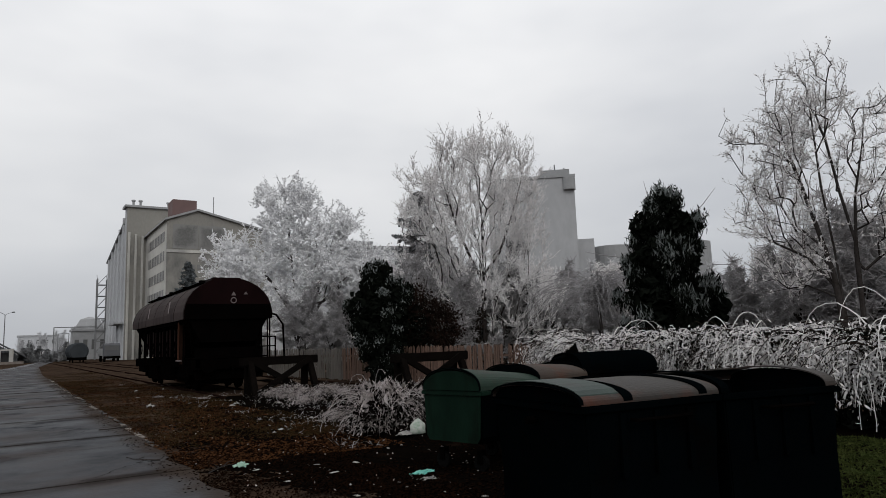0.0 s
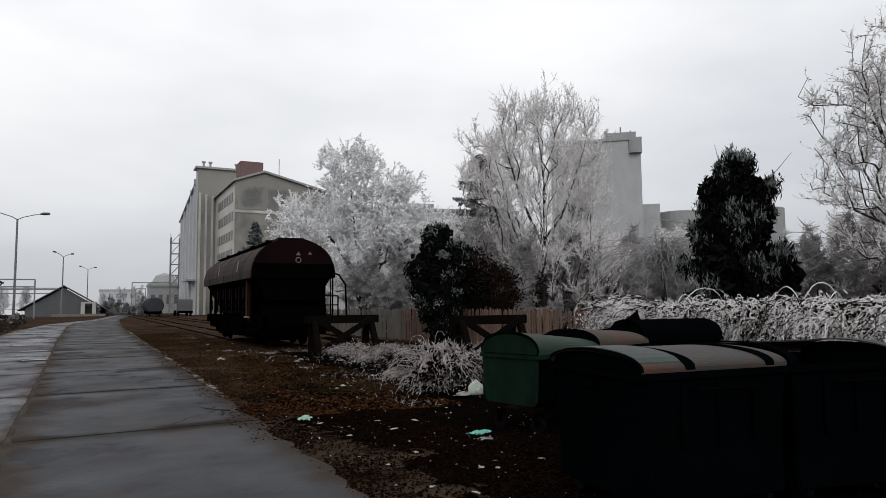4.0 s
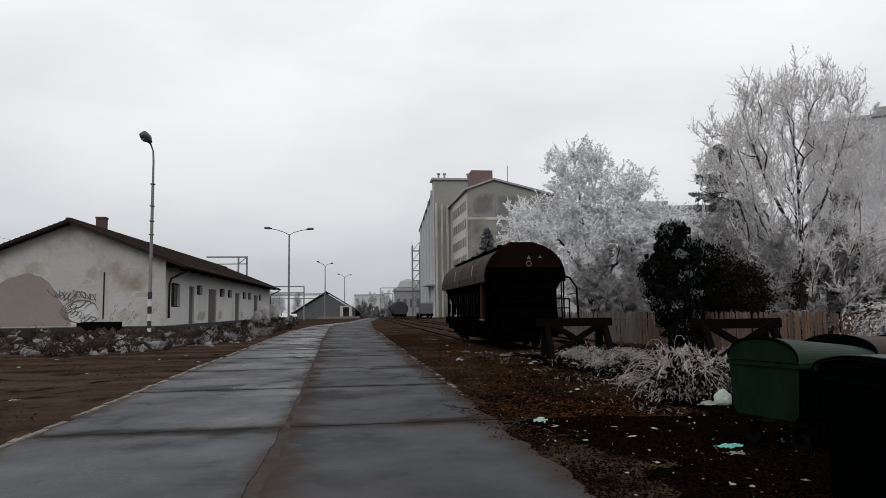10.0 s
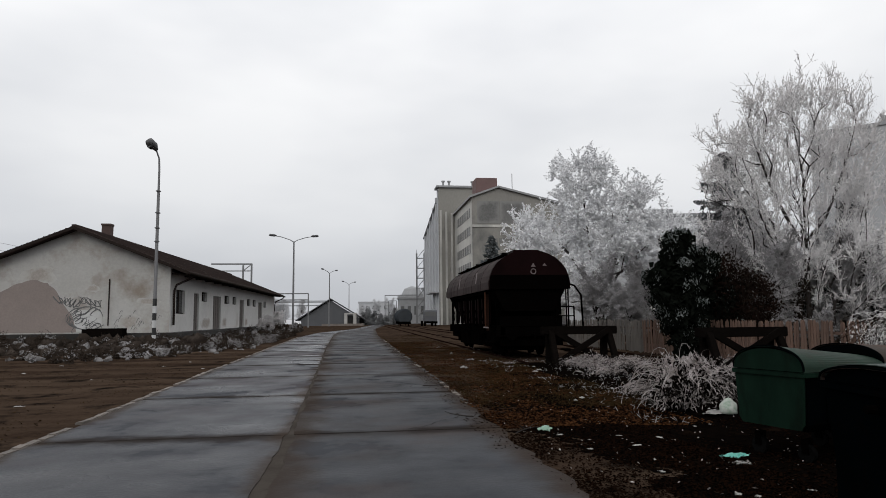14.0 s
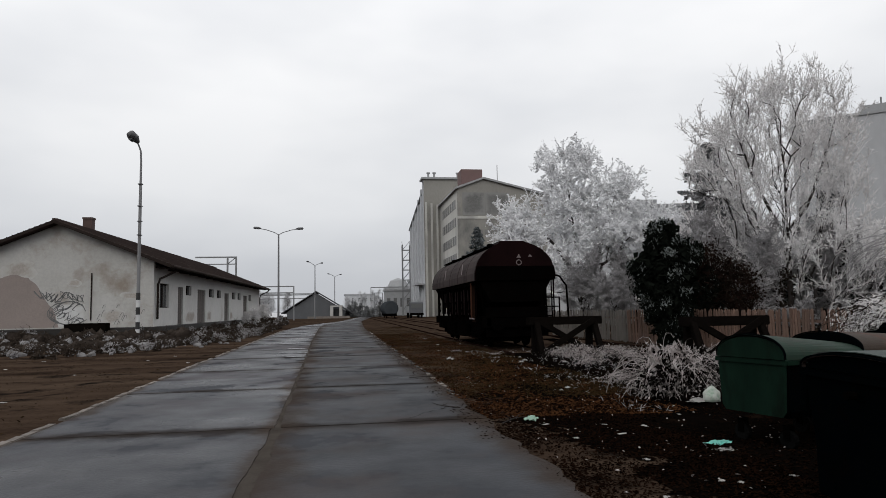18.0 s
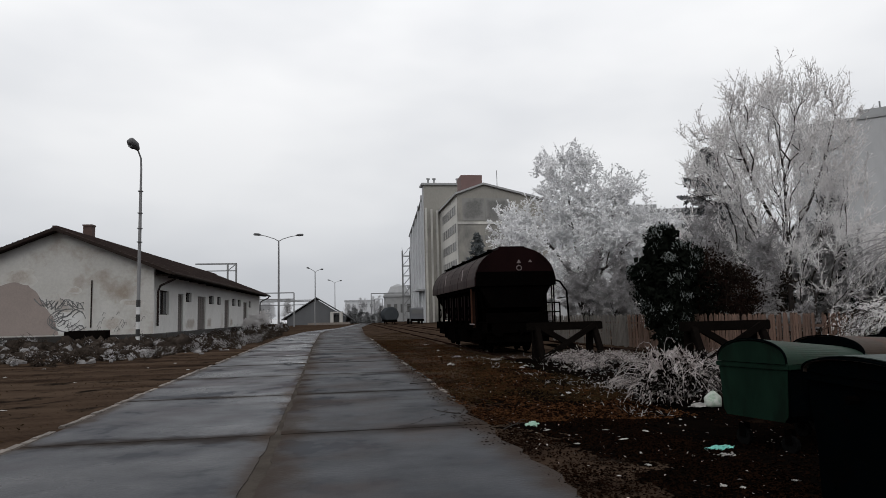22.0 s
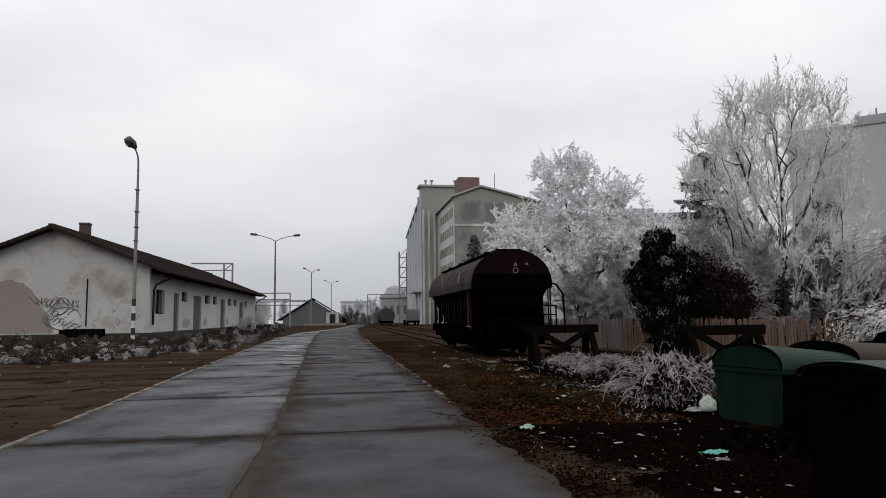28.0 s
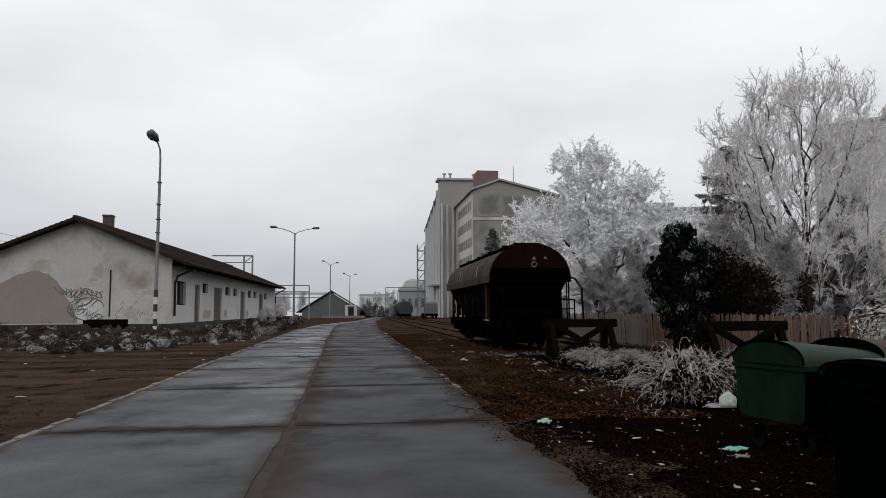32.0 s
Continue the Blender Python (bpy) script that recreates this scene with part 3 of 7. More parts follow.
# goods shed beside the road: white plaster, dark tile roof, on a raised platform
def build_shed():
    shed = thing("goods_shed", "long low white plastered goods shed with a dark tiled roof", "shed", at=pose(-12.0, 45.5, 0, 0, 0, -1.43))
    end, rx, eave = 47.2, -5.9, 4.62
    part("platform", Geo().box(-12.6, 0.95, -1.5, end + 1.0, -0.1, 0.82), M_PLATFORM, shed, "mossy dark concrete platform", bevel=0.03)
    doors = [(5.9, 7.4), (12.0, 14.9), (23.3, 25.6), (34.4, 37.2)]
    small = [(8.2, 9.9), (16.3, 18.3), (19.8, 21.6), (27.4, 29.3), (30.7, 32.6), (38.2, 40.1)]
    holes = [(1.3, 3.5, 2.05, 3.7)] + [(a, b, 0.82, 3.62) for a, b in doors] + [(a, b, 3.05, 3.8) for a, b in small]
    wall = part("wall", wall_panel(end, 0.82, 4.9, 0.35, holes), M_PLASTER_BRIGHT, shed, "stained white plaster wall")
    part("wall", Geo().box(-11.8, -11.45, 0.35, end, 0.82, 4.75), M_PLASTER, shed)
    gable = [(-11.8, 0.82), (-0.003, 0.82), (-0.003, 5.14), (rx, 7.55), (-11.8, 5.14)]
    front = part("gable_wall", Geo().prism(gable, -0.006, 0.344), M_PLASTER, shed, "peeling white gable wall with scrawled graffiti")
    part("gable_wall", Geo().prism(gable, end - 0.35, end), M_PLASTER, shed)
    # worn patch where the plaster has come off, and the scrawls beside it
    rng = random.Random(4)
    bow = [(-11.75, 2.75), (-10.5, 3.54), (-9.5, 4.05), (-8.5, 4.33), (-7.7, 4.08), (-7.1, 3.56), (-6.6, 2.68), (-6.05, 1.92), (-5.75, 0.9)]
    patch = [(-11.75, 0.9)] + [(a[0] + (b[0] - a[0]) * f / 4 + rng.uniform(-0.03, 0.03), a[1] + (b[1] - a[1]) * f / 4 + rng.uniform(-0.03, 0.03)) for a, b in zip(bow, bow[1:]) for f in range(4)] + [bow[-1]]
    part("bare_patch", Geo().prism(patch, -0.02, -0.004), M_BRICKISH, front, "bare grey-pink render where plaster fell off")
    part("pale_paint", Geo().box(-6.1, -4.2, -0.016, -0.007, 0.9, 2.35), M_PALE_PAINT, front, "pale sprayed block under the scrawls")
    for k in range(58):
        g = Geo()
        if k < 9:
            # a row of looping letters that cannot be read
            x, wide = -7.0 + 0.31 * k, rng.uniform(0.2, 0.34)
            line = [(x + wide * math.sin(1.3 * i + k), 3.0 - 0.07 * k % 0.3 + 0.27 * math.cos(1.7 * i + 2 * k)) for i in range(7)]
            thick = 0.03
        elif k < 14:
            a0 = rng.uniform(0, 3)
            line = [(-5.1 + (0.95 + 0.1 * k % 0.5) * math.cos(a0 + 0.4 * i), 1.8 + 0.75 * math.sin(a0 + 0.4 * i)) for i in range(8)]
            thick = 0.026
        elif k < 44:
            cx, cz, a0, r = rng.uniform(-6.1, -4.3), rng.uniform(1.0, 2.4), rng.uniform(0, 6), rng.uniform(0.1, 0.3)
            line = [(cx + r * math.cos(a0 + 0.6 * i) * (1 + 0.15 * i), cz + r * math.sin(a0 + 0.75 * i)) for i in range(rng.randint(4, 7))]
            thick = rng.choice((0.016, 0.024, 0.034))
        else:
            cx, cz, r = rng.uniform(-3.6, -0.6), rng.uniform(1.0, 2.3), rng.uniform(0.06, 0.16)
            line = [(cx + r * math.cos(0.7 * i), cz + 1.3 * r * math.sin(1.1 * i)) for i in range(5)]
            thick = 0.013
        g.rod([(x, -0.014, z) for x, z in line], thick, 5)
        part("graffiti_stroke", g, M_GRAFFITI, front, "grey-black spray paint stroke")
    part("downpipe", Geo().rod([(-3.82, -0.06, 1.3), (-3.82, -0.06, 4.35)], 0.04, 6), M_FASCIA, shed)
    for x0, x1, z0, z1 in ((-9.3, -6.9, 3.9, 5.2), (-3.3, -1.6, 1.0, 2.1), (-2.4, -0.6, 2.6, 3.1), (-5.4, -4.4, 3.4, 4.0)):
        o = [((x0 + x1) / 2 + (x1 - x0) / 2 * math.cos(a) * rng.uniform(0.6, 1.1), (z0 + z1) / 2 + (z1 - z0) / 2 * math.sin(a) * rng.uniform(0.6, 1.1)) for a in [2 * math.pi * k / 14 for k in range(14)]]
        part("worn_patch", Geo().prism(o, -0.011, -0.004), M_WORN, front, "worn blotch in the plaster")
    # roof of two slopes with its courses
    for side in (-1, 1):
        ex, ez, rz = rx + side * 7.2, 4.8, 7.75
        r = part("roof", Geo().add([(rx, -0.75, rz), (rx, end + 0.5, rz), (ex, end + 0.5, ez), (ex, -0.75, ez),
                                    (rx, -0.75, rz - 0.16), (rx, end + 0.5, rz - 0.16), (ex, end + 0.5, ez - 0.16), (ex, -0.75, ez - 0.16)],
                                   [(0, 1, 2, 3), (4, 7, 6, 5), (0, 3, 7, 4), (1, 5, 6, 2), (2, 6, 7, 3), (0, 4, 5, 1)]), M_TILE, shed, "dark brown tiled roof")
        for k in range(22):
            f = (k + 0.5) / 22
            part("tile_course", Geo().beam((rx + side * 7.2 * f, -0.75, rz - 2.95 * f + 0.012), (rx + side * 7.2 * f, end + 0.5, rz - 2.95 * f + 0.012), 0.07, 0.05), M_TILE, r)
        part("barge_board", Geo().beam((rx, -0.78, rz - 0.12), (ex, -0.78, ez - 0.12), 0.06, 0.2), M_FASCIA, shed)
        part("gutter", Geo().rod([(ex + side * 0.07, -0.75, ez - 0.14), (ex + side * 0.07, end + 0.5, ez - 0.14)], 0.09, 6), M_FASCIA, shed)
        part("soffit", Geo().add([(ex - side * 0.05, 0.4, ez - 0.2), (ex - side * 0.05, end, ez - 0.2), (ex - side * 1.3, end, ez - 0.02), (ex - side * 1.3, 0.4, ez - 0.02)], [(0, 1, 2, 3)]), M_FASCIA, shed)
        for k in range(16):
            y = 0.3 + k * end / 16
            part("rafter_end", Geo().beam((ex - side * 0.1, y, ez - 0.24), (ex - side * 1.3, y, ez - 0.1), 0.09, 0.12), M_FASCIA, shed)
    part("ridge", Geo().beam((rx, -0.75, 7.78), (rx, end + 0.5, 7.78), 0.28, 0.12), M_TILE, shed)
    for y in (0.5, end - 0.3):
        part("downpipe", Geo().rod([(1.35, y, 4.65), (1.2, y, 4.4), (0.25, y, 3.95), (0.12, y, 3.6), (0.12, y, 1.3)], 0.075, 7), M_FASCIA, shed, "bent dark drainpipe")
    part("chimney", Geo().box(-6.82, -6.2, 6.0, 6.62, 7.0, 8.85).box(-6.86, -6.16, 5.96, 6.66, 8.72, 8.85), M_CHIMNEY, shed, "squat dark brick chimney")
    for a, b in ((7.6, 11.8), (15.2, 17.6), (25.9, 28.0)):
        o = [((a + b) / 2 + (b - a) / 2 * math.cos(t) * rng.uniform(0.7, 1.05), 1.35 + 0.5 * math.sin(t) * rng.uniform(0.7, 1.1)) for t in [2 * math.pi * k / 14 for k in range(14)]]
        part("damp_stain", Geo().prism(o, 0.0, 0.006, "x"), M_DAMP, wall, "damp brown stain")
    for a, b in doors:
        d = part("door", Geo().box(-0.2, -0.12, a + 0.03, b - 0.03, 0.84, 3.6), M_DOOR, shed, "grey-brown plank door")
        for k in range(1, 4):
            y = a + (b - a) * k / 4
            part("board_joint", Geo().box(-0.12, -0.112, y - 0.015, y + 0.015, 0.9, 3.58), M_FASCIA, d)
    for a, b, z0, z1 in [(1.3, 3.5, 2.05, 3.7)] + [(a, b, 3.05, 3.8) for a, b in small]:
        w = part("window", Geo().box(-0.2, -0.18, a + 0.05, b - 0.05, z0 + 0.05, z1 - 0.05), M_GLASS_DARK, shed, "dark dusty pane")
        m = (a + b) / 2
        for y0, y1, c0, c1 in ((a, b, z0, z0 + 0.07), (a, b, z1 - 0.07, z1), (m - 0.04, m + 0.04, z0 + 0.07, z1 - 0.07)):
            part("frame_bar", Geo().box(-0.18, -0.11, y0, y1, c0, c1), M_FASCIA, w)


build_shed()


# mill: cream gabled block, taller grey block and silo cells behind it
def window_rows(parent, x, y0, y1, zs, count, h, material=M_FAR_WINDOW):
    w = (y1 - y0) / count
    for z in zs:
        for k in range(count):
            a = y0 + k * w
            win = part("window", Geo().box(x - 0.06, x + 0.05, a + 0.1 * w, a + 0.9 * w, z, z + h), material, parent)
            part("mullion", Geo().box(x - 0.1, x - 0.06, a + 0.47 * w, a + 0.53 * w, z, z + h), M_MILL, win)


def build_mill():
    mill = thing("mill_building", "tall cream and grey mill building with shallow gable in mist", "building")
    x0, x1, y0, y1 = 21.5, 38.5, 118.0, 139.0
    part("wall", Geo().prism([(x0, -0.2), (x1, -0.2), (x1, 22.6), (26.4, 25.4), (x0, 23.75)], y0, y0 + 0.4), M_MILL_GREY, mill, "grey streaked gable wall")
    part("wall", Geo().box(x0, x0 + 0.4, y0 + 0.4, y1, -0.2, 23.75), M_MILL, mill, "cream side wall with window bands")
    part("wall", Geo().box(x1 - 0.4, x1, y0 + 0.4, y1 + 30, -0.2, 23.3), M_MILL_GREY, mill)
    for sx, ex, ez in ((26.4, x0 - 0.5, 23.55), (26.4, x1 + 0.5, 22.4)):
        part("roof", Geo().add([(sx, y0 - 0.5, 25.75), (sx, y1 + 30, 25.75), (ex, y1 + 30, ez + 0.25), (ex, y0 - 0.5, ez + 0.25),
                                (sx, y0 - 0.5, 25.4), (sx, y1 + 30, 25.4), (ex, y1 + 30, ez - 0.1), (ex, y0 - 0.5, ez - 0.1)],
                               [(0, 1, 2, 3), (4, 7, 6, 5), (0, 3, 7, 4), (1, 5, 6, 2), (2, 6, 7, 3), (0, 4, 5, 1)]), M_FAR_DARK, mill)
    part("roof_house", Geo().box(22.85, 26.95, 121.0, 125.0, 24.6, 27.9), M_RED_BOX, mill, "brick-red roof housing", bevel=0.05)
    part("mast", Geo().rod([(30.6, 124, 25.0), (30.6, 124, 29.5)], 0.07, 5), M_STEEL_FAR, mill)
    part("cornice", Geo().box(x0 - 0.15, x1, y0 - 0.12, y0, 18.0, 18.5), M_MILL, mill, "pale string course")
    # Soot stains of the gable, laid on as thin plates.
    for a, b, z0, z1 in ((22.4, 26.6, 18.7, 22.9), (26.7, 31.2, 18.7, 22.9)):
        part("upper_panel", Geo().box(a, b, y0 - 0.06, y0 - 0.01, z0, z1), M_SOOT, mill, "soot-dark patch on the gable")
    for k in range(5):
        part("letter_bar", Geo().box(25.6 + k * 0.85, 26.2 + k * 0.85, y0 - 0.05, y0, 15.2, 16.0), M_LETTER, mill, "faded letter-sized bar")
    window_rows(mill, x0, y0 + 2.0, y1 - 3.0, (6.8, 10.1, 13.4, 16.8, 20.2), 6, 1.7)
    # taller block with its pilasters
    bx0, by0, by1 = 18.0, 139.0, 168.0
    part("wall", Geo().box(bx0, 28.5, by0, by0 + 0.5, -0.2, 29.5), M_MILL_GREY, mill, "tall grey block")
    part("wall", Geo().prism([(by0 + 0.5, -0.2), (by1, -0.2), (by1, 21.6), (by0 + 20, 23.4), (by0 + 19.5, 25.0), (by0 + 3.0, 26.6), (by0 + 3.0, 29.5), (by0 + 0.5, 29.5)], bx0, bx0 + 0.5, "x"), M_SILO, mill, "grey silo flank stepping down")
    for k in range(5):
        part("buttress", Geo().box(bx0 - 0.35, bx0, by0 + 3 + k * 5.6, by0 + 3.8 + k * 5.6, -0.2, 27.8 - 1.4 * k), M_SILO, mill)
    part("wall", Geo().box(28.0, 28.5, by0 + 0.5, by0 + 3.0, -0.2, 29.5), M_MILL_GREY, mill)
    part("wall", Geo().box(bx0 + 0.5, 28.0, by0 + 2.6, by0 + 3.0, 20.0, 29.5), M_MILL_GREY, mill)
    part("roof", Geo().add([(bx0 - 0.4, by0 + 3.0, 26.7), (29.0, by0 + 3.0, 26.7), (29.0, by1, 22.0), (bx0 - 0.4, by1, 22.0), (bx0 - 0.4, by0 + 3.0, 26.4), (29.0, by0 + 3.0, 26.4), (29.0, by1, 21.7), (bx0 - 0.4, by1, 21.7)], [(0, 1, 2, 3), (4, 7, 6, 5), (0, 3, 7, 4), (1, 5, 6, 2), (2, 6, 7, 3), (0, 4, 5, 1)]), M_FAR_DARK, mill)
    part("roof", Geo().box(bx0 - 0.5, 29.0, by0 - 0.5, by0 + 3.4, 29.5, 29.9), M_FAR_DARK, mill)
    for k in range(3):
        part("pilaster", Geo().box(bx0 + 0.2 + k * 1.2, bx0 + 0.6 + k * 1.2, by0 - 0.35, by0, -0.2, 24.5 - k * 0.3), M_MILL, mill)
    for x in (19.3, 20.6, 25.8):
        part("vent_pipe", Geo().rod([(x, 141, 29.8), (x, 141, 31.2)], 0.22, 6).rod([(x, 141, 31.1), (x, 141, 31.4)], 0.4, 6), M_FAR_DARK, mill)
    part("canopy", Geo().box(16.4, 18.0, 140, 150, 6.8, 7.1), M_FAR_DARK, mill)


build_mill()


def box_house(name, label, x0, x1, y0, y1, h, material, category="building", rows=0, cols=0, roof=M_FAR_DARK, parapet=0.5):
    b = thing(name, label, category)
    part("wall", Geo().box(x0, x1, y0, y1, -0.2, h), material, b)
    part("roof", Geo().box(x0 - 0.3, x1 + 0.3, y0 - 0.3, y1 + 0.3, h, h + parapet), roof, b)
    for r in range(rows):
        for c in range(cols):
            w = (x1 - x0) / cols
            z = h * (r + 0.35) / rows
            part("window", Geo().box(x0 + w * (c + 0.25), x0 + w * (c + 0.75), y0 - 0.06, y0, z, z + 0.35 * h / rows), M_FAR_WINDOW, b)
    return b


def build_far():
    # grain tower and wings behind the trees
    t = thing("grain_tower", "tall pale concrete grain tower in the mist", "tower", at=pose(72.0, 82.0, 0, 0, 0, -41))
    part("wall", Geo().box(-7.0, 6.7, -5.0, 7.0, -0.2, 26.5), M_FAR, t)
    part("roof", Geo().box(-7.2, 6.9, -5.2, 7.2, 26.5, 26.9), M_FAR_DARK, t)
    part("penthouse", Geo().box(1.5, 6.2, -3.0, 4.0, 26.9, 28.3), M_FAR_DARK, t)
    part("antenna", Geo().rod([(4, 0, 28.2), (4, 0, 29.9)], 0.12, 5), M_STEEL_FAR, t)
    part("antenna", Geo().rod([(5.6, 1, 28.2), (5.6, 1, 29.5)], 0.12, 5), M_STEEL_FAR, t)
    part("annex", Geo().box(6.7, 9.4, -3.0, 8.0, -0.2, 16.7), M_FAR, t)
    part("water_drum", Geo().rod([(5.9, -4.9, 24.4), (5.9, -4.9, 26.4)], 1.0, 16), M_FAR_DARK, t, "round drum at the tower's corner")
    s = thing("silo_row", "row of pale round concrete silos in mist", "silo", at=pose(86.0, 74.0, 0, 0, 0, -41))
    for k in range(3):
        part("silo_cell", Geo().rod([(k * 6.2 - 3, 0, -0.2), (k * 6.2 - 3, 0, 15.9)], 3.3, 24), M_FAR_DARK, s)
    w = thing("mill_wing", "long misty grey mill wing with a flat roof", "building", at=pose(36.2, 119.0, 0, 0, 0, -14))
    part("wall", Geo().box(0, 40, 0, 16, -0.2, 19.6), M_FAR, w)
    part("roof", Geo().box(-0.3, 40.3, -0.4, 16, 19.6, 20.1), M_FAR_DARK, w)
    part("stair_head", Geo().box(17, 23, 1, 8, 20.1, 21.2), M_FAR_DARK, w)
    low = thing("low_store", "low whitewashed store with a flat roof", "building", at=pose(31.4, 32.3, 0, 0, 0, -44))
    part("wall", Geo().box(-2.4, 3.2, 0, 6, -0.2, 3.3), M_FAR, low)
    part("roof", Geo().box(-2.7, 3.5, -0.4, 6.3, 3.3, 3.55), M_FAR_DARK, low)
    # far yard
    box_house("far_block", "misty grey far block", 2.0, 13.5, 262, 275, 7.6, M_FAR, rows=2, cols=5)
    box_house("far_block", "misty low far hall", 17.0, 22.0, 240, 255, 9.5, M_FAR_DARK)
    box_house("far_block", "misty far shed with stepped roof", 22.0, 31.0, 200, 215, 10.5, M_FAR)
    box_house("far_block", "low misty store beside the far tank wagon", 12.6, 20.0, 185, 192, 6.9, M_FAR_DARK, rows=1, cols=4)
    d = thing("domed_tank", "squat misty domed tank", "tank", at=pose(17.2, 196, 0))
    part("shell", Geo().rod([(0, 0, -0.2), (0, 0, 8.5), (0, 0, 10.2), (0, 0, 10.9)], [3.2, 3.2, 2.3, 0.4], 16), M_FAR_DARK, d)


build_far()


def build_hut():
    hut = thing("track_hut", "dark-roofed gabled hut with a white porch", "hut", at=pose(-5.0, 150, 0))
    part("wall", Geo().prism([(-6.6, -0.2), (6.2, -0.2), (6.2, 1.6), (-0.2, 5.7), (-6.6, 1.6)], 0, 18), M_HUT_ROOF, hut, "dark boarded gable")
    for s, e in ((-1, -7.8), (1, 7.6)):
        part("roof", Geo().add([(-0.2, -0.6, 6.15), (-0.2, 18.5, 6.15), (e, 18.5, 1.35), (e, -0.6, 1.35), (-0.2, -0.6, 5.95), (-0.2, 18.5, 5.95), (e, 18.5, 1.15), (e, -0.6, 1.15)],
                               [(0, 1, 2, 3), (4, 7, 6, 5), (0, 3, 7, 4), (1, 5, 6, 2), (2, 6, 7, 3), (0, 4, 5, 1)]), M_HUT_ROOF, hut)
    for x in (3.2, 5.2):
        part("porch_pillar", Geo().box(x - 0.35, x + 0.35, -1.4, -0.7, 0, 2.5), M_PLASTER, hut)
    part("porch_lintel", Geo().box(2.85, 5.55, -1.4, -0.7, 2.5, 2.8), M_PLASTER, hut)
    part("door", Geo().box(3.6, 4.8, -0.06, -0.01, 0, 2.1), M_BLACK, hut)
    part("plinth", Geo().box(-2.0, 7.2, -2.6, -1.5, -0.1, 0.45), M_KERB, hut)


build_hut()


# ---- lamp posts ----
def build_lamps():
    p = thing("street_lamp", "tall single-headed street lamp, banded black and white at its foot", "street lamp", "street lamps", at=pose(-11.5, 40.4, 0))
    part("pole", Geo().rod([(0, 0, -0.1), (0, 0, 9.2)], [0.11, 0.085], 10), M_POLE, p)
    part("pole_top", Geo().rod([(0, 0, 9.2), (0, 0, 10.6), (-0.03, 0, 11.2), (-0.15, -0.1, 11.6), (-0.35, -0.2, 11.85)], [0.07, 0.06, 0.055, 0.05, 0.05], 8), M_POLE, p)
    h = part("lamp_head", Geo().rod([(-0.15, -0.1, 11.68), (-0.28, -0.3, 11.9), (-0.42, -0.6, 12.02), (-0.5, -0.85, 11.98)], [0.1, 0.25, 0.27, 0.1], 10), M_LAMP, p, "dark cobra-head lamp", smooth=True)
    part("lens", Geo().rod([(-0.36, -0.42, 11.78), (-0.44, -0.68, 11.82)], [0.16, 0.14], 8), M_GLASS_DARK, h)
    for k in range(6):
        part("band", Geo().rod([(0, 0, 0.35 + 0.42 * k), (0, 0, 0.77 + 0.42 * k)], 0.118, 12), M_BLACK if k % 2 else M_WHITE, p)
    for z in (6.2, 7.0, 7.9, 9.2):
        part("clip", Geo().box(-0.12, 0.12, -0.14, 0.1, z, z + 0.05), M_LAMP, p)
    d = thing("street_lamp", "tall twin-armed street lamp", "street lamp", "street lamps", at=pose(-7.5, 84.0, 0, 0, 0, 8))
    part("pole", Geo().rod([(0, 0, -0.1), (0, 0, 11.3)], [0.14, 0.09], 10), M_POLE, d)
    for s in (-1, 1):
        a = part("arm", Geo().rod([(0, 0, 11.2), (s * 0.5, 0, 11.5), (s * 1.6, 0, 11.85), (s * 2.3, 0, 11.95)], 0.05, 6), M_POLE, d)
        part("lamp_head", Geo().rod([(s * 2.1, 0, 11.97), (s * 2.4, 0, 12.02), (s * 2.95, 0, 12.05), (s * 3.05, 0, 12.02)], [0.06, 0.16, 0.15, 0.05], 8), M_LAMP, a, smooth=True)
    copy_thing(d, pose(-5.2, 143.0, 0, 0, 0, 58))
    copy_thing(d, pose(-1.4, 190.0, 0, 0, 0, 50))


build_lamps()


def build_wires():
    for k, (z0, z1) in enumerate(((9.6, 7.7), (8.9, 7.3), (7.6, 6.6))):
        w = thing("overhead_wire", "thin grey overhead wire running to the shed", "wire", "overhead wires")
        a, b = Vector((-34.0, 47.0 + k, z0)), Vector((-17.0, 62.0 + k, z1 - 1.6))
        part("strand", Geo().rod([a.lerp(b, f / 10) - Vector((0, 0, 0.5 * math.sin(math.pi * f / 10))) for f in range(11)], 0.011, 4), M_POLE, w)


build_wires()


# ---- frames and lattice tower ----
def portal(x0, x1, y, h, name="pipe_bridge", label="grey steel pipe bridge frame in mist", levels=1):
    p = thing(name, label, "gantry", "pipe bridges")
    for x in (x0, x1):
        part("post", Geo().beam((x, y, -0.2), (x, y, h), 0.22), M_STEEL_FAR, p)
    for k in range(levels):
        part("crossbeam", Geo().beam((x0, y, h - k * 1.2), (x1, y, h - k * 1.2), 0.2), M_STEEL_FAR, p)
    return p


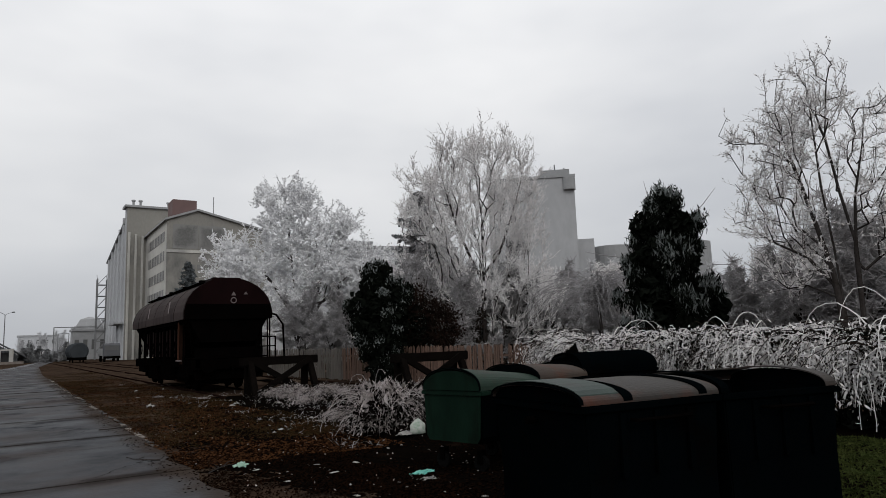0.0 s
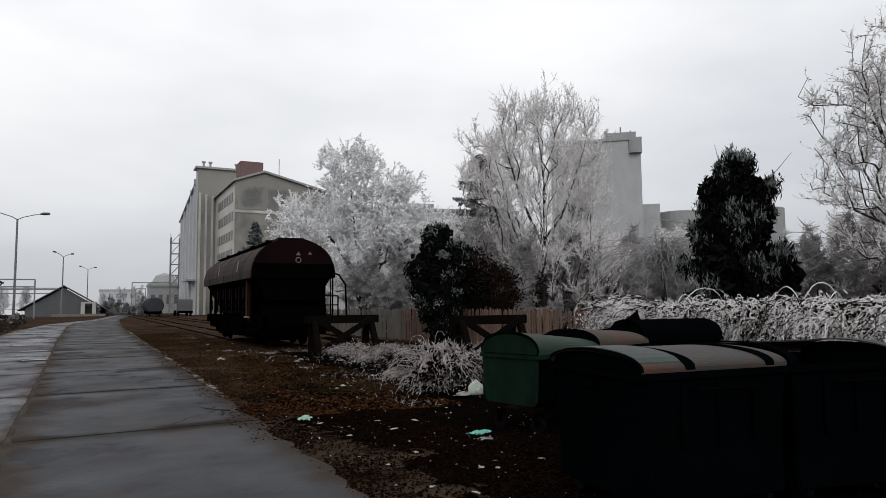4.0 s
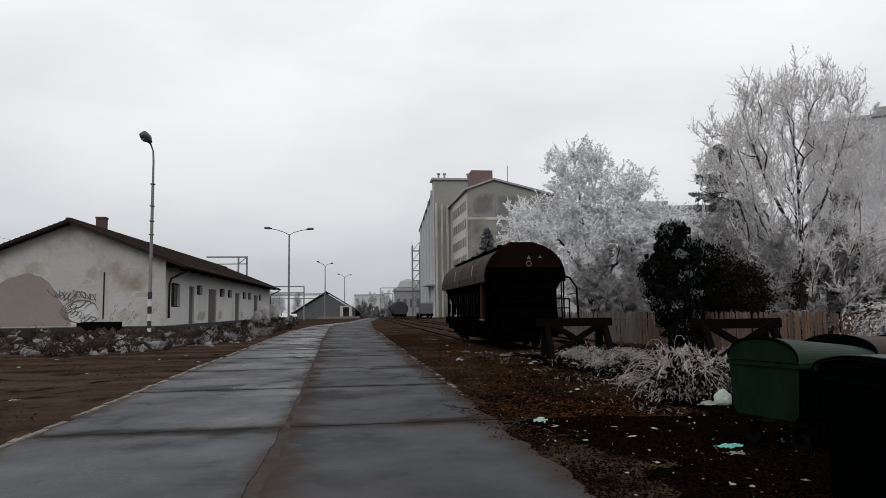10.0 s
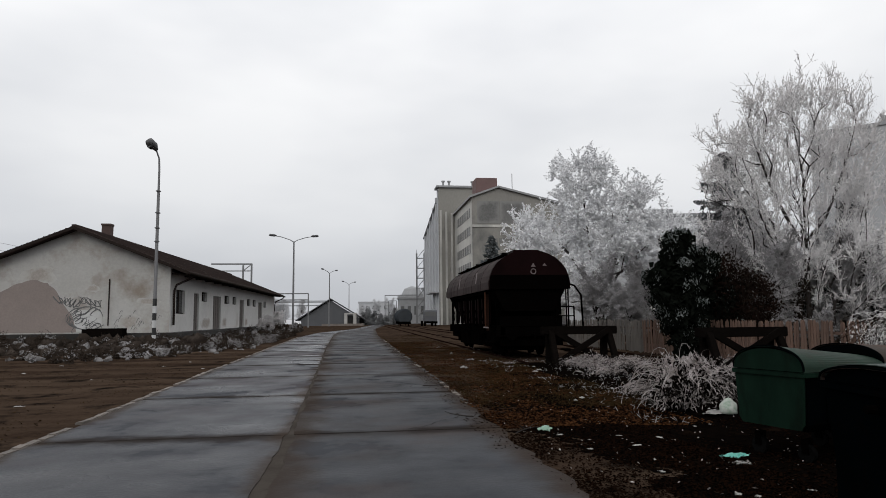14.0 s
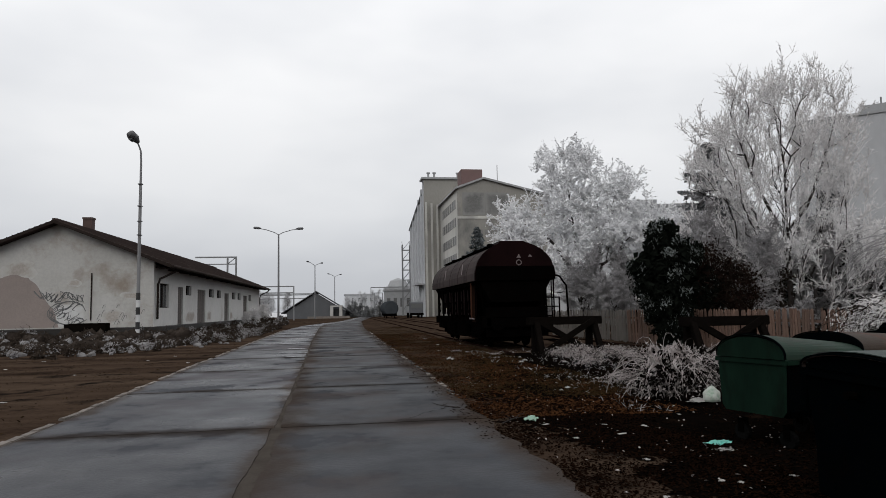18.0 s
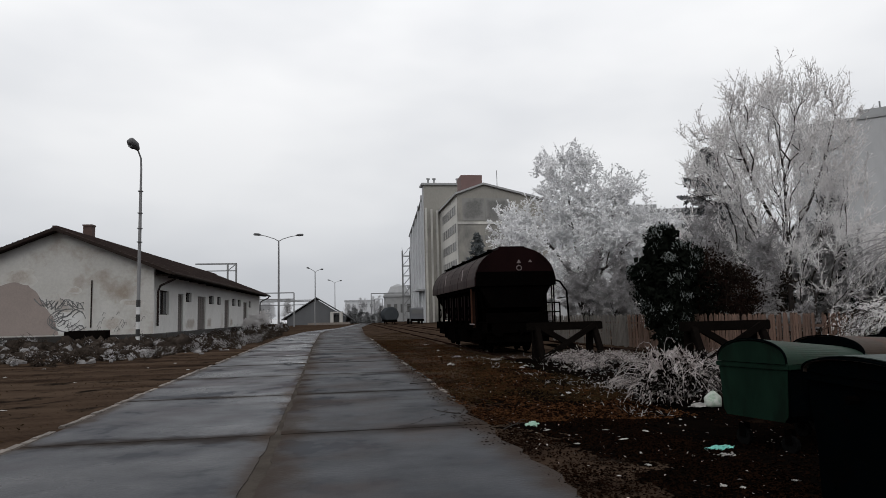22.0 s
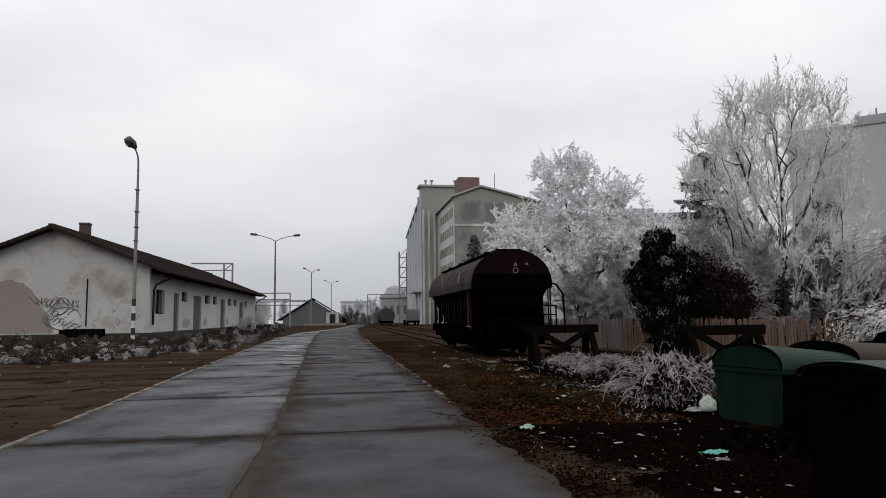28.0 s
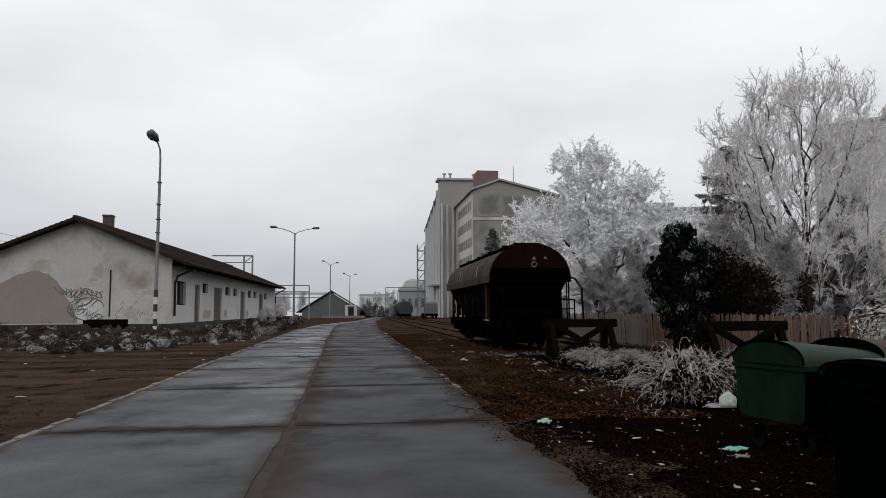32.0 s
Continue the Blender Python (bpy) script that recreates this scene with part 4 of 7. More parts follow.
def build_frames():
    portal(-28, -8.6, 128, 6.4, levels=2)
    portal(-22, -5.6, 150, 5.3, levels=1)
    portal(-40, -6.5, 175, 6.2, levels=2)
    portal(8.6, 17.5, 185, 7.9)
    portal(10.8, 13.4, 210, 7.0)
    g = thing("signal_gantry", "steel frame showing above the shed roof", "gantry")
    for x in (-17.5, -16.2):
        part("post", Geo().beam((x, 108, 0), (x, 108, 10.4), 0.25), M_STEEL_FAR, g)
    part("crossbeam", Geo().beam((-22.4, 108, 10.4), (-16.1, 108, 10.4), 0.22), M_STEEL_FAR, g)
    part("crossbeam", Geo().beam((-22.4, 108, 9.3), (-16.1, 108, 9.3), 0.15), M_STEEL_FAR, g)
    part("brace", Geo().beam((-17.5, 108, 9.3), (-16.2, 108, 10.4), 0.12), M_STEEL_FAR, g)
    t = thing("lattice_tower", "slim misty lattice lift tower", "tower", at=pose(17.3, 172.0, 0))
    for x in (-1, 1):
        for y in (-1, 1):
            part("leg", Geo().beam((x, y, -0.2), (x, y, 18.5), 0.22), M_STEEL_FAR, t)
    for k in range(7):
        z = 1.5 + k * 2.6
        for a, b in (((-1, -1), (1, -1)), ((1, -1), (1, 1)), ((-1, 1), (1, 1)), ((-1, -1), (-1, 1))):
            part("rung", Geo().beam((*a, z), (*b, z), 0.14), M_STEEL_FAR, t)
            part("brace", Geo().beam((*a, z), (*b, z + 2.4), 0.1), M_STEEL_FAR, t)


build_frames()


# ---- railway: rails, sleepers, buffer stops, wagons ----
def build_track(name, xc, y0, y1):
    t = thing(name, "overgrown rusty railway track", "track", kind="structure", at=pose(0, 0, -0.13))
    for s in (-1, 1):
        x = xc + s * 0.7525
        part("rail", Geo().prism([(x - 0.07, 0.05), (x + 0.07, 0.05), (x + 0.07, 0.07), (x + 0.02, 0.085), (x + 0.02, 0.15), (x + 0.036, 0.16), (x + 0.036, 0.19), (x - 0.036, 0.19), (x - 0.036, 0.16), (x - 0.02, 0.15), (x - 0.02, 0.085), (x - 0.07, 0.07)], y0, y1), M_RUST, t)
    sleeper = Geo().box(-1.25, 1.25, -0.12, 0.12, -0.08, 0.06).mesh("sleeper", M_TIMBER, bevel=0.015)
    rng = random.Random(2)
    y = y0 + 0.3
    while y < min(y1, y0 + 90):
        s = part("sleeper", sleeper, None, t)
        s.matrix_basis = pose(xc, y, rng.uniform(-0.015, 0.01), 0, 0, rng.uniform(-1.5, 1.5))
        y += 0.62
    return t


build_track("track_west", 6.58, 21.9, 240.0)
build_track("track_east", 10.5, 17.4, 140.0)


def build_buffer_stop():
    b = thing("buffer_stop", "weathered timber buffer stop with crossed braces", "buffer stop", "buffer stops", at=pose(7.38, 21.2, 0))
    part("beam", Geo().box(-1.27, 1.27, -0.16, 0.16, 1.0, 1.26), M_TIMBER, b, bevel=0.02)
    for s in (-1, 1):
        part("post", Geo().beam((s * 0.95, 0.32, -0.1), (s * 0.95, 0.2, 1.22), 0.2), M_TIMBER, b, bevel=0.015)
        part("prop", Geo().beam((s * 1.0, -0.75, 0.0), (s * 0.98, -0.1, 1.1), 0.18), M_TIMBER, b, bevel=0.015)
        part("brace", Geo().beam((-s * 0.9, -0.2 - 0.06 * s, 0.05), (s * 0.95, -0.2 - 0.06 * s, 1.15), 0.12, 0.18), M_TIMBER, b, bevel=0.01)
    part("sill", Geo().box(-1.1, 1.1, -0.85, -0.65, -0.05, 0.14), M_TIMBER, b, bevel=0.015)
    copy_thing(b, pose(10.55, 17.0, -0.02, 0, 0, -2))


build_buffer_stop()


def build_wheelset(parent, y):
    for s in (-1, 1):
        w = part("wheel", Geo().rod([(s * 0.68, y, 0.66), (s * 0.72, y, 0.66), (s * 0.72, y, 0.66), (s * 0.82, y, 0.66)], [0.5, 0.5, 0.47, 0.46], 24), M_IRON, parent)
        part("axle_box", Geo().box(s * 1.0 - 0.14, s * 1.0 + 0.14, y - 0.18, y + 0.18, 0.5, 0.85), M_IRON, w)
        g = Geo()
        for k in range(5):
            g.box(s * 1.0 - 0.06, s * 1.0 + 0.06, y - 0.62 + 0.09 * k, y + 0.62 - 0.09 * k, 0.87 + 0.03 * k, 0.895 + 0.03 * k)
        part("leaf_spring", g, M_IRON, w)
    part("axle", Geo().rod([(-0.7, y, 0.66), (0.7, y, 0.66)], 0.08, 10), M_IRON, parent)


def build_wagon():
    w = thing("hopper_wagon", "dark oxide-red hopper wagon with a rounded roof on rails", "railway wagon", at=pose(6.58, 30.0, 0.0))
    y0, y1 = -6.0, 6.0
    half, z_low, z_mid, z_top = 1.55, 2.72, 3.25, 4.2
    arc = [(-half, z_low), (-half * 1.0, 3.0)] + [(half * math.sin(a) * 0.985, z_mid - 0.25 + (z_top - z_mid + 0.25) * math.cos(a)) for a in [radians(d) for d in range(-78, 79, 12)]] + [(half, 3.0), (half, z_low)]
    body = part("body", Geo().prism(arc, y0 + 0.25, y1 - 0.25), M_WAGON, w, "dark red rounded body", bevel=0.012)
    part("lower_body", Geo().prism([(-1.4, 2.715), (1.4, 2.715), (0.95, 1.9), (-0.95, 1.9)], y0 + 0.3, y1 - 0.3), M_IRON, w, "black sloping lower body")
    # A paler skin carries the light on the upward-curving flank.
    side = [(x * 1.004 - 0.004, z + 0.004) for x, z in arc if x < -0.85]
    part("side_skin", Geo().prism(side + [(x + 0.02, z - 0.012) for x, z in side[::-1]], y0 + 0.42, y1 - 0.32), M_WAGON_SIDE, body, "grey-brown flank with its light put into the colour")
    # Shade of the recessed lower end, put in as a black plate.
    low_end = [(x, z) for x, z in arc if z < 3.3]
    part("end_panel", Geo().prism(low_end, y0 + 0.185, y0 + 0.24), M_IRON, body, "near-black lower end, the recess's shade put into the colour")
    # end rims, ribs, roof walkway and hatches
    for y in (y0 + 0.2, y1 - 0.3):
        g = Geo()
        pts = [(x * 1.012, z + 0.01) for x, z in arc]
        g.prism(pts, y, y + 0.1)
        part("end_rim", g, M_WAGON, body)
    for k in range(1, 6):
        y = y0 + 12.0 * k / 6
        part("roof_rib", Geo().rod([(x * 1.002, y, z + 0.002) for x, z in arc], 0.016, 4), M_WAGON, body)
    part("roof_walkway", Geo().box(-0.95, -0.72, y0 + 0.5, y1 - 0.5, 4.03, 4.07), M_IRON, w, "roof walkway plank")
    part("roof_cover", Geo().prism([(-0.55, 4.13), (0.55, 4.13), (0.5, 4.25), (-0.5, 4.25)], y0 + 0.6, y1 - 0.6), M_WAGON, w, bevel=0.02)
    for k in range(4):
        y = -4.2 + 2.8 * k
        part("hatch_clamp", Geo().box(-0.7, -0.5, y - 0.12, y + 0.12, 4.12, 4.24), M_IRON, w)
    for y in (-3.2, 1.2):
        part("side_mark", Geo().add([(-1.585, y, 3.06), (-1.585, y + 0.2, 3.06), (-1.475, y + 0.45, 3.52), (-1.475, y + 0.25, 3.52)], [(0, 1, 2, 3)]), M_MARK, body, "pale sloping stripe")
    # markings on the end: ring and small plates, no letters
    ring = Geo()
    ring.rod([(0.14 + 0.095 * math.cos(a), y0 + 0.19, 3.38 + 0.095 * math.sin(a)) for a in [2 * math.pi * k / 14 for k in range(15)]], 0.022, 4)
    part("end_mark", ring, M_MARK, body, "pale painted ring")
    part("end_mark", Geo().prism([(0.05, 3.56), (0.23, 3.56), (0.14, 3.7)], y0 + 0.185, y0 + 0.2), M_MARK, body)
    part("end_mark", Geo().prism([(0.5, 3.6), (0.66, 3.6), (0.58, 3.7)], y0 + 0.185, y0 + 0.2), M_MARK, body, "small pale triangle")
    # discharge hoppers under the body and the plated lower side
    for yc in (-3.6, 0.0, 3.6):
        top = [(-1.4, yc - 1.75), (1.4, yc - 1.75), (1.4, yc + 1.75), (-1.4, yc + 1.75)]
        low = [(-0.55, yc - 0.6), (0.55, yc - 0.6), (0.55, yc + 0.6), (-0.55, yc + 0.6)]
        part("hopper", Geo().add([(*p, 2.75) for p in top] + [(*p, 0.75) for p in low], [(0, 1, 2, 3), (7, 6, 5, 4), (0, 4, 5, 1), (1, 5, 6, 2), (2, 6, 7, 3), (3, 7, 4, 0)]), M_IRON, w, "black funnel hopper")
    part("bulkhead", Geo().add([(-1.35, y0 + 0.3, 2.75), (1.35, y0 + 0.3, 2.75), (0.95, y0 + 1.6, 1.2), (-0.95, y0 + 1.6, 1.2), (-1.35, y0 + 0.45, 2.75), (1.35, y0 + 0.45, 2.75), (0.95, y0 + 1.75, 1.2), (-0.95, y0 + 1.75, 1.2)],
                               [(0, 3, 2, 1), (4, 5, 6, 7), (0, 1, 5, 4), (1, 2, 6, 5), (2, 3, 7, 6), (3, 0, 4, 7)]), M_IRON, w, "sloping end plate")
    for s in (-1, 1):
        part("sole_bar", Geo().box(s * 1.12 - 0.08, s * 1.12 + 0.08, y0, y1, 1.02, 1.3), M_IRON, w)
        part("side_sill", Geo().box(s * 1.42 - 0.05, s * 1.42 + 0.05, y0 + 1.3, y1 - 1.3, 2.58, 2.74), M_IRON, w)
        for k in range(7):
            y = y0 + 1.45 + k * (12.0 - 2.9) / 6
            part("side_post", Geo().box(s * 1.4 - 0.05, s * 1.4 + 0.05, y - 0.06, y + 0.06, 1.15, 2.62), M_RUST if k in (0,) and s < 0 else M_IRON, w)
            if k < 6:
                part("side_plate", Geo().box(s * 1.25 - 0.02, s * 1.25 + 0.02, y + 0.15, y + 1.3, 1.4, 2.5), M_WAGON, w)
                part("hand_wheel", Geo().rod([(s * 1.45, y + 0.75 + 0.22 * math.cos(a), 1.75 + 0.22 * math.sin(a)) for a in [2 * math.pi * i / 12 for i in range(13)]], 0.025, 4), M_IRON, w)
        part("foot_board", Geo().box(s * 1.5 - 0.14, s * 1.5 + 0.14, y0 + 0.3, y0 + 1.1, 0.72, 0.77), M_IRON, w)
        part("ladder_rail", Geo().rod([(s * 1.5, y0 + 0.55, 0.75), (s * 1.5, y0 + 0.55, 2.75)], 0.025, 5), M_IRON, w)
        for yb, d in ((y0, -1), (y1, 1)):
            bf = part("buffer", Geo().rod([(s * 0.875, yb, 1.06), (s * 0.875, yb + d * 0.35, 1.06)], 0.11, 12), M_IRON, w)
            part("buffer_head", Geo().rod([(s * 0.875, yb + d * 0.35, 1.06), (s * 0.875, yb + d * 0.42, 1.06)], 0.225, 16), M_IRON, bf)
    for yb in (y0, y1 - 0.16):
        part("headstock", Geo().box(-1.35, 1.35, yb, yb + 0.16, 0.95, 1.32), M_IRON, w, bevel=0.01)
    part("draw_hook", Geo().rod([(0, y0, 1.05), (0, y0 - 0.25, 1.05), (0, y0 - 0.32, 0.95), (0, y0 - 0.28, 0.85)], 0.045, 6), M_IRON, w)
    # end platform with its railing, ladder and swan-neck pipe on the far side
    part("end_platform", Geo().box(-1.3, 1.35, y0 - 0.02, y0 + 1.2, 1.33, 1.37), M_IRON, w)
    for x, y, z in ((1.42, y0 + 0.05, 2.75), (1.42, y0 + 1.0, 2.7), (0.95, y0 + 0.02, 2.05), (1.72, y0 + 0.3, 2.05), (1.72, y0 + 1.2, 2.05)):
        part("rail_post", Geo().rod([(x, y, 1.1), (x, y, z)], 0.03, 6), M_IRON, w)
    for z in (1.7, 2.05):
        part("hand_rail", Geo().rod([(0.95, y0 + 0.02, z), (1.72, y0 + 0.3, z), (1.72, y0 + 1.2, z)], 0.022, 5), M_IRON, w)
    part("bent_rail", Geo().rod([(1.45, y0 + 0.4, 2.95), (1.8, y0 + 0.4, 2.85), (2.05, y0 + 0.4, 2.5), (2.1, y0 + 0.4, 1.3)], 0.04, 6), M_IRON, w)
    part("air_tank", Geo().rod([(1.05, y0 + 0.75, 1.45), (1.2, y0 + 0.75, 2.0), (1.25, y0 + 0.75, 2.3)], [0.17, 0.17, 0.1], 10), M_IRON, w)
    part("plate", Geo().box(-1.5, -1.46, y0 + 1.42, y0 + 1.53, 1.25, 2.66), M_RUST_BRIGHT, w, "rusty upright side plate")
    part("step_frame", Geo().rod([(-1.5, y0 + 0.9, 1.28), (-1.5, y0 + 1.7, 1.28)], 0.03, 5), M_MARK, w)
    for s in (-1, 1):
        # Boxes added to close the see-through gap under the wagon.
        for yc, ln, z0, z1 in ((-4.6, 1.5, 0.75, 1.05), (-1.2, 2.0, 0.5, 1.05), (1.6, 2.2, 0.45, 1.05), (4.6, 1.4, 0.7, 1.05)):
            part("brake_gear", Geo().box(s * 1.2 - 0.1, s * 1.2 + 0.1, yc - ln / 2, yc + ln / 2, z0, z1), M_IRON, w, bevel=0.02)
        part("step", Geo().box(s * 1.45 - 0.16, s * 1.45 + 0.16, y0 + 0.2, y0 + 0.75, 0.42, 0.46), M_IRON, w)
    # Solid black box added so nothing shows through underneath.
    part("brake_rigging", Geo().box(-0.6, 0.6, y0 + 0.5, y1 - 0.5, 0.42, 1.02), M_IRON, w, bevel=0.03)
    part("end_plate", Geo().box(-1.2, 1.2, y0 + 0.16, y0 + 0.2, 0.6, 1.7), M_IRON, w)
    for y in (-4.3, -2.9, 2.9, 4.3):
        build_wheelset(w, y)
    w.location.z = -0.09


build_wagon()


def build_far_rolling_stock():
    t = thing("tank_wagon", "dark tank wagon far down the track", "railway wagon", at=pose(9.45, 124.0, -0.1))
    part("tank", Geo().rod([(0, 0, 1.95), (0, 0.2, 1.95), (0, 9, 1.95), (0, 9.2, 1.95)], [1.25, 1.45, 1.45, 1.25], 20), M_TANK, t)
    part("frame", Geo().box(-1.1, 1.1, -0.6, 9.8, 0.55, 1.0), M_IRON, t)
    for y in (1.5, 7.5):
        for s in (-1, 1):
            part("wheel", Geo().rod([(s * 0.7, y, 0.62), (s * 0.84, y, 0.62)], 0.48, 16), M_IRON, t)
    v = thing("parked_truck", "pale cabbed truck parked by the mill", "truck", at=pose(14.1, 122.0, 0.0))
    part("cab", Geo().prism([(0, 0.9), (0, 2.7), (0.35, 3.0), (2.0, 3.0), (2.0, 0.9)], -1.2, 1.2, "x"), M_HUT_ROOF, v, bevel=0.05)
    part("windscreen", Geo().box(-1.0, 1.0, -0.03, 0.03, 1.9, 2.6), M_FAR_WINDOW, v)
    part("bumper", Geo().box(-1.25, 1.25, -0.2, 0.0, 0.5, 0.9), M_IRON, v)
    part("load_bed", Geo().box(-1.25, 1.25, 2.2, 8.0, 1.0, 2.2), M_FAR_DARK, v)
    for y in (1.0, 5.6, 6.8):
        for s in (-1, 1):
            part("wheel", Geo().rod([(s * 0.85, y, 0.5), (s * 1.15, y, 0.5)], 0.5, 14), M_RUBBER, v)


build_far_rolling_stock()


# ---- waste bins ----
def build_bin(label, at, length, width, rim, rise, body_mat, lid_mat, lid="closed", band=None, taper=0.17, foot=0.24, sag=0.0, end_mat=None):
    """A four-wheeled steel bin: x along its length, y to its back, the front left corner at the origin."""
    b = thing("waste_bin", label, "waste bin", "steel waste bins", at=at)
    z1, z0 = rim, max(rim - 0.56, 0.42)
    L, W, t = length, width, 0.012
    # tapered lower part, upright upper part, open inside
    def ring(i, z):
        return [(i, i, z), (L - i, i, z), (L - i, W - i, z), (i, W - i, z)]
    rows = [ring(taper, foot), ring(min(0.03, taper), z0), ring(0.0, z1), ring(0.05, z1), ring(0.06, z0), ring(taper + 0.03, foot + 0.04)]
    g = Geo()
    for r in rows:
        g.v += r
    for k in range(len(rows) - 1):
        g.f += [(4 * k + i, 4 * k + (i + 1) % 4, 4 * k + 4 + (i + 1) % 4, 4 * k + 4 + i) for i in range(4)]
    g.f += [(3, 2, 1, 0), (20, 21, 22, 23)]
    body = part("body", g, body_mat, b, bevel=0.012)
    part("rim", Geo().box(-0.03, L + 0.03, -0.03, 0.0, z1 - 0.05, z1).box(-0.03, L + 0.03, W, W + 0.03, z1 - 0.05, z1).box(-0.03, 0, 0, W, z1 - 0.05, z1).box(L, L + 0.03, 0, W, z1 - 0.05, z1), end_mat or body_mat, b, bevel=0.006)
    for k in range(1, 4):
        x = L * k / 4
        part("rib", Geo().box(x - 0.025, x + 0.025, -0.022, 0.005, z0 + 0.03, z1 - 0.07), body_mat, body)
    for s in (0.0, L):
        if not end_mat:
            part("lifting_pin", Geo().rod([(s - 0.02, W * 0.5, z1 - 0.14), (s + (0.09 if s else -0.09), W * 0.5, z1 - 0.14)], 0.03, 8), M_IRON, b)
        part("end_cap", Geo().prism([(W * (1 - math.cos(math.pi * k / 12)) / 2, z1 + 0.004 + rise * math.sin(math.pi * k / 12) ** 0.8) for k in range(13)], s - 0.008 + (0.02 if not s else -0.02), s + 0.008 + (0.02 if not s else -0.02), "x"), body_mat, b)
    part("front_handle", Geo().rod([(L * 0.3, -0.03, z1 - 0.12), (L * 0.3, -0.1, z1 - 0.12), (L * 0.7, -0.1, z1 - 0.12), (L * 0.7, -0.03, z1 - 0.12)], 0.016, 6), M_IRON, b)
    n = 28
    prof = [(W * (1 - math.cos(math.pi * k / n)) / 2, z1 + 0.015 + (rise + 0.012) * math.sin(math.pi * k / n) ** 0.8) for k in range(n + 1)]

    def shell(x0, x1, k0, k1, up=0.0):
        o = [(y, z + up) for y, z in prof[k0:k1 + 1]]
        g = Geo().prism(o + [(y, z - 0.012) for y, z in o[::-1]], x0, x1, "x")
        # a sagging lid sinks towards its far end
        g.v = [(x, y, z1 + 0.01 + (z - z1 - 0.01) * (1 - sag * min(1.0, max(0.0, x / L)))) for x, y, z in g.v]
        return g

    # The end keeps the bin's green; shade of the other sides is in body_mat.
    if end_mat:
        part("end_panel", Geo().prism([(0.004, z1 - 0.055), (W - 0.004, z1 - 0.055), (W - 0.035, z0), (W - taper, foot + 0.02), (taper, foot + 0.02), (0.035, z0)], -0.012, 0.0, "x"), end_mat, body, "green end panel, lit beside the shade-dark body")
        part("end_arch", Geo().prism([(W * (1 - math.cos(math.pi * k / 12)) / 2, z1 + 0.006 + (rise - 0.01) * math.sin(math.pi * k / 12) ** 0.8) for k in range(13)], -0.014, -0.002, "x"), end_mat, body, "green arched end of the lid, lit beside the shade-dark body")
    if lid == "closed":
        lid_ob = part("lid", shell(-0.02, L + 0.02, 0, n), lid_mat, b, smooth=False)
        part("lid_lip", shell(-0.035, 0.0, 0, n, 0.006), body_mat, lid_ob)
        if band:
            for x in band:
                part("lid_strap", shell(x - 0.045, x + 0.045, 0, n, 0.012), M_BIN, lid_ob, "black reinforcing strap")
    else:
        # sliding lid pushed back: only bars and the far half are left, the mouth is open
        lid_ob = part("lid", shell(-0.02, L + 0.02, n - 8, n), lid_mat, b, "half-open sliding lid")
        part("lid_lip", shell(L - 0.1, L + 0.02, 0, n, 0.004), lid_mat, lid_ob)
        part("lid_lip", shell(-0.02, 0.06, 0, n, 0.004), body_mat, lid_ob)
    for x in (0.16, L - 0.16):
        for y in (0.16, W - 0.16):
            c = part("castor", Geo().rod([(x - 0.03, y, 0.1), (x + 0.03, y, 0.1)], 0.1, 14), M_RUBBER, b)
            part("fork", Geo().box(x - 0.045, x - 0.035, y - 0.04, y + 0.04, 0.1, 0.26).box(x + 0.035, x + 0.045, y - 0.04, y + 0.04, 0.1, 0.26), M_IRON, c)
    return b


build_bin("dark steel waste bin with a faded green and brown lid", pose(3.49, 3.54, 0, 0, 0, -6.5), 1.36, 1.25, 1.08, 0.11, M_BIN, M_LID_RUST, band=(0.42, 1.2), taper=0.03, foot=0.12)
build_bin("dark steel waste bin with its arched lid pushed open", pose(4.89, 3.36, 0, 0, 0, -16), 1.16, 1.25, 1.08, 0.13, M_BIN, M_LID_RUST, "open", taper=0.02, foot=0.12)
# Shade on the long side is put in as the near-black body colour.
build_bin("green painted steel waste bin with a closed arched lid", pose(4.72, 6.48, 0, 0, 0, 15), 1.3, 0.93, 0.97, 0.25, M_BIN, M_LID_GREEN, taper=0.08, foot=0.34, sag=0.5, end_mat=M_BIN_LIT)
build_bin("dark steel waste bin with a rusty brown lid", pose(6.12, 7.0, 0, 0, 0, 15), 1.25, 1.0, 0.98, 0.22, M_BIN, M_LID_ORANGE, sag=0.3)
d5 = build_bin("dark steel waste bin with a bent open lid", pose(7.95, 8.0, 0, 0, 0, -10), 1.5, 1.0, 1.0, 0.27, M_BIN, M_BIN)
part("bent_flap", Geo().add([(-0.35, 0.5, 1.2), (0.25, 0.45, 1.25), (0.2, 0.5, 1.46), (-0.05, 0.52, 1.27), (-0.33, 0.53, 1.2), (0.25, 0.48, 1.25)], [(0, 1, 2, 3), (4, 3, 2, 5)]), M_BIN, d5, "upturned torn sheet")
part("faded_strip", Geo().prism([(0.03 + 1.19 * (1 - math.cos(math.pi * k / 12)) / 2, 1.118 + 0.122 * math.sin(math.pi * k / 12) ** 0.8) for k in range(13)] + [(0.03 + 1.19 * (1 - math.cos(math.pi * k / 12)) / 2, 1.112 + 0.122 * math.sin(math.pi * k / 12) ** 0.8) for k in range(12, -1, -1)], 0.0, 0.37, "x"), M_LID_TEAL, bpy.data.objects["waste_bin"], "faded pale green end of the lid")


# ---- fence ----
FENCE = [(11.9, 36.0), (13.1, 16.4), (12.1, 9.6), (10.9, 3.2), (10.2, -4.0)]


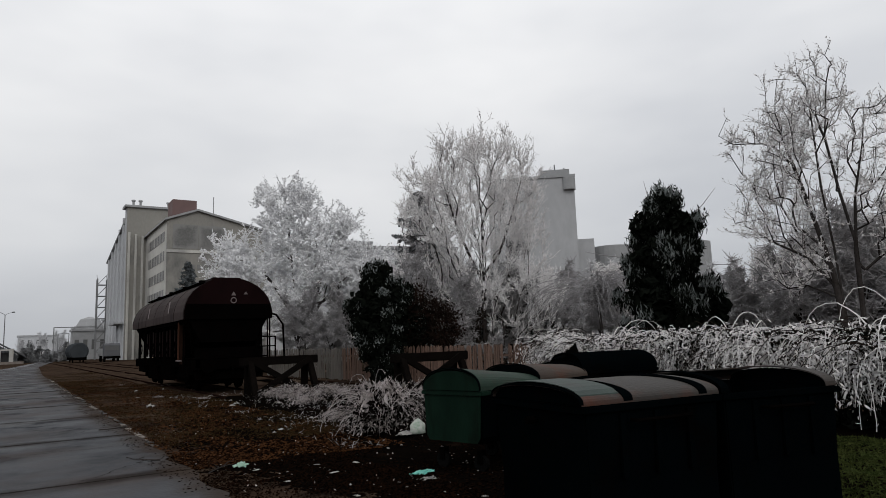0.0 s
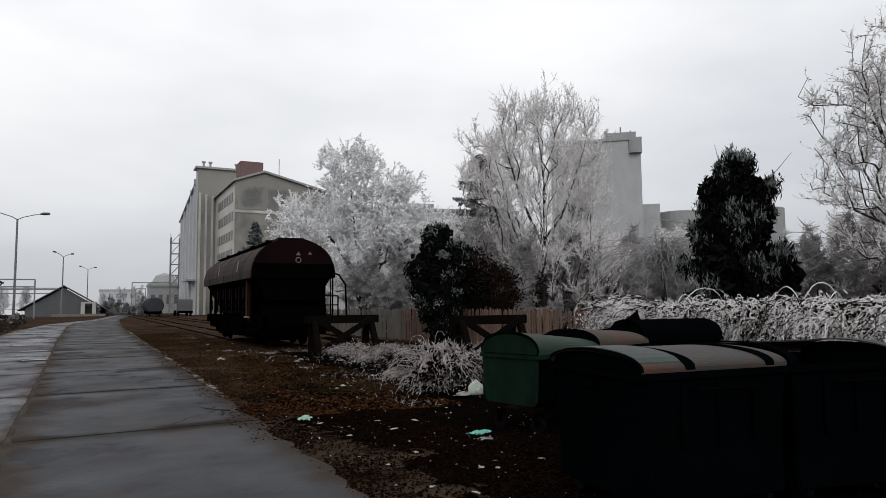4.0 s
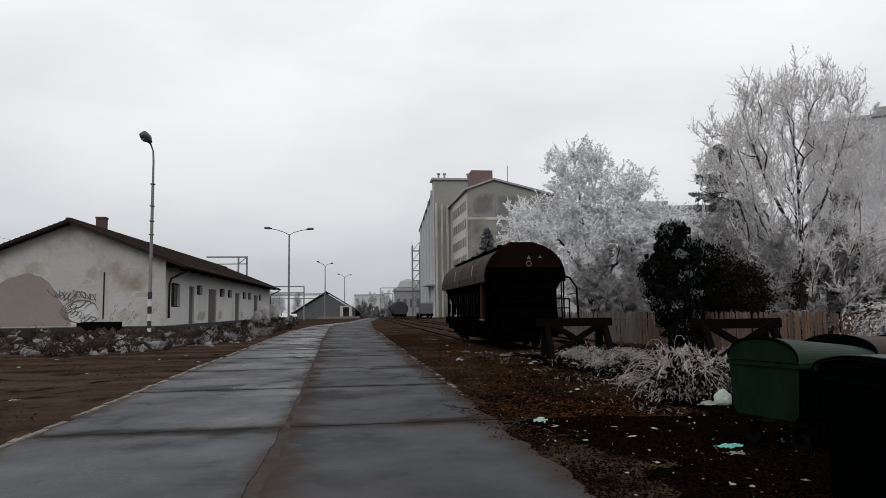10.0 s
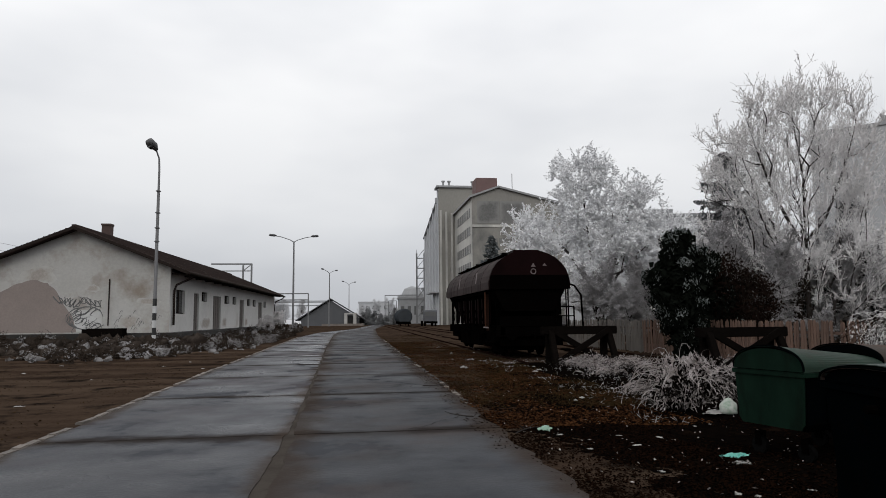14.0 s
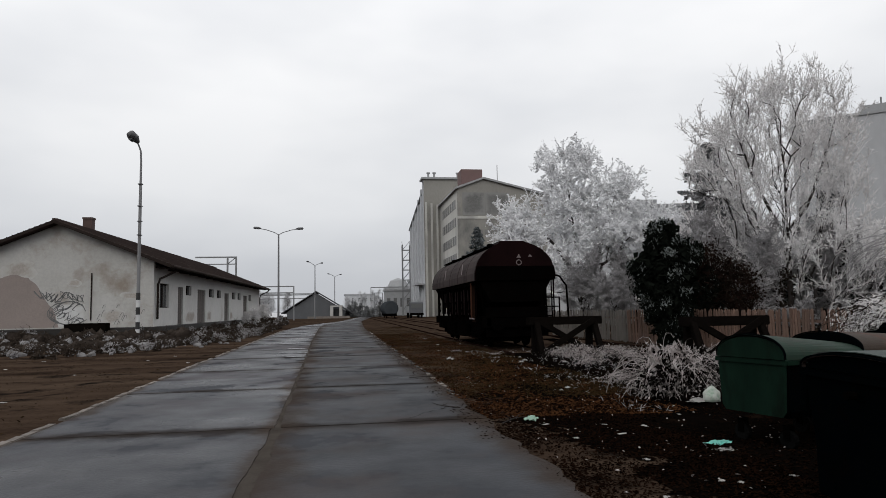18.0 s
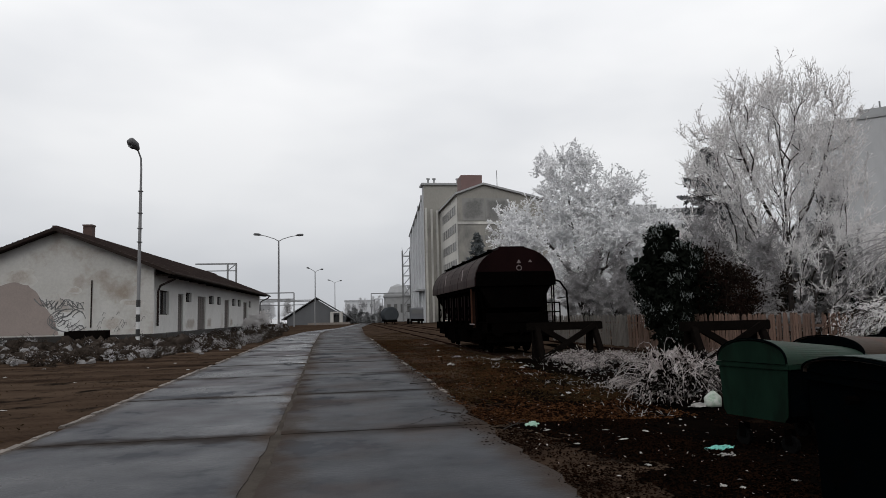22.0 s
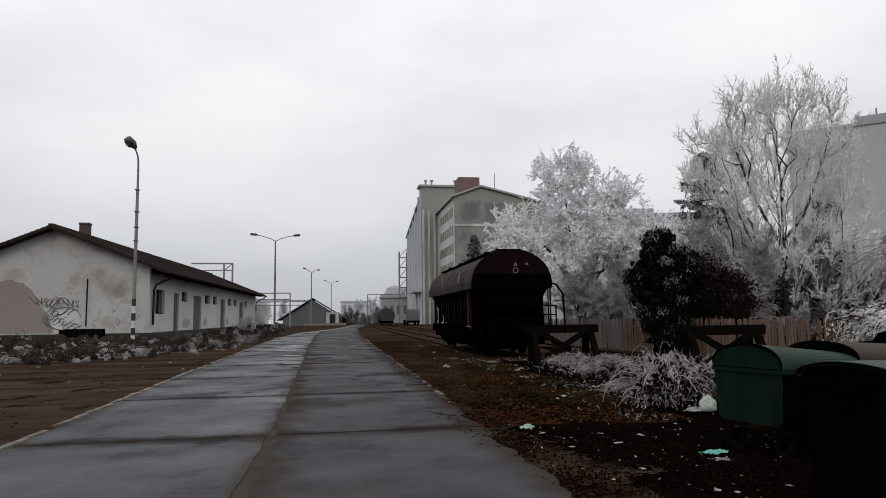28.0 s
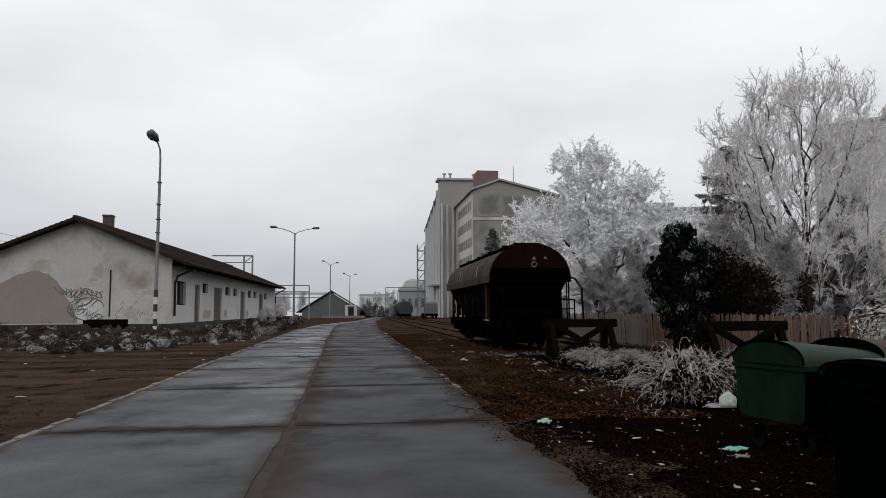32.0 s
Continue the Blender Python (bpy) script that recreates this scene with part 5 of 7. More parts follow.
def build_fence():
    f = thing("picket_fence", "old brown and grey wooden picket fence, partly leaning", "fence")
    rng = random.Random(8)
    brown = Geo().prism([(-0.042, 0.0), (0.042, 0.0), (0.042, 1.32), (0.0, 1.38), (-0.042, 1.32)], -0.011, 0.011).mesh("picket", M_PICKET)
    grey = brown.copy()
    grey.materials[0] = M_PICKET_GREY
    for (xa, ya), (xb, yb) in zip(FENCE, FENCE[1:3]):
        d = Vector((xb - xa, yb - ya, 0))
        n = int(d.length / 0.115)
        turn = math.degrees(math.atan2(d.y, d.x))
        for z in (0.35, 1.05):
            part("rail", Geo().beam((xa, ya, z), (xb, yb, z), 0.05, 0.08), M_PICKET, f)
        for k in range(n):
            if rng.random() < 0.04:
                continue
            p = part("picket", brown if (ya > 30 and k > 75 or ya < 30) else grey, None, f)
            q = Vector((xa, ya, 0)) + d * (k / n)
            p.matrix_basis = pose(q.x - 0.04, q.y, rng.uniform(-0.03, 0.05), rng.uniform(-2, 2), rng.uniform(-2, 2), turn)
        for k in range(0, n, 20):
            q = Vector((xa, ya, 0)) + d * (k / n)
            part("post", Geo().box(q.x + 0.04, q.x + 0.13, q.y - 0.045, q.y + 0.045, -0.1, 1.4), M_TIMBER, f)


build_fence()


# ---- road slabs, joints, kerb ----
def road_line(y, which):
    """Where the road's left edge, middle joint and right edge lie at y: it bends away beside the hut."""
    table = {"left": ((-6, 10, 20, 58, 76, 102, 190), (-4.12, -4.15, -4.4, -4.8, -4.1, 0.1, 7.0)),
             "joint": ((-6, 9, 17, 26, 37, 66, 80, 100, 190), (-0.82, -0.86, -1.02, -1.22, -1.5, -1.95, -1.7, 1.3, 8.0)),
             "right": ((-6, 40, 60, 100, 190), (2.12, 2.08, 2.2, 3.2, 10.0))}[which]
    return float(np.interp(y, *table))


def build_road():
    bed = [(road_line(y, "left") + 0.03, y) for y in range(-6, 191, 4)] + [(road_line(y, "right") - 0.35, y) for y in range(190, -7, -4)]
    road = tagged(new("road", Geo().prism(bed[::-1], -0.25, -0.003, "z").mesh("road", M_JOINT)), "wet grey concrete slab road with soil-filled joints", "road", kind="structure")
    rng = random.Random(11)
    ys = [-4.85 + 4.8 * k for k in range(41)]

    def ragged(x, y, key, far, big, small):
        return x + (big * noise.noise(Vector((key, y * 1.0, 6))) + small * noise.noise(Vector((key, y * 5.0, 8))) if y < far else 0.0)

    n = 26
    for y0, y1 in zip(ys, ys[1:]):
        rise = [y0 + 0.03 + (y1 - y0 - 0.06) * k / n for k in range(n + 1)]
        gap = 0.075 if y1 < 10 else 0.035
        for right in (False, True):
            if right:
                inner = [(ragged(road_line(y, "joint") + gap, y, 3, 45, 0.05, 0.03), y) for y in rise[::-1]]
                outer = [(ragged(road_line(y, "right") - 0.04, y, 0, 60, 0.13, 0.09), y) for y in rise]
            else:
                inner = [(road_line(y, "left"), y) for y in rise[::-1]]
                outer = [(ragged(road_line(y, "joint") - gap, y, 1, 45, 0.04, 0.025), y) for y in rise]
            part("slab", Geo().prism(outer + inner, -0.1, rng.uniform(0.003, 0.009), "z"), M_SLAB_DARK if right else M_SLAB, road)
    kerb = Geo().box(-0.06, 0.06, -0.16, 0.16, -0.1, 0.03).mesh("kerb_stone", M_KERB, bevel=0.012)
    for k in range(190):
        y = -5.2 + k * 0.345
        if noise.noise(Vector((2.0, y * 0.5, 3.0))) + rng.gauss(0, 0.12) < -0.3:
            continue
        s = part("kerb_stone", kerb, None, road)
        s.matrix_basis = pose(road_line(y, "left") - 0.07 + rng.gauss(0, 0.012), y, rng.uniform(-0.026, -0.004), rng.uniform(-2, 2), rng.uniform(-5, 5), rng.gauss(0, 2.5))
    worn = kerb.copy()
    worn.materials[0] = M_PLATFORM
    for k in range(90):
        y = 12.5 + k * 0.42
        s = part("kerb_stone", kerb if noise.noise(Vector((9.0, y * 0.6, 3.0))) > 0.0 else worn, None, road)
        s.matrix_basis = pose(road_line(y, "right") + 0.05 + rng.uniform(-0.03, 0.03), y, rng.uniform(-0.04, -0.015), 0, rng.uniform(-8, 8), rng.uniform(-3, 3))
    # open cracks in the slabs
    cracks = [((-0.5, 12.7), (1.9, 12.8)), ((-4.1, 13.9), (-2.2, 15.4)), ((1.1, 15.3), (2.0, 16.4)), ((-0.6, 22.3), (1.9, 21.9)), ((-4.2, 26.4), (-1.4, 26.7)), ((0.8, 9.7), (2.1, 11.0))]
    for (xa, ya), (xb, yb) in cracks:
        g, n = Geo(), 40
        side = Vector((-(yb - ya), xb - xa)).normalized()
        rows = []
        for i in range(n + 1):
            f = i / n
            off = 0.16 * noise.noise(Vector((f * 3.0 + xa, ya, 1))) + 0.05 * noise.noise(Vector((f * 14.0 + xa, ya, 2)))
            half = 0.003 + 0.011 * abs(noise.noise(Vector((f * 9.0, ya, 3))))
            c = Vector((xa + (xb - xa) * f, ya + (yb - ya) * f)) + side * off
            rows += [(*(c + side * half), 0.0125), (*(c - side * half), 0.0125)]
        g.v = rows
        g.f = [(2 * i, 2 * i + 1, 2 * i + 3, 2 * i + 2) for i in range(n)]
        part("crack", g, M_BLACK_SOIL, road, "soil-filled crack")


def puddle(x, y, w, d, seed):
    """A thin sheet of water in a hollow of the slabs."""
    o = []
    for k in range(40):
        a = 2 * math.pi * k / 40
        q = 1 + 0.5 * noise.noise(Vector((math.cos(a) * 1.4, math.sin(a) * 1.4, seed))) + 0.25 * noise.noise(Vector((math.cos(a) * 5, math.sin(a) * 5, seed)))
        o.append((x + w * q * math.cos(a), y + d * q * math.sin(a)))
    return tagged(new("puddle", Geo().prism(o, 0.0, 0.0125, "z").mesh("puddle", M_WATER)), "shallow puddle on the wet concrete slabs", "puddle", "puddles")


build_road()
for k, (x, y, w, d) in enumerate(((-1.55, 24.3, 0.42, 0.16), (-1.9, 29.4, 0.5, 0.2), (-2.6, 34.2, 0.7, 0.22), (-2.4, 40.2, 0.7, 0.3))):
    puddle(x, y, w, d, 20 + k)



# ---- trees and shrubs under hoar frost ----
def grow(rng, height, r0, limbs, reach, kids, up=(0.05, 0.12, 0.05, 0.0), first=0.18, lean=0.05, tip=0.012, stems=1, wob=0.16, rise=0.75, bark=0.026, limb=0.55):
    """Segments of a bare tree as (thick, thin). reach(f): limb length at the fraction f of the height; rise: how steeply limbs go up."""
    thin, trunks = [], []

    def branch(p, d, length, r, lvl, stout=True):
        n = (8, 6, 4, 3, 2)[lvl]
        step = length / n
        for i in range(n):
            w = wob * (0.35, 0.8, 1.1, 1.3, 1.3)[lvl]
            d = Vector((d.x + rng.gauss(0, w), d.y + rng.gauss(0, w), d.z + rng.gauss(0, w) * 0.7 + up[min(lvl, 3)]))
            d.normalize()
            q = p + d * step
            ra, rb = r * (1 - 0.78 * i / n), r * (1 - 0.78 * (i + 1) / n)
            (trunks[-1] if ra > bark and stout else thin).append((p.x, p.y, p.z, q.x, q.y, q.z, max(ra, tip), max(rb, tip * 0.8)))
            if lvl == 0:
                lo, hi = i / n, (i + 1) / n
                for k in range(limbs):
                    f = first + (1 - first) * (k + rng.random()) / limbs
                    if lo <= f < hi:
                        az = 2.4 * k + rng.uniform(-0.5, 0.5)
                        el = min(1.5, rise * rng.uniform(0.75, 1.2) * (0.25 + 1.0 * min(1.0, f * 1.5)) + (rng.uniform(0, 0.45) if f > 0.8 else 0))
                        c = Vector((math.cos(az) * math.cos(el), math.sin(az) * math.cos(el), math.sin(el)))
                        branch(p + (q - p) * ((f - lo) / (hi - lo)), c, reach(f) * rng.uniform(0.8, 1.15), max(ra * limb, 0.03), 1, stout and ra > bark)
            elif lvl < 4 and (i or lvl > 1):
                m = kids[lvl - 1] / n
                for _ in range(int(m) + (rng.random() < m % 1)):
                    side = Vector((rng.gauss(0, 1), rng.gauss(0, 1), rng.gauss(0, 0.8)))
                    side -= d * side.dot(d)
                    if side.length < 1e-3:
                        continue
                    c = (d * rng.uniform(0.5, 1.0) + side.normalized() * rng.uniform(0.6, 1.1)).normalized()
                    branch(p + (q - p) * rng.random(), c, length * rng.uniform(0.3, 0.5) * (1.15 - 0.5 * i / n), max(ra * 0.5, tip), lvl + 1, stout and ra > bark)
            p = q

    for s in range(stems):
        trunks.append([])
        d = Vector((rng.gauss(0, lean), rng.gauss(0, lean), 1)).normalized() if stems == 1 else Vector((0.13 * math.cos(2.1 * s), 0.13 * math.sin(2.1 * s), 1)).normalized()
        branch(Vector((0.25 * s, 0.1 * s, -0.1)), d, height * (1 - 0.08 * s), r0 * (1 - 0.15 * s), 0)
    return trunks, thin


def frosted_tree(name, label, at, seed, twig_mat, group="", tufts=0, tuft_len=0.3, leaves=0, leaf=(0.2, 0.1), **kw):
    rng = random.Random(seed)
    trunks, thin = grow(rng, **kw)
    t = thing(name, label, "tree", group, at=at)
    for thick in trunks:
        part("trunk", tubes("trunk", thick, M_BARK, 6), None, t, "dark bark trunk and limbs")
    if tufts:
        # hoar needles standing off the twigs
        r = np.random.default_rng(seed)
        s = np.array(thin)
        pick = r.integers(0, len(s), tufts)
        p = s[pick, :3] + (s[pick, 3:6] - s[pick, :3]) * r.random((tufts, 1))
        d = r.normal(size=(tufts, 3)) * [1, 1, 0.8]
        q = p + d / np.linalg.norm(d, axis=1, keepdims=True) * tuft_len * r.uniform(0.4, 1.2, (tufts, 1))
        thin = np.concatenate([s, np.concatenate([p, q, np.full((tufts, 1), kw.get("tip", 0.012)), np.full((tufts, 1), kw.get("tip", 0.012) * 0.6)], 1)])
    part("crown", tubes("crown", thin, twig_mat, 3), None, t, "frost-covered twigs")
    if leaves:
        # clots of rime along the twigs, thickest on some of the branches
        r = np.random.default_rng(seed + 1)
        s = np.array(thin)
        pick = r.choice(len(s), leaves, p=(lambda w: w / w.sum())(np.exp(1.6 * np.sin(np.arange(len(s)) / 140.0))))
        p = s[pick, :3] + (s[pick, 3:6] - s[pick, :3]) * r.random((leaves, 1))
        part("rime_foliage", flakes("rime_foliage", p, *leaf, twig_mat, r, 0.25), None, t, "clots of white rime")
    return t


def fill_points(r, blobs, n, clump=0.35, shell=0.75):
    """Points in clumps inside ellipsoids: blobs are x, z, half width, half height, half depth, share."""
    b = np.array(blobs, float)
    share = b[:, 5] / b[:, 5].sum()
    k = r.choice(len(b), n // 5 + 1, p=share)
    d = r.normal(size=(len(k), 3))
    d /= np.linalg.norm(d, axis=1, keepdims=True)
    d *= r.random((len(k), 1)) ** (1 / 3.0) * (1 - shell) + shell * r.random((len(k), 1)) ** 0.2
    c = np.stack([b[k, 0], np.zeros(len(k)), b[k, 1]], 1) + d * np.stack([b[k, 2], b[k, 4], b[k, 3]], 1)
    return c[r.integers(0, len(c), n)] + r.normal(0, clump, (n, 3))


def branch_out(r, trunks, targets, balance=0.35, tall=0.75, sink=0.6):
    """Joins every target to the nearest good place on the tree so far: nodes, and the index of each one's parent."""
    pos, par, path = [], [], []
    for line in trunks:
        first = True
        for a, b in zip(line, line[1:]):
            a, b = np.array(a, float), np.array(b, float)
            m = max(1, int(np.linalg.norm(b - a) / 0.4))
            for t in range(0 if first else 1, m + 1):
                p = a + (b - a) * t / m
                if first:
                    near = int(np.argmin([np.linalg.norm(q - p) for q in pos])) if pos and p[2] > 0.3 else -1
                    path.append(0.0 if near < 0 else path[near])
                    par.append(near)
                    first = False
                else:
                    par.append(len(pos) - 1)
                    path.append(path[-1] + 0.4)
                pos.append(p)
    stem = len(pos)
    left = np.array(targets, float)
    best, who = np.full(len(left), 1e9), np.zeros(len(left), int)

    def offer(i):
        d = left - pos[i]
        q = np.sqrt(d[:, 0] ** 2 + d[:, 1] ** 2 + (d[:, 2] * tall) ** 2) + sink * np.maximum(0, -d[:, 2])
        c = q * (1 + balance) + balance * path[i]
        better = c < best
        best[better], who[better] = c[better], i

    for i in range(stem):
        offer(i)
    alive = np.ones(len(left), bool)
    for _ in range(len(left)):
        j = int(np.argmin(np.where(alive, best, 1e9)))
        alive[j] = False
        a, b, i = pos[who[j]], left[j], int(who[j])
        ln = np.linalg.norm(b - a)
        m = max(1, int(ln / 0.45))
        bow = r.normal(0, 0.05 * ln, 3)
        for t in range(1, m + 1):
            f = t / m
            p = a + (b - a) * f + bow * np.sin(np.pi * f) + (r.normal(0, 0.03, 3) if t < m else 0)
            path.append(path[i] + np.linalg.norm(p - pos[i]))
            par.append(i)
            pos.append(p)
            i = len(pos) - 1
            offer(i)
    return np.array(pos), np.array(par), stem


def crowned_tree(name, label, at, seed, trunks, blobs, n, twig_mat, r0=0.2, tip=0.012, dark=0.03, twigs=9, twig=(0.25, 0.6), lift=0.3, spray=3, thick=0.011, leaves=30000, leaf=(0.12, 0.06), droop=0.2, balance=0.35, tall=0.75, sink=0.6, clump=0.35, bark=None):
    """A tree whose limbs run out to fill its crown. trunks: lines of points; blobs: the crown's swellings."""
    r = np.random.default_rng(seed)
    pos, par, stem = branch_out(r, trunks, fill_points(r, blobs, n, clump), balance, tall, sink)
    load = np.zeros(len(pos))
    has_child = np.zeros(len(pos), bool)
    has_child[par[par >= 0]] = True
    load[~has_child] = 1
    for i in range(len(pos) - 1, -1, -1):
        if par[i] >= 0:
            load[par[i]] += load[i]
    rad = np.minimum(r0, tip * np.maximum(load, 1) ** 0.46)
    e = np.nonzero(par >= 0)[0]
    segs = np.concatenate([pos[par[e]], pos[e], np.minimum(rad[par[e]], rad[e] * 1.25)[:, None], rad[e][:, None]], 1)
    stout = rad[e] > dark
    t = thing(name, label, "tree", at=at)
    part("trunk", tubes("trunk", segs[stout], bark or M_BARK, 6), None, t, "dark bark trunk and limbs")
    # twigs along all the thin wood, each with side sprays
    fine = np.nonzero((load < 9) & (par >= 0))[0]
    k = r.choice(fine, len(fine) * twigs // 2)
    p = pos[par[k]] + (pos[k] - pos[par[k]]) * r.random((len(k), 1))
    along_ = pos[k] - pos[par[k]]
    along_ /= np.linalg.norm(along_, axis=1, keepdims=True) + 1e-9
    d = along_ * 0.8 + r.normal(0, 0.55, (len(k), 3)) + [0, 0, lift]
    d /= np.linalg.norm(d, axis=1, keepdims=True)
    ln = r.uniform(*twig, (len(k), 1))
    q = p + d * ln * 0.5
    d2 = d + r.normal(0, 0.25, d.shape) + [0, 0, lift * 0.6]
    d2 /= np.linalg.norm(d2, axis=1, keepdims=True)
    w = q + d2 * ln * 0.5
    one = np.ones((len(k), 1))
    out = [np.concatenate([p, q, one * thick, one * thick * 0.85], 1), np.concatenate([q, w, one * thick * 0.85, one * thick * 0.6], 1)]
    for _ in range(spray):
        f = r.random((len(k), 1))
        b = np.where(f < 0.5, p + (q - p) * f * 2, q + (w - q) * (f * 2 - 1))
        dd = d + r.normal(0, 0.7, d.shape) + [0, 0, lift * 0.5]
        dd /= np.linalg.norm(dd, axis=1, keepdims=True)
        out.append(np.concatenate([b, b + dd * ln * r.uniform(0.25, 0.5, (len(k), 1)), one * thick * 0.7, one * thick * 0.5], 1))
    thin = np.concatenate(out + [segs[~stout]])
    part("crown", tubes("crown", thin, twig_mat, 3), None, t, "frost-covered twigs")
    if leaves:
        m = r.choice(len(thin), leaves, p=(lambda v: v / v.sum())(np.exp(0.8 * np.sin(np.arange(len(thin)) / 90.0))))
        part("rime_foliage", flakes("rime_foliage", thin[m, :3] + (thin[m, 3:6] - thin[m, :3]) * r.random((leaves, 1)), *leaf, twig_mat, r, droop), None, t, "clots of white rime")
    return t


# in each tree x runs across the view from the road, y away from it
crowned_tree("frosted_tree", "round deciduous tree thick with white hoar frost", pose(15.95, 42.0, 0, 0, 0, -20.8), 3,
             [[(0, 0, -0.1), (0.05, 0, 2.2), (-0.2, 0, 4.6), (-0.45, 0, 7.5), (-0.75, 0, 10.2), (-0.9, 0, 12.0)], [(-0.1, 0, 3.0), (-1.6, -0.3, 5.6), (-3.2, -0.5, 7.4)], [(-0.1, 0, 2.6), (1.2, 0.2, 5.0), (2.3, 0.3, 8.6), (2.7, 0.2, 9.6)]],
             [(-0.8, 10.4, 2.5, 2.5, 2.5, 0.2), (2.7, 9.7, 1.15, 1.3, 1.2, 0.06), (-4.1, 7.1, 1.7, 1.5, 1.8, 0.1), (-1.5, 6.0, 4.6, 3.3, 3.6, 0.33), (2.2, 6.8, 2.4, 2.3, 2.4, 0.13), (4.6, 5.4, 2.3, 2.8, 2.2, 0.1), (0.2, 3.1, 4.0, 1.7, 3.0, 0.06)],
             1500, M_FROST, r0=0.24, tip=0.013, dark=0.036, twigs=10, twig=(0.3, 0.75), lift=0.15, thick=0.017, leaves=85000, leaf=(0.16, 0.085), balance=0.25, clump=0.4)
crowned_tree("frosted_tree", "tall spreading tree with frosted upright branches behind the fence", pose(20.9, 28.1, 0, 0, 0, -36.6), 21,
             [[(0, 0, -0.1), (0.0, 0, 3.0), (0.05, 0, 5.4), (0.1, 0.1, 8.0), (-0.1, 0, 10.2), (-0.25, 0, 11.6)], [(0.0, 0, 4.6), (-0.6, -0.2, 5.9), (-1.2, -0.3, 7.4), (-1.8, -0.3, 9.6), (-2.2, -0.2, 11.4)], [(0.02, 0, 4.9), (0.9, 0.2, 6.0), (1.6, 0.3, 7.6), (2.2, 0.3, 9.6), (2.6, 0.3, 11.2)]],
             [(-0.05, 9.7, 3.3, 3.0, 2.8, 0.36), (-2.7, 9.2, 1.6, 2.1, 1.6, 0.12), (-0.4, 7.0, 4.1, 2.3, 3.2, 0.2), (1.2, 3.7, 3.0, 2.2, 2.4, 0.21), (-2.4, 4.9, 2.0, 1.9, 2.0, 0.08)],
             1250, M_FROST_TWIG, r0=0.2, tip=0.011, dark=0.016, twigs=9, twig=(0.3, 0.85), lift=0.45, thick=0.0115, leaves=36000, leaf=(0.12, 0.045), balance=0.4, tall=0.55, sink=0.9, clump=0.4)
crowned_tree("bare_tree", "dark-limbed bare tree with light frost on its twigs", pose(18.23, 8.68, 0, 0, 0, -63.8), 8,
             [[(0.0, 0, -0.1), (-0.22, 0, 2.94), (-0.51, 0, 4.37), (-0.83, 0.1, 5.81), (-1.08, 0.1, 6.84), (-1.4, 0.1, 7.77)], [(0.03, 0, -0.1), (-0.13, 0, 3.44), (-0.28, -0.1, 5.31), (-0.32, 0, 7.17), (-0.38, 0, 8.62)], [(0.32, 0.1, -0.1), (0.35, 0.1, 3.61), (0.47, 0.1, 4.96), (0.77, 0.1, 6.32), (0.95, 0.2, 7.52)], [(0.35, 0.1, 3.78), (0.13, 0.1, 5.14), (-0.06, 0.1, 6.67), (0.13, 0.1, 8.2)], [(-0.26, 0, 2.69), (-0.78, 0.05, 3.44), (-1.5, 0.1, 3.9), (-2.25, 0.1, 4.5)], [(-0.5, 0, 3.8), (-0.95, -0.2, 4.3), (-1.7, -0.3, 4.57), (-2.45, -0.3, 4.53)], [(-0.85, 0, 5.6), (-1.1, 0.1, 5.95), (-1.5, 0.15, 6.07), (-2.25, 0.2, 5.75)], [(-0.95, 0.1, 6.1), (-1.3, 0.2, 6.65), (-1.6, 0.2, 6.8), (-2.35, 0.2, 6.92)], [(-0.14, 0, 2.3), (-0.85, -0.2, 2.68), (-1.75, -0.3, 2.55)], [(-0.3, 0, 3.2), (-0.9, 0.4, 4.0), (-1.3, 0.5, 5.0), (-1.9, 0.6, 5.4)], [(0.5, 0.1, 3.0), (1.2, 0.2, 3.6), (2.0, 0.2, 4.0)]],
             [(-0.36, 7.75, 1.05, 1.15, 1.1, 0.24), (-1.3, 6.1, 0.95, 1.25, 1.0, 0.2), (-2.3, 6.92, 0.16, 0.1, 0.14, 0.012), (-1.5, 4.5, 1.0, 0.75, 1.0, 0.16), (-1.2, 3.2, 0.95, 0.7, 0.9, 0.1), (1.08, 6.1, 1.15, 1.55, 1.18, 0.22), (1.5, 4.2, 1.0, 1.1, 1.0, 0.1)],
             950, M_FROST_TWIG, r0=0.125, tip=0.0075, dark=0.007, twigs=8, twig=(0.14, 0.4), lift=0.25, thick=0.0058, leaves=17000, leaf=(0.07, 0.032), balance=0.4, tall=0.7, sink=0.5, clump=0.2)

# shrubs that fill the ground behind the fence
SHRUB = dict(height=3.6, r0=0.06, limbs=9, kids=(9, 6, 5), stems=3, reach=lambda f: 1.0 + 0.9 * (1 - f), first=0.06, tip=0.013)
s1 = frosted_tree("frosted_shrub", "grey-white frosted shrub behind the fence", pose(17.0, 33.5, 0), 31, M_FROST_WARM, "frosted shrubs", 5000, 0.3, **SHRUB)
s2 = frosted_tree("frosted_shrub", "brownish shrub with frosted tips behind the fence", pose(18.4, 32.0, 0), 32, M_FROST_GREY, "frosted shrubs", 4000, 0.3, **SHRUB)
for k, (x, y, s, a) in enumerate([(20.5, 37.0, 1.5, 120), (26.5, 30.0, 1.3, 200), (29.0, 23.0, 1.2, 80), (31.5, 18.0, 1.3, 150), (34.0, 31.0, 1.5, 20)]):
    copy_thing(s1, pose(x, y, 0, 0, 0, a) @ Matrix.Scale(s, 4)).scale = (s, s, s)
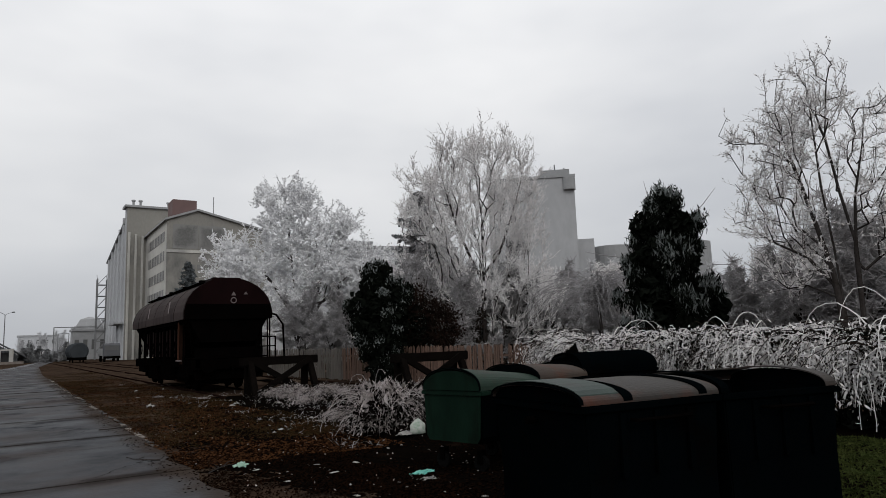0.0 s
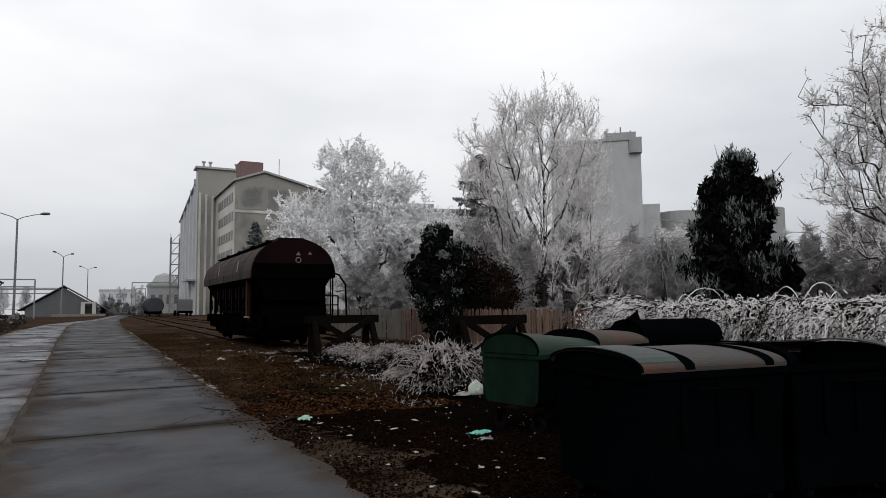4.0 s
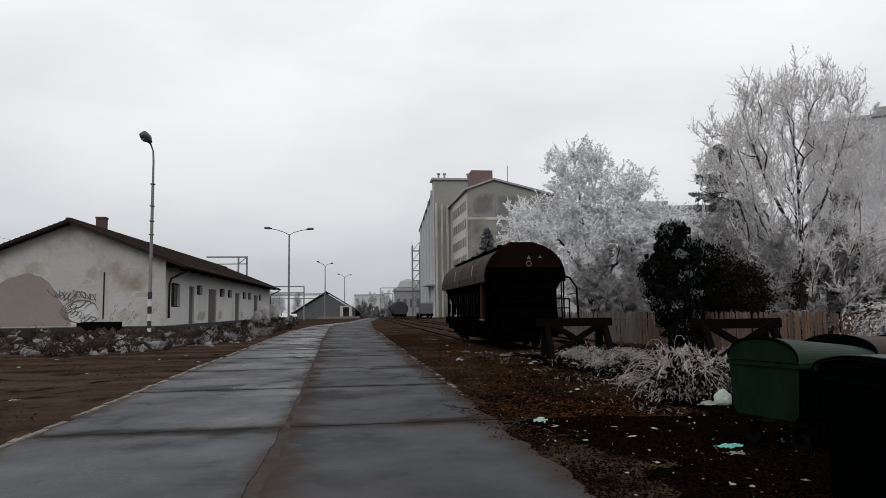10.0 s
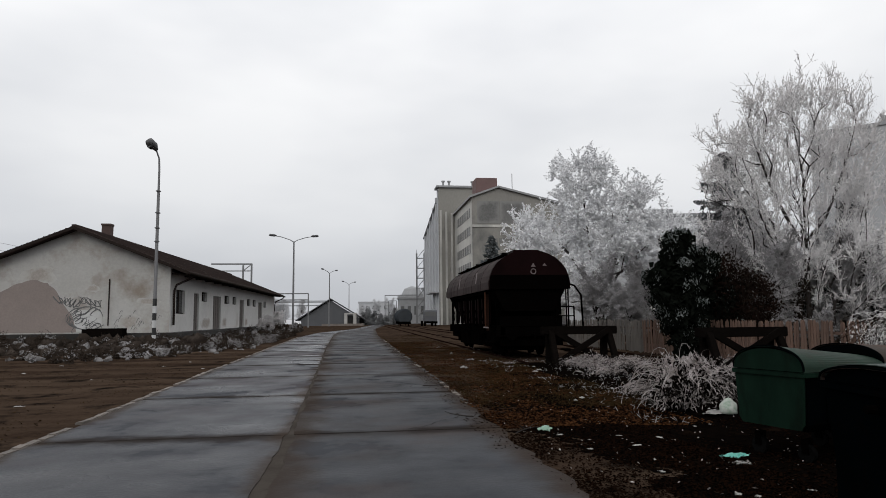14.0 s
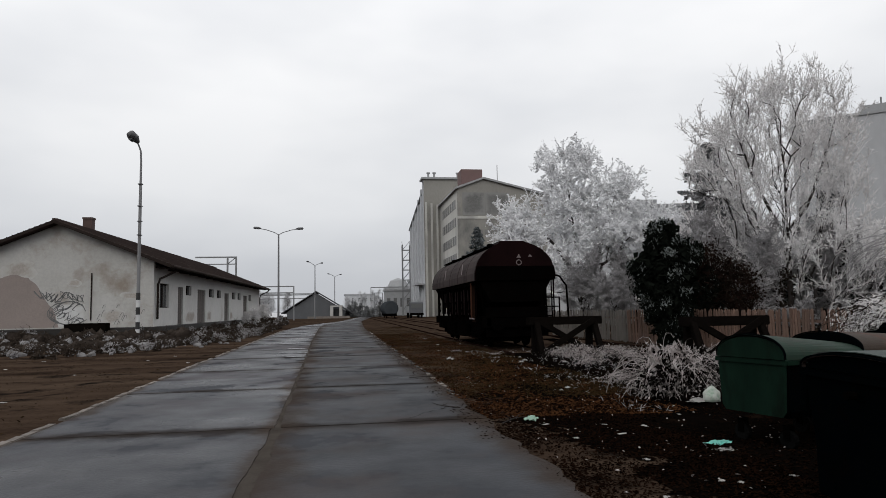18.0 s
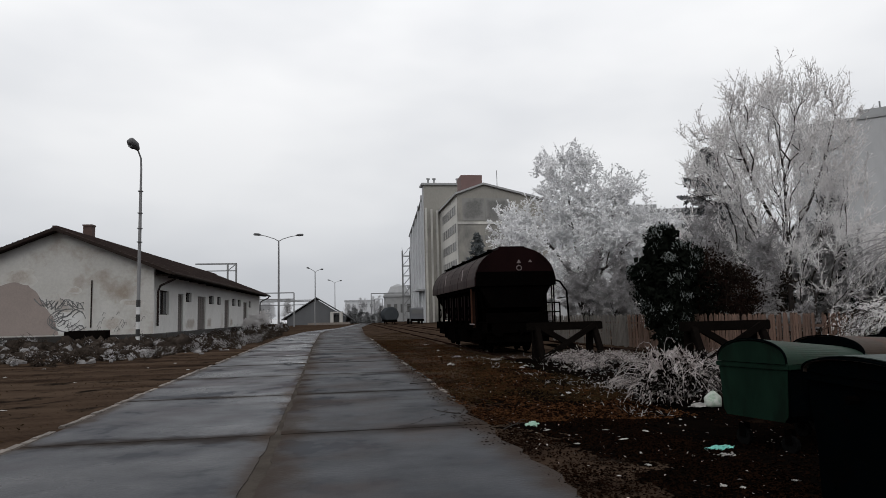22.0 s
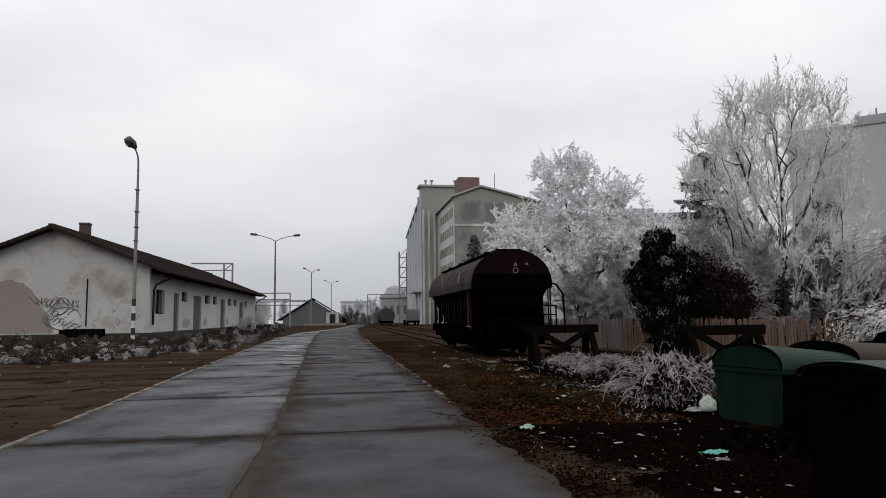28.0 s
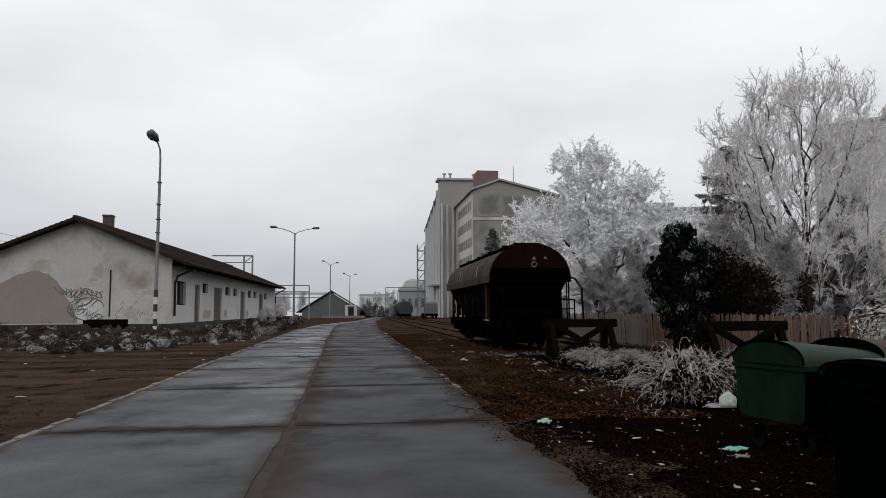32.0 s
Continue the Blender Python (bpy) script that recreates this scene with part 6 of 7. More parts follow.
for k, (x, y, s, a) in enumerate([(14.6, 38.0, 1.2, 40), (17.5, 39.0, 1.2, 250), (12.9, 43.0, 1.0, 300), (16.2, 36.5, 0.9, 90), (15.6, 27.8, 1.4, 15), (20.8, 10.9, 1.1, 15), (21.8, 9.2, 1.2, 75), (22.6, 7.4, 1.2, 210), (24.0, 10.4, 1.4, 140), (20.2, 6.4, 1.0, 260), (24.4, 13.4, 1.3, 310), (16.4, 24.4, 1.1, 330), (17.2, 29.0, 1.25, 30), (15.2, 25.5, 1.05, 75), (23.8, 28.4, 1.3, 140), (24.0, 22.5, 1.0, 10), (25.4, 27.0, 1.3, 35), (23.0, 31.5, 1.4, 190), (22.0, 33.0, 1.6, 60), (25.0, 16.0, 1.0, 220), (26.5, 11.5, 1.1, 310), (22.5, 12.5, 0.8, 100), (25.5, 6.5, 1.0, 160), (21.0, 5.0, 0.8, 20)]):
    copy_thing(s2, pose(x, y, 0, 0, 0, a)).scale = (s, s, s)
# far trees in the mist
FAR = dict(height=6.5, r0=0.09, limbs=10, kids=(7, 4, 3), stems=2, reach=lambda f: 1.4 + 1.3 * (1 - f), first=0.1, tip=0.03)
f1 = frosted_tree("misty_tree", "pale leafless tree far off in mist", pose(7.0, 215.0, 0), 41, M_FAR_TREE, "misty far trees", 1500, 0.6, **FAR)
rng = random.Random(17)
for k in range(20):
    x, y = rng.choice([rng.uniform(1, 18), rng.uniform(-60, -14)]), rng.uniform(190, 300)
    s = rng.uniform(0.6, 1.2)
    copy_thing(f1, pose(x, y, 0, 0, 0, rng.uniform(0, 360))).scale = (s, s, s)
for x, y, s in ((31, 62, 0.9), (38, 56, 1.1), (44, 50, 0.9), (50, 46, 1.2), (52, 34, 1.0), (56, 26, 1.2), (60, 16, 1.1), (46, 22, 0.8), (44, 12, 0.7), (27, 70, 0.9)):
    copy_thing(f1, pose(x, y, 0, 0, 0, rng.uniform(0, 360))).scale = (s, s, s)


def leafy_mass(name, label, at, seed, blobs, leaves, frost_share, leaf=(0.16, 0.05), droop=1.6, category="bush", brown=(), ledge=(), shoots=(), lump=(0.16, 0.36), density=1.0, stem=2.5):
    """An evergreen mass with an uneven outline: clumps of hanging leaves in ellipsoids, as in fill_points."""
    r = np.random.default_rng(seed)
    t = thing(name, label, category, at=at)
    part("trunk", tubes("trunk", [(0, 0, -0.1, 0.05, 0, stem, 0.16, 0.08)], M_BARK, 7), None, t)
    n = int(260 * density)
    c = fill_points(r, blobs, n, 0.05, 0.85)
    size = r.uniform(*lump, n)
    k = r.integers(0, n, leaves)
    d = r.normal(size=(leaves, 3))
    d /= np.linalg.norm(d, axis=1, keepdims=True)
    pts = c[k] + d * size[k, None] * r.uniform(0.5, 1.1, (leaves, 1)) * [1, 1, 1.5]
    pts[:, 2] = np.maximum(pts[:, 2], 0.04)
    frosty = r.random(leaves) < (r.random(n) ** 2.5 * 2.8 * frost_share)[k] * (0.3 + 1.2 * (d[:, 2] > 0.0))
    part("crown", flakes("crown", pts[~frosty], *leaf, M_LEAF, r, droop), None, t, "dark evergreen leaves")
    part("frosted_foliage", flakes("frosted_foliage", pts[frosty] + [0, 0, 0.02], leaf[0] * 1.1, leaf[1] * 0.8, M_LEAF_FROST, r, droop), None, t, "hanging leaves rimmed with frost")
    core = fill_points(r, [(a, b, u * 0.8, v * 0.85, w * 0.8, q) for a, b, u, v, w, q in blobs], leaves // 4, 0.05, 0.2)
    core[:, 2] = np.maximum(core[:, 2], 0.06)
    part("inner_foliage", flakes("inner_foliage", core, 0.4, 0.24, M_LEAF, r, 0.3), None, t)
    if brown:
        p = fill_points(r, brown, 900, 0.12, 0.4)
        q = p + r.normal(0, 0.3, p.shape) + [0, 0, 0.12]
        part("brown_shoot_mass", tubes("brown_shoot_mass", np.concatenate([p, q, np.full((900, 2), 0.008)], 1), M_SCRUB, 3), None, t)
        part("withered_foliage", flakes("withered_foliage", fill_points(r, brown, 4200, 0.1, 0.5), 0.13, 0.07, M_SCRUB_BROWN, r, 0.8), None, t, "red-brown withered leaves")
    if ledge:
        part("rime_foliage", flakes("rime_foliage", fill_points(r, ledge, 420, 0.04, 0.5), 0.09, 0.04, M_FROST_GREY, r, 0.6), None, t, "frosted clump")
    if shoots:
        part("bare_shoot_mass", tubes("bare_shoot_mass", [(x, 0.0, z, x + dx * 0.55, 0.0, z + dz * 0.45, 0.016, 0.013) for x, z, dx, dz in shoots] + [(x + dx * 0.55, 0.0, z + dz * 0.45, x + dx, 0.0, z + dz, 0.013, 0.007) for x, z, dx, dz in shoots], M_FROST_GREY, 4), None, t)
    return t


leafy_mass("evergreen_tree", "dark bushy evergreen with drooping leaves and flecks of frost", pose(18.95, 14.7, 0, 0, 0, -51.9), 5,
           [(-0.05, 5.85, 0.6, 0.45, 0.55, 0.08), (-0.5, 5.2, 0.75, 0.7, 0.7, 0.11), (0.4, 5.0, 0.75, 0.75, 0.7, 0.11), (-0.1, 4.1, 1.4, 0.95, 1.3, 0.2), (-0.2, 2.9, 1.6, 1.1, 1.5, 0.22), (0.1, 1.5, 2.0, 1.2, 1.8, 0.28), (1.1, 2.4, 0.8, 0.9, 0.8, 0.06)],
           36000, 0.62, (0.24, 0.05), 1.9, "tree", shoots=((-0.35, 5.7, -0.25, 1.2), (0.2, 6.0, 0.03, 0.7), (0.7, 5.4, 1.0, 1.0), (1.3, 3.3, 0.9, 0.3), (1.4, 2.6, 1.3, 0.7), (1.4, 2.3, 1.2, 0.55), (-1.2, 4.2, -1.6, 0.35), (1.4, 3.8, 0.6, -0.05)), stem=4.5, density=1.5)
leafy_mass("ivy_bush", "black-green ivy-grown stump with frost on its outer leaves", pose(11.6, 22.1, 0, 0, 0, -27.7), 6,
           [(-0.1, 4.2, 0.5, 0.36, 0.45, 0.1), (-0.15, 3.75, 0.62, 0.5, 0.6, 0.14), (-0.25, 3.1, 0.85, 0.7, 0.75, 0.2), (-0.2, 2.3, 0.9, 0.8, 0.75, 0.2), (0.0, 1.4, 0.75, 0.9, 0.65, 0.18), (0.05, 0.7, 0.68, 0.7, 0.6, 0.12), (-1.0, 2.9, 0.22, 0.3, 0.3, 0.03), (0.55, 3.3, 0.55, 0.75, 0.5, 0.12), (0.5, 2.3, 0.6, 0.9, 0.5, 0.1)],
           22000, 0.34, (0.13, 0.055), 1.5, ledge=((0.25, 1.62, 0.42, 0.12, 0.3, 1.0),), lump=(0.12, 0.28), density=1.4)
leafy_mass("withered_bush", "dark brown bush with withered leaves beside the ivy stump", pose(12.9, 22.9, 0, 0, 0, -29), 16,
           [(-0.2, 3.0, 0.7, 0.8, 0.7, 0.35), (0.3, 2.2, 0.95, 0.9, 0.8, 0.35), (0.2, 1.1, 1.1, 0.9, 0.8, 0.3)],
           11000, 0.06, (0.13, 0.06), 1.0, brown=((0.5, 2.6, 1.1, 1.3, 0.9, 0.6), (1.5, 2.0, 0.9, 1.1, 0.7, 0.4)), density=0.9, stem=1.6)


leafy_mass("evergreen_shrub", "dark evergreen shrub flecked with frost behind the tall tree", pose(24.7, 28.9, 0, 0, 0, -40.5), 26,
           [(0.0, 3.6, 0.9, 1.0, 0.9, 0.25), (-0.4, 2.4, 1.5, 1.2, 1.3, 0.4), (0.6, 1.3, 1.8, 1.2, 1.4, 0.35)], 9000, 0.5, (0.2, 0.06), 1.4, density=0.9, lump=(0.2, 0.42), stem=2.0)
leafy_mass("evergreen_shrub", "dark shrub with withered brown leaves behind the tall tree", pose(20.9, 30.9, 0, 0, 0, -34), 27,
           [(0.0, 3.0, 1.0, 1.0, 0.9, 0.4), (0.2, 1.7, 1.6, 1.2, 1.3, 0.6)], 7000, 0.55, (0.18, 0.06), 1.3, brown=((-0.6, 2.8, 1.3, 1.1, 1.0, 1.0),), density=0.8, lump=(0.2, 0.42), stem=2.0)


def fir(name, label, at, seed, height, radius, material, needles, frost=0):
    r = np.random.default_rng(seed)
    t = thing(name, label, "tree", "firs", at=at)
    part("trunk", tubes("trunk", [(0, 0, -0.1, 0, 0, height, 0.14, 0.03)], M_BARK, 6), None, t)
    pts = []
    for k in range(int(height * 17)):
        f = r.random() ** 0.8
        a, ln = r.uniform(0, 2 * np.pi), radius * (1 - f) ** 0.75 * r.uniform(0.6, 1.1) + 0.15
        for u in np.linspace(0.15, 1, needles):
            w = ln * u
            pts.append((w * np.cos(a) + r.normal(0, 0.07), w * np.sin(a) + r.normal(0, 0.07), f * height - 0.35 * w + 0.25 * w * u + r.normal(0, 0.06)))
    pts = np.array(pts)
    cut = r.random(len(pts)) < frost
    part("foliage", flakes("foliage", pts[~cut], 0.42, 0.16, material, r, 0.4), None, t)
    if frost:
        part("frosted_foliage", flakes("frosted_foliage", pts[cut], 0.36, 0.14, M_FROST_GREY, r, 0.3), None, t)
    return t


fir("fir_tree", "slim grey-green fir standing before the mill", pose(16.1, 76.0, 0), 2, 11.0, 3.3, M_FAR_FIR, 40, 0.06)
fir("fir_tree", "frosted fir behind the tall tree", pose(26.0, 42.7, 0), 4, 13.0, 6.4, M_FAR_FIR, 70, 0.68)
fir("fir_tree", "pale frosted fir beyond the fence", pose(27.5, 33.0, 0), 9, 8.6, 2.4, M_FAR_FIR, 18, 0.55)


# weeping tree: arching pale strands
def strands(rng, n, base, length, spread, rise, droop, seg=7, radius=0.012):
    """Arching shoots: base() gives a starting point; they rise, lean out and hang over."""
    out = []
    for _ in range(n):
        p, a = Vector(base()), rng.uniform(0, 2 * math.pi)
        d = Vector((math.cos(a) * spread, math.sin(a) * spread, rise * rng.uniform(0.5, 1.3))).normalized()
        ln = length * rng.uniform(0.45, 1.25)
        for i in range(seg):
            d = Vector((d.x + rng.gauss(0, 0.12), d.y + rng.gauss(0, 0.12), d.z - droop * (0.6 + 0.2 * i) + rng.gauss(0, 0.08))).normalized()
            q = p + d * (ln / seg)
            if q.z < 0.02:
                break
            ra = radius * (1.25 - 0.9 * i / seg)
            out.append((*p, *q, ra, ra * 0.85))
            p = q
    return out


def with_needles(segs, r, n, ln, rad):
    s = np.array(segs)
    k = r.integers(0, len(s), n)
    p = s[k, :3] + (s[k, 3:6] - s[k, :3]) * r.random((n, 1))
    d = r.normal(size=(n, 3))
    q = p + d / np.linalg.norm(d, axis=1, keepdims=True) * ln * r.uniform(0.3, 1.2, (n, 1))
    return np.concatenate([s, np.concatenate([p, q, np.full((n, 2), rad)], 1)])


rng, rnp = random.Random(23), np.random.default_rng(23)
weep = thing("weeping_tree", "small weeping tree with hanging frosted strands", "tree", at=pose(21.6, 20.6, 0))
part("trunk", tubes("trunk", [(0, 0, -0.1, 0.1, 0, 1.8, 0.09, 0.07), (0.1, 0, 1.8, 0, 0.1, 3.4, 0.07, 0.05)], M_BARK, 7), None, weep)
part("crown", tubes("crown", with_needles(strands(rng, 240, lambda: (rng.gauss(0, 0.2), rng.gauss(0, 0.2), rng.uniform(2.8, 3.8)), 4.2, 1.0, 0.7, 0.16, 9, 0.013), rnp, 4000, 0.14, 0.007), M_FROST_GREY, 3), None, weep)


# overgrown hedge hanging over the fence
def along(rng, a, b, spread=0.3):
    f = rng.random()
    return a[0] + (b[0] - a[0]) * f + rng.gauss(0, spread), a[1] + (b[1] - a[1]) * f + rng.gauss(0, spread)


HEDGE = [(12.85, 14.4), *FENCE[2:]]


def build_hedge():
    rng, r = random.Random(12), np.random.default_rng(12)
    for (a, b), n, top in zip(zip(HEDGE, HEDGE[1:]), (1050, 1500, 800), (1.5, 1.6, 1.75)):
        h = thing("overgrown_hedge", "tangled creeper hedge, its hanging shoots white with frost", "hedge", "creeper hedge")

        def base(a=a, b=b, top=top):
            x, y = along(rng, a, b, 0.25)
            top = top * (0.92 + 0.34 * noise.noise(Vector((x * 0.5, y * 0.9, 2.0))))
            z = top * rng.uniform(0.5, 1.0)
            while noise.noise(Vector((x * 1.1, y * 1.1, 4.0))) + rng.gauss(0, 0.12) < 0.5 - 0.75 * z / top:
                x, y = along(rng, a, b, 0.25)
                z = top * rng.uniform(0.5, 1.0)
            return x, y, z

        part("shoot_mass", tubes("shoot_mass", with_needles(strands(rng, n, base, 0.75, 1.0, 0.6, 0.42, 7, 0.0085), r, n * 8, 0.075, 0.0055), M_FROST_TWIG, 3), None, h, "frosted hanging shoots")
        q = np.array(strands(rng, n * 2, base, 0.8, 1.1, 0.7, 0.4, 6, 0.008))[:, 3:6]
        part("rime_foliage", flakes("rime_foliage", q + r.normal(0, 0.04, q.shape), 0.1, 0.032, M_FROST_WARM, r, 1.3), None, h, "hanging rimed leaves")
        hang = with_needles(strands(rng, n // 3, lambda: (lambda q: (q[0], q[1], q[2] * rng.uniform(0.95, 1.12)))(base()), 0.9, 0.6, 0.35, 0.7, 8, 0.0085), r, n * 3, 0.07, 0.0055)
        part("hanging_shoot_mass", tubes("hanging_shoot_mass", hang, M_FROST_TWIG, 3), None, h, "long frosted shoots hanging straight down")
        part("brown_shoot_mass", tubes("brown_shoot_mass", strands(rng, n, base, 1.0, 0.8, 0.5, 0.3, 6, 0.009), M_SCRUB, 3), None, h)
        m = n * 7
        f, z = r.random((m, 1)), r.random((m, 1)) * top * 0.95
        p = np.array(a)[None] * (1 - f) + np.array(b)[None] * f + r.normal(0, 0.17, (m, 2))
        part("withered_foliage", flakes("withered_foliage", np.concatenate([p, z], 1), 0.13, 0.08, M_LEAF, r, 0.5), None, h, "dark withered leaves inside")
        k = n // 10
        part("cane_mass", tubes("cane_mass", strands(rng, k // 3, base, 1.5, 1.0, 1.9, 0.36, 9, 0.01), M_FROST_WARM, 4), None, h)


build_hedge()


def frost_bush(label, at, seed, n, wide, high, material=M_FROST_WARM, group="frosted weeds", category="bush", dark=0.35, leafy=0, blade=(0.05, 0.019)):
    rng, r = random.Random(seed), np.random.default_rng(seed)
    b = thing("frosted_bush", label, category, group, at=at)

    def base():
        return rng.gauss(0, wide * 0.3), rng.gauss(0, wide * 0.22), rng.uniform(0.02, high * 0.45)

    part("stem_mass", tubes("stem_mass", with_needles(strands(rng, n, base, high * 1.3, 0.75, 1.5, 0.36, 7, 0.0075), r, n * 6, 0.05, 0.0045), material, 3), None, b, "frosted arching stems")

    q = np.array(strands(rng, n, base, high * 1.3, 0.75, 1.5, 0.36, 7, 0.0075))[:, 3:6]
    part("rime_foliage", flakes("rime_foliage", q + r.normal(0, 0.025, q.shape), 0.07, 0.03, material, r, 0.8), None, b, "rimed withered leaves")
    if leafy:
        k = np.array([(rng.gauss(0, wide * 0.42), rng.gauss(0, wide * 0.3), rng.uniform(0.1, high)) for _ in range(34)])
        pick = r.integers(0, len(k), leafy)
        p = k[pick] + r.normal(0, 0.075, (leafy, 3)) - [0, 0, 0.04]
        p[:, 2] = np.maximum(p[:, 2], 0.03)
        part("rime_leaf_foliage", flakes("rime_leaf_foliage", p, *blade, M_FROST_PINK, r, 1.7), None, b, "clumps of hanging frosted leaves")
        # Near-black leaves fill the gaps inside the bush.
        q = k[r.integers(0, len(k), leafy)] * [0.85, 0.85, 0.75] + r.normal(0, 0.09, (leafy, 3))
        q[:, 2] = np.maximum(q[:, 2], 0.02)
        part("inner_foliage", flakes("inner_foliage", q, 0.12, 0.07, M_SCRUB_BLACK, r, 0.6), None, b, "near-black leaves filling the gaps inside")
    tagged(part("dark_stem_mass", tubes("dark_stem_mass", strands(rng, int(n * dark) + 3, base, high * 1.2, 0.8, 1.1, 0.3, 6, 0.007), M_BARK, 3), None, b), kind="stuff")
    return b


frost_bush("arching bush with frosted drooping stems beside the bins", pose(5.85, 11.2, 0), 51, 110, 0.66, 0.84, M_FROST_PINK, dark=1.3, leafy=3000, blade=(0.12, 0.023))
frost_bush("low frosted bush in front of the bins, its leaves hanging", pose(5.38, 10.75, 0), 58, 26, 0.36, 0.42, M_FROST_PINK, dark=1.3, leafy=700, blade=(0.1, 0.021))
frost_bush("tall white mound of frosted creeper behind the fence", pose(14.3, 13.2, 0), 60, 260, 1.3, 1.45, M_FROST_WARM, dark=0.9, leafy=2200, blade=(0.12, 0.035), group="creeper hedge")
frost_bush("frosted arching bush near the buffer stop", pose(6.9, 12.4, 0), 52, 60, 1.0, 0.6, M_FROST_PINK, dark=1.4, leafy=1000, blade=(0.1, 0.021))
frost_bush("frosted weeds heaped behind the arching bush", pose(7.6, 14.2, 0), 59, 60, 1.1, 0.6, M_FROST_PINK, dark=1.4, leafy=1000, blade=(0.1, 0.021))
wa = frost_bush("tuft of frosted dead weeds on dark soil", pose(6.9, 20.2, 0), 53, 40, 0.8, 0.34, M_FROST_PINK, dark=1.2)
wb = frost_bush("brown weed tuft with frosted tips", pose(8.4, 20.0, 0), 54, 40, 0.9, 0.38, M_FROST_PINK, dark=1.6)
rng = random.Random(77)
for k in range(40):
    x, y = rng.uniform(5.2, 12.4), rng.uniform(11.5, 21.5)
    if x < 4.2 + 0.12 * y:
        x += 1.6
    if y < 15 and x < 9 and rng.random() < 0.65:
        continue
    s = rng.uniform(0.5, 1.25)
    copy_thing(rng.choice((wa, wb)), pose(x, y, 0, 0, 0, rng.uniform(0, 360))).scale = (s, s, s * rng.uniform(0.7, 1.2))
for k in range(8):
    x, y = rng.uniform(3.9, 6.2), rng.uniform(15, 36)
    s = rng.uniform(0.15, 0.35)
    copy_thing(rng.choice((wa, wb)), pose(x, y, 0, 0, 0, rng.uniform(0, 360))).scale = (s, s, s * 0.7)
# banks of scrub and rubble before the shed and along its platform
def scrub_bank(label, boxes, seed, lumps, leaves, frost=0.34, size=(0.26, 0.13), dead=M_SCRUB, rime=M_FROST_GREY):
    """Uneven clumps of dead scrub, their tops rimed. boxes: x0, x1, y0, y1, height."""
    r = np.random.default_rng(seed)
    b = thing("scrub_bank", label, "scrub", "scrub banks")
    c = []
    for x0, x1, y0, y1, h in boxes:
        for _ in range(lumps):
            x, y = r.uniform(x0, x1), r.uniform(y0, y1)
            hh = h * (0.3 + 0.9 * r.random() ** 2)
            rimed = r.uniform(0.7, 1.0) if r.random() < frost else 0.03
            c += [(x + r.normal(0, 0.16), y + r.normal(0, 0.16), z, r.uniform(0.14, 0.34), rimed) for z in np.arange(0.06, hh, 0.13)]
    c = np.array(c)
    k = r.integers(0, len(c), leaves)
    d = r.normal(size=(leaves, 3))
    d /= np.linalg.norm(d, axis=1, keepdims=True)
    p = c[k, :3] + d * c[k, 3:4] * r.uniform(0.5, 1.1, (leaves, 1))
    p[:, 2] = np.maximum(p[:, 2], 0.03)
    white = r.random(leaves) < c[k, 4] * (0.55 + 0.6 * (d[:, 2] > -0.2))
    part("dead_foliage", flakes("dead_foliage", p[~white], *size, dead, r, 0.0), None, b, "brown-black dead scrub")
    part("rime_foliage", flakes("rime_foliage", p[white], size[0] * 0.9, size[1] * 0.9, rime, r, 0.0), None, b, "rimed clumps")
    s = np.concatenate([p[::30], p[::30] + r.normal(0, 0.2, p[::30].shape) + [0, 0, 0.08], np.full((len(p[::30]), 2), 0.009)], 1)
    part("stalk_mass", tubes("stalk_mass", s, dead, 3), None, b)
    return b


def rubble(label, boxes, seed, n, size, material, name="rubble"):
    """Uneven clods and broken lumps half sunk in the ground, as one mass. boxes: x0, x1, y0, y1, height of the heap."""
    r = np.random.default_rng(seed)
    unit, tri = [], []
    for k in range(3):
        el = (-0.6, 0.25, 0.95)[k]
        for i in range(6):
            a = 2 * np.pi * (i + 0.5 * k) / 6
            unit.append((np.cos(a) * np.cos(el), np.sin(a) * np.cos(el), np.sin(el)))
    unit.append((0, 0, 1.15))
    for k in range(2):
        for i in range(6):
            a, b, c, d = k * 6 + i, k * 6 + (i + 1) % 6, k * 6 + 6 + i, k * 6 + 6 + (i + 1) % 6
            tri += [(a, b, c), (b, d, c)]
    tri += [(12 + i, 12 + (i + 1) % 6, 18) for i in range(6)]
    unit, tri = np.array(unit), np.array(tri)
    box = np.array(boxes)[r.integers(0, len(boxes), n)]
    x, y = r.uniform(box[:, 0], box[:, 1]), r.uniform(box[:, 2], box[:, 3])
    bulge = np.array([0.5 + 0.5 * noise.noise(Vector((a * 0.55, b * 0.55, seed))) for a, b in zip(x, y)])
    sz = r.uniform(*size, n) * (0.5 + bulge)
    z = box[:, 4] * bulge * r.random(n)
    v = unit[None] * (1 + r.normal(0, 0.2, (n, len(unit), 1))) * sz[:, None, None] * r.uniform(0.6, 1.3, (n, 1, 3)) * [1, 1, 0.75]
    v += np.stack([x, y, z], 1)[:, None]
    f = (np.arange(n)[:, None, None] * len(unit) + tri[None]).reshape(-1, 3)
    return tagged(new(name, raw_mesh(name, v.reshape(-1, 3), f, material)), label, "rubble", kind="stuff")


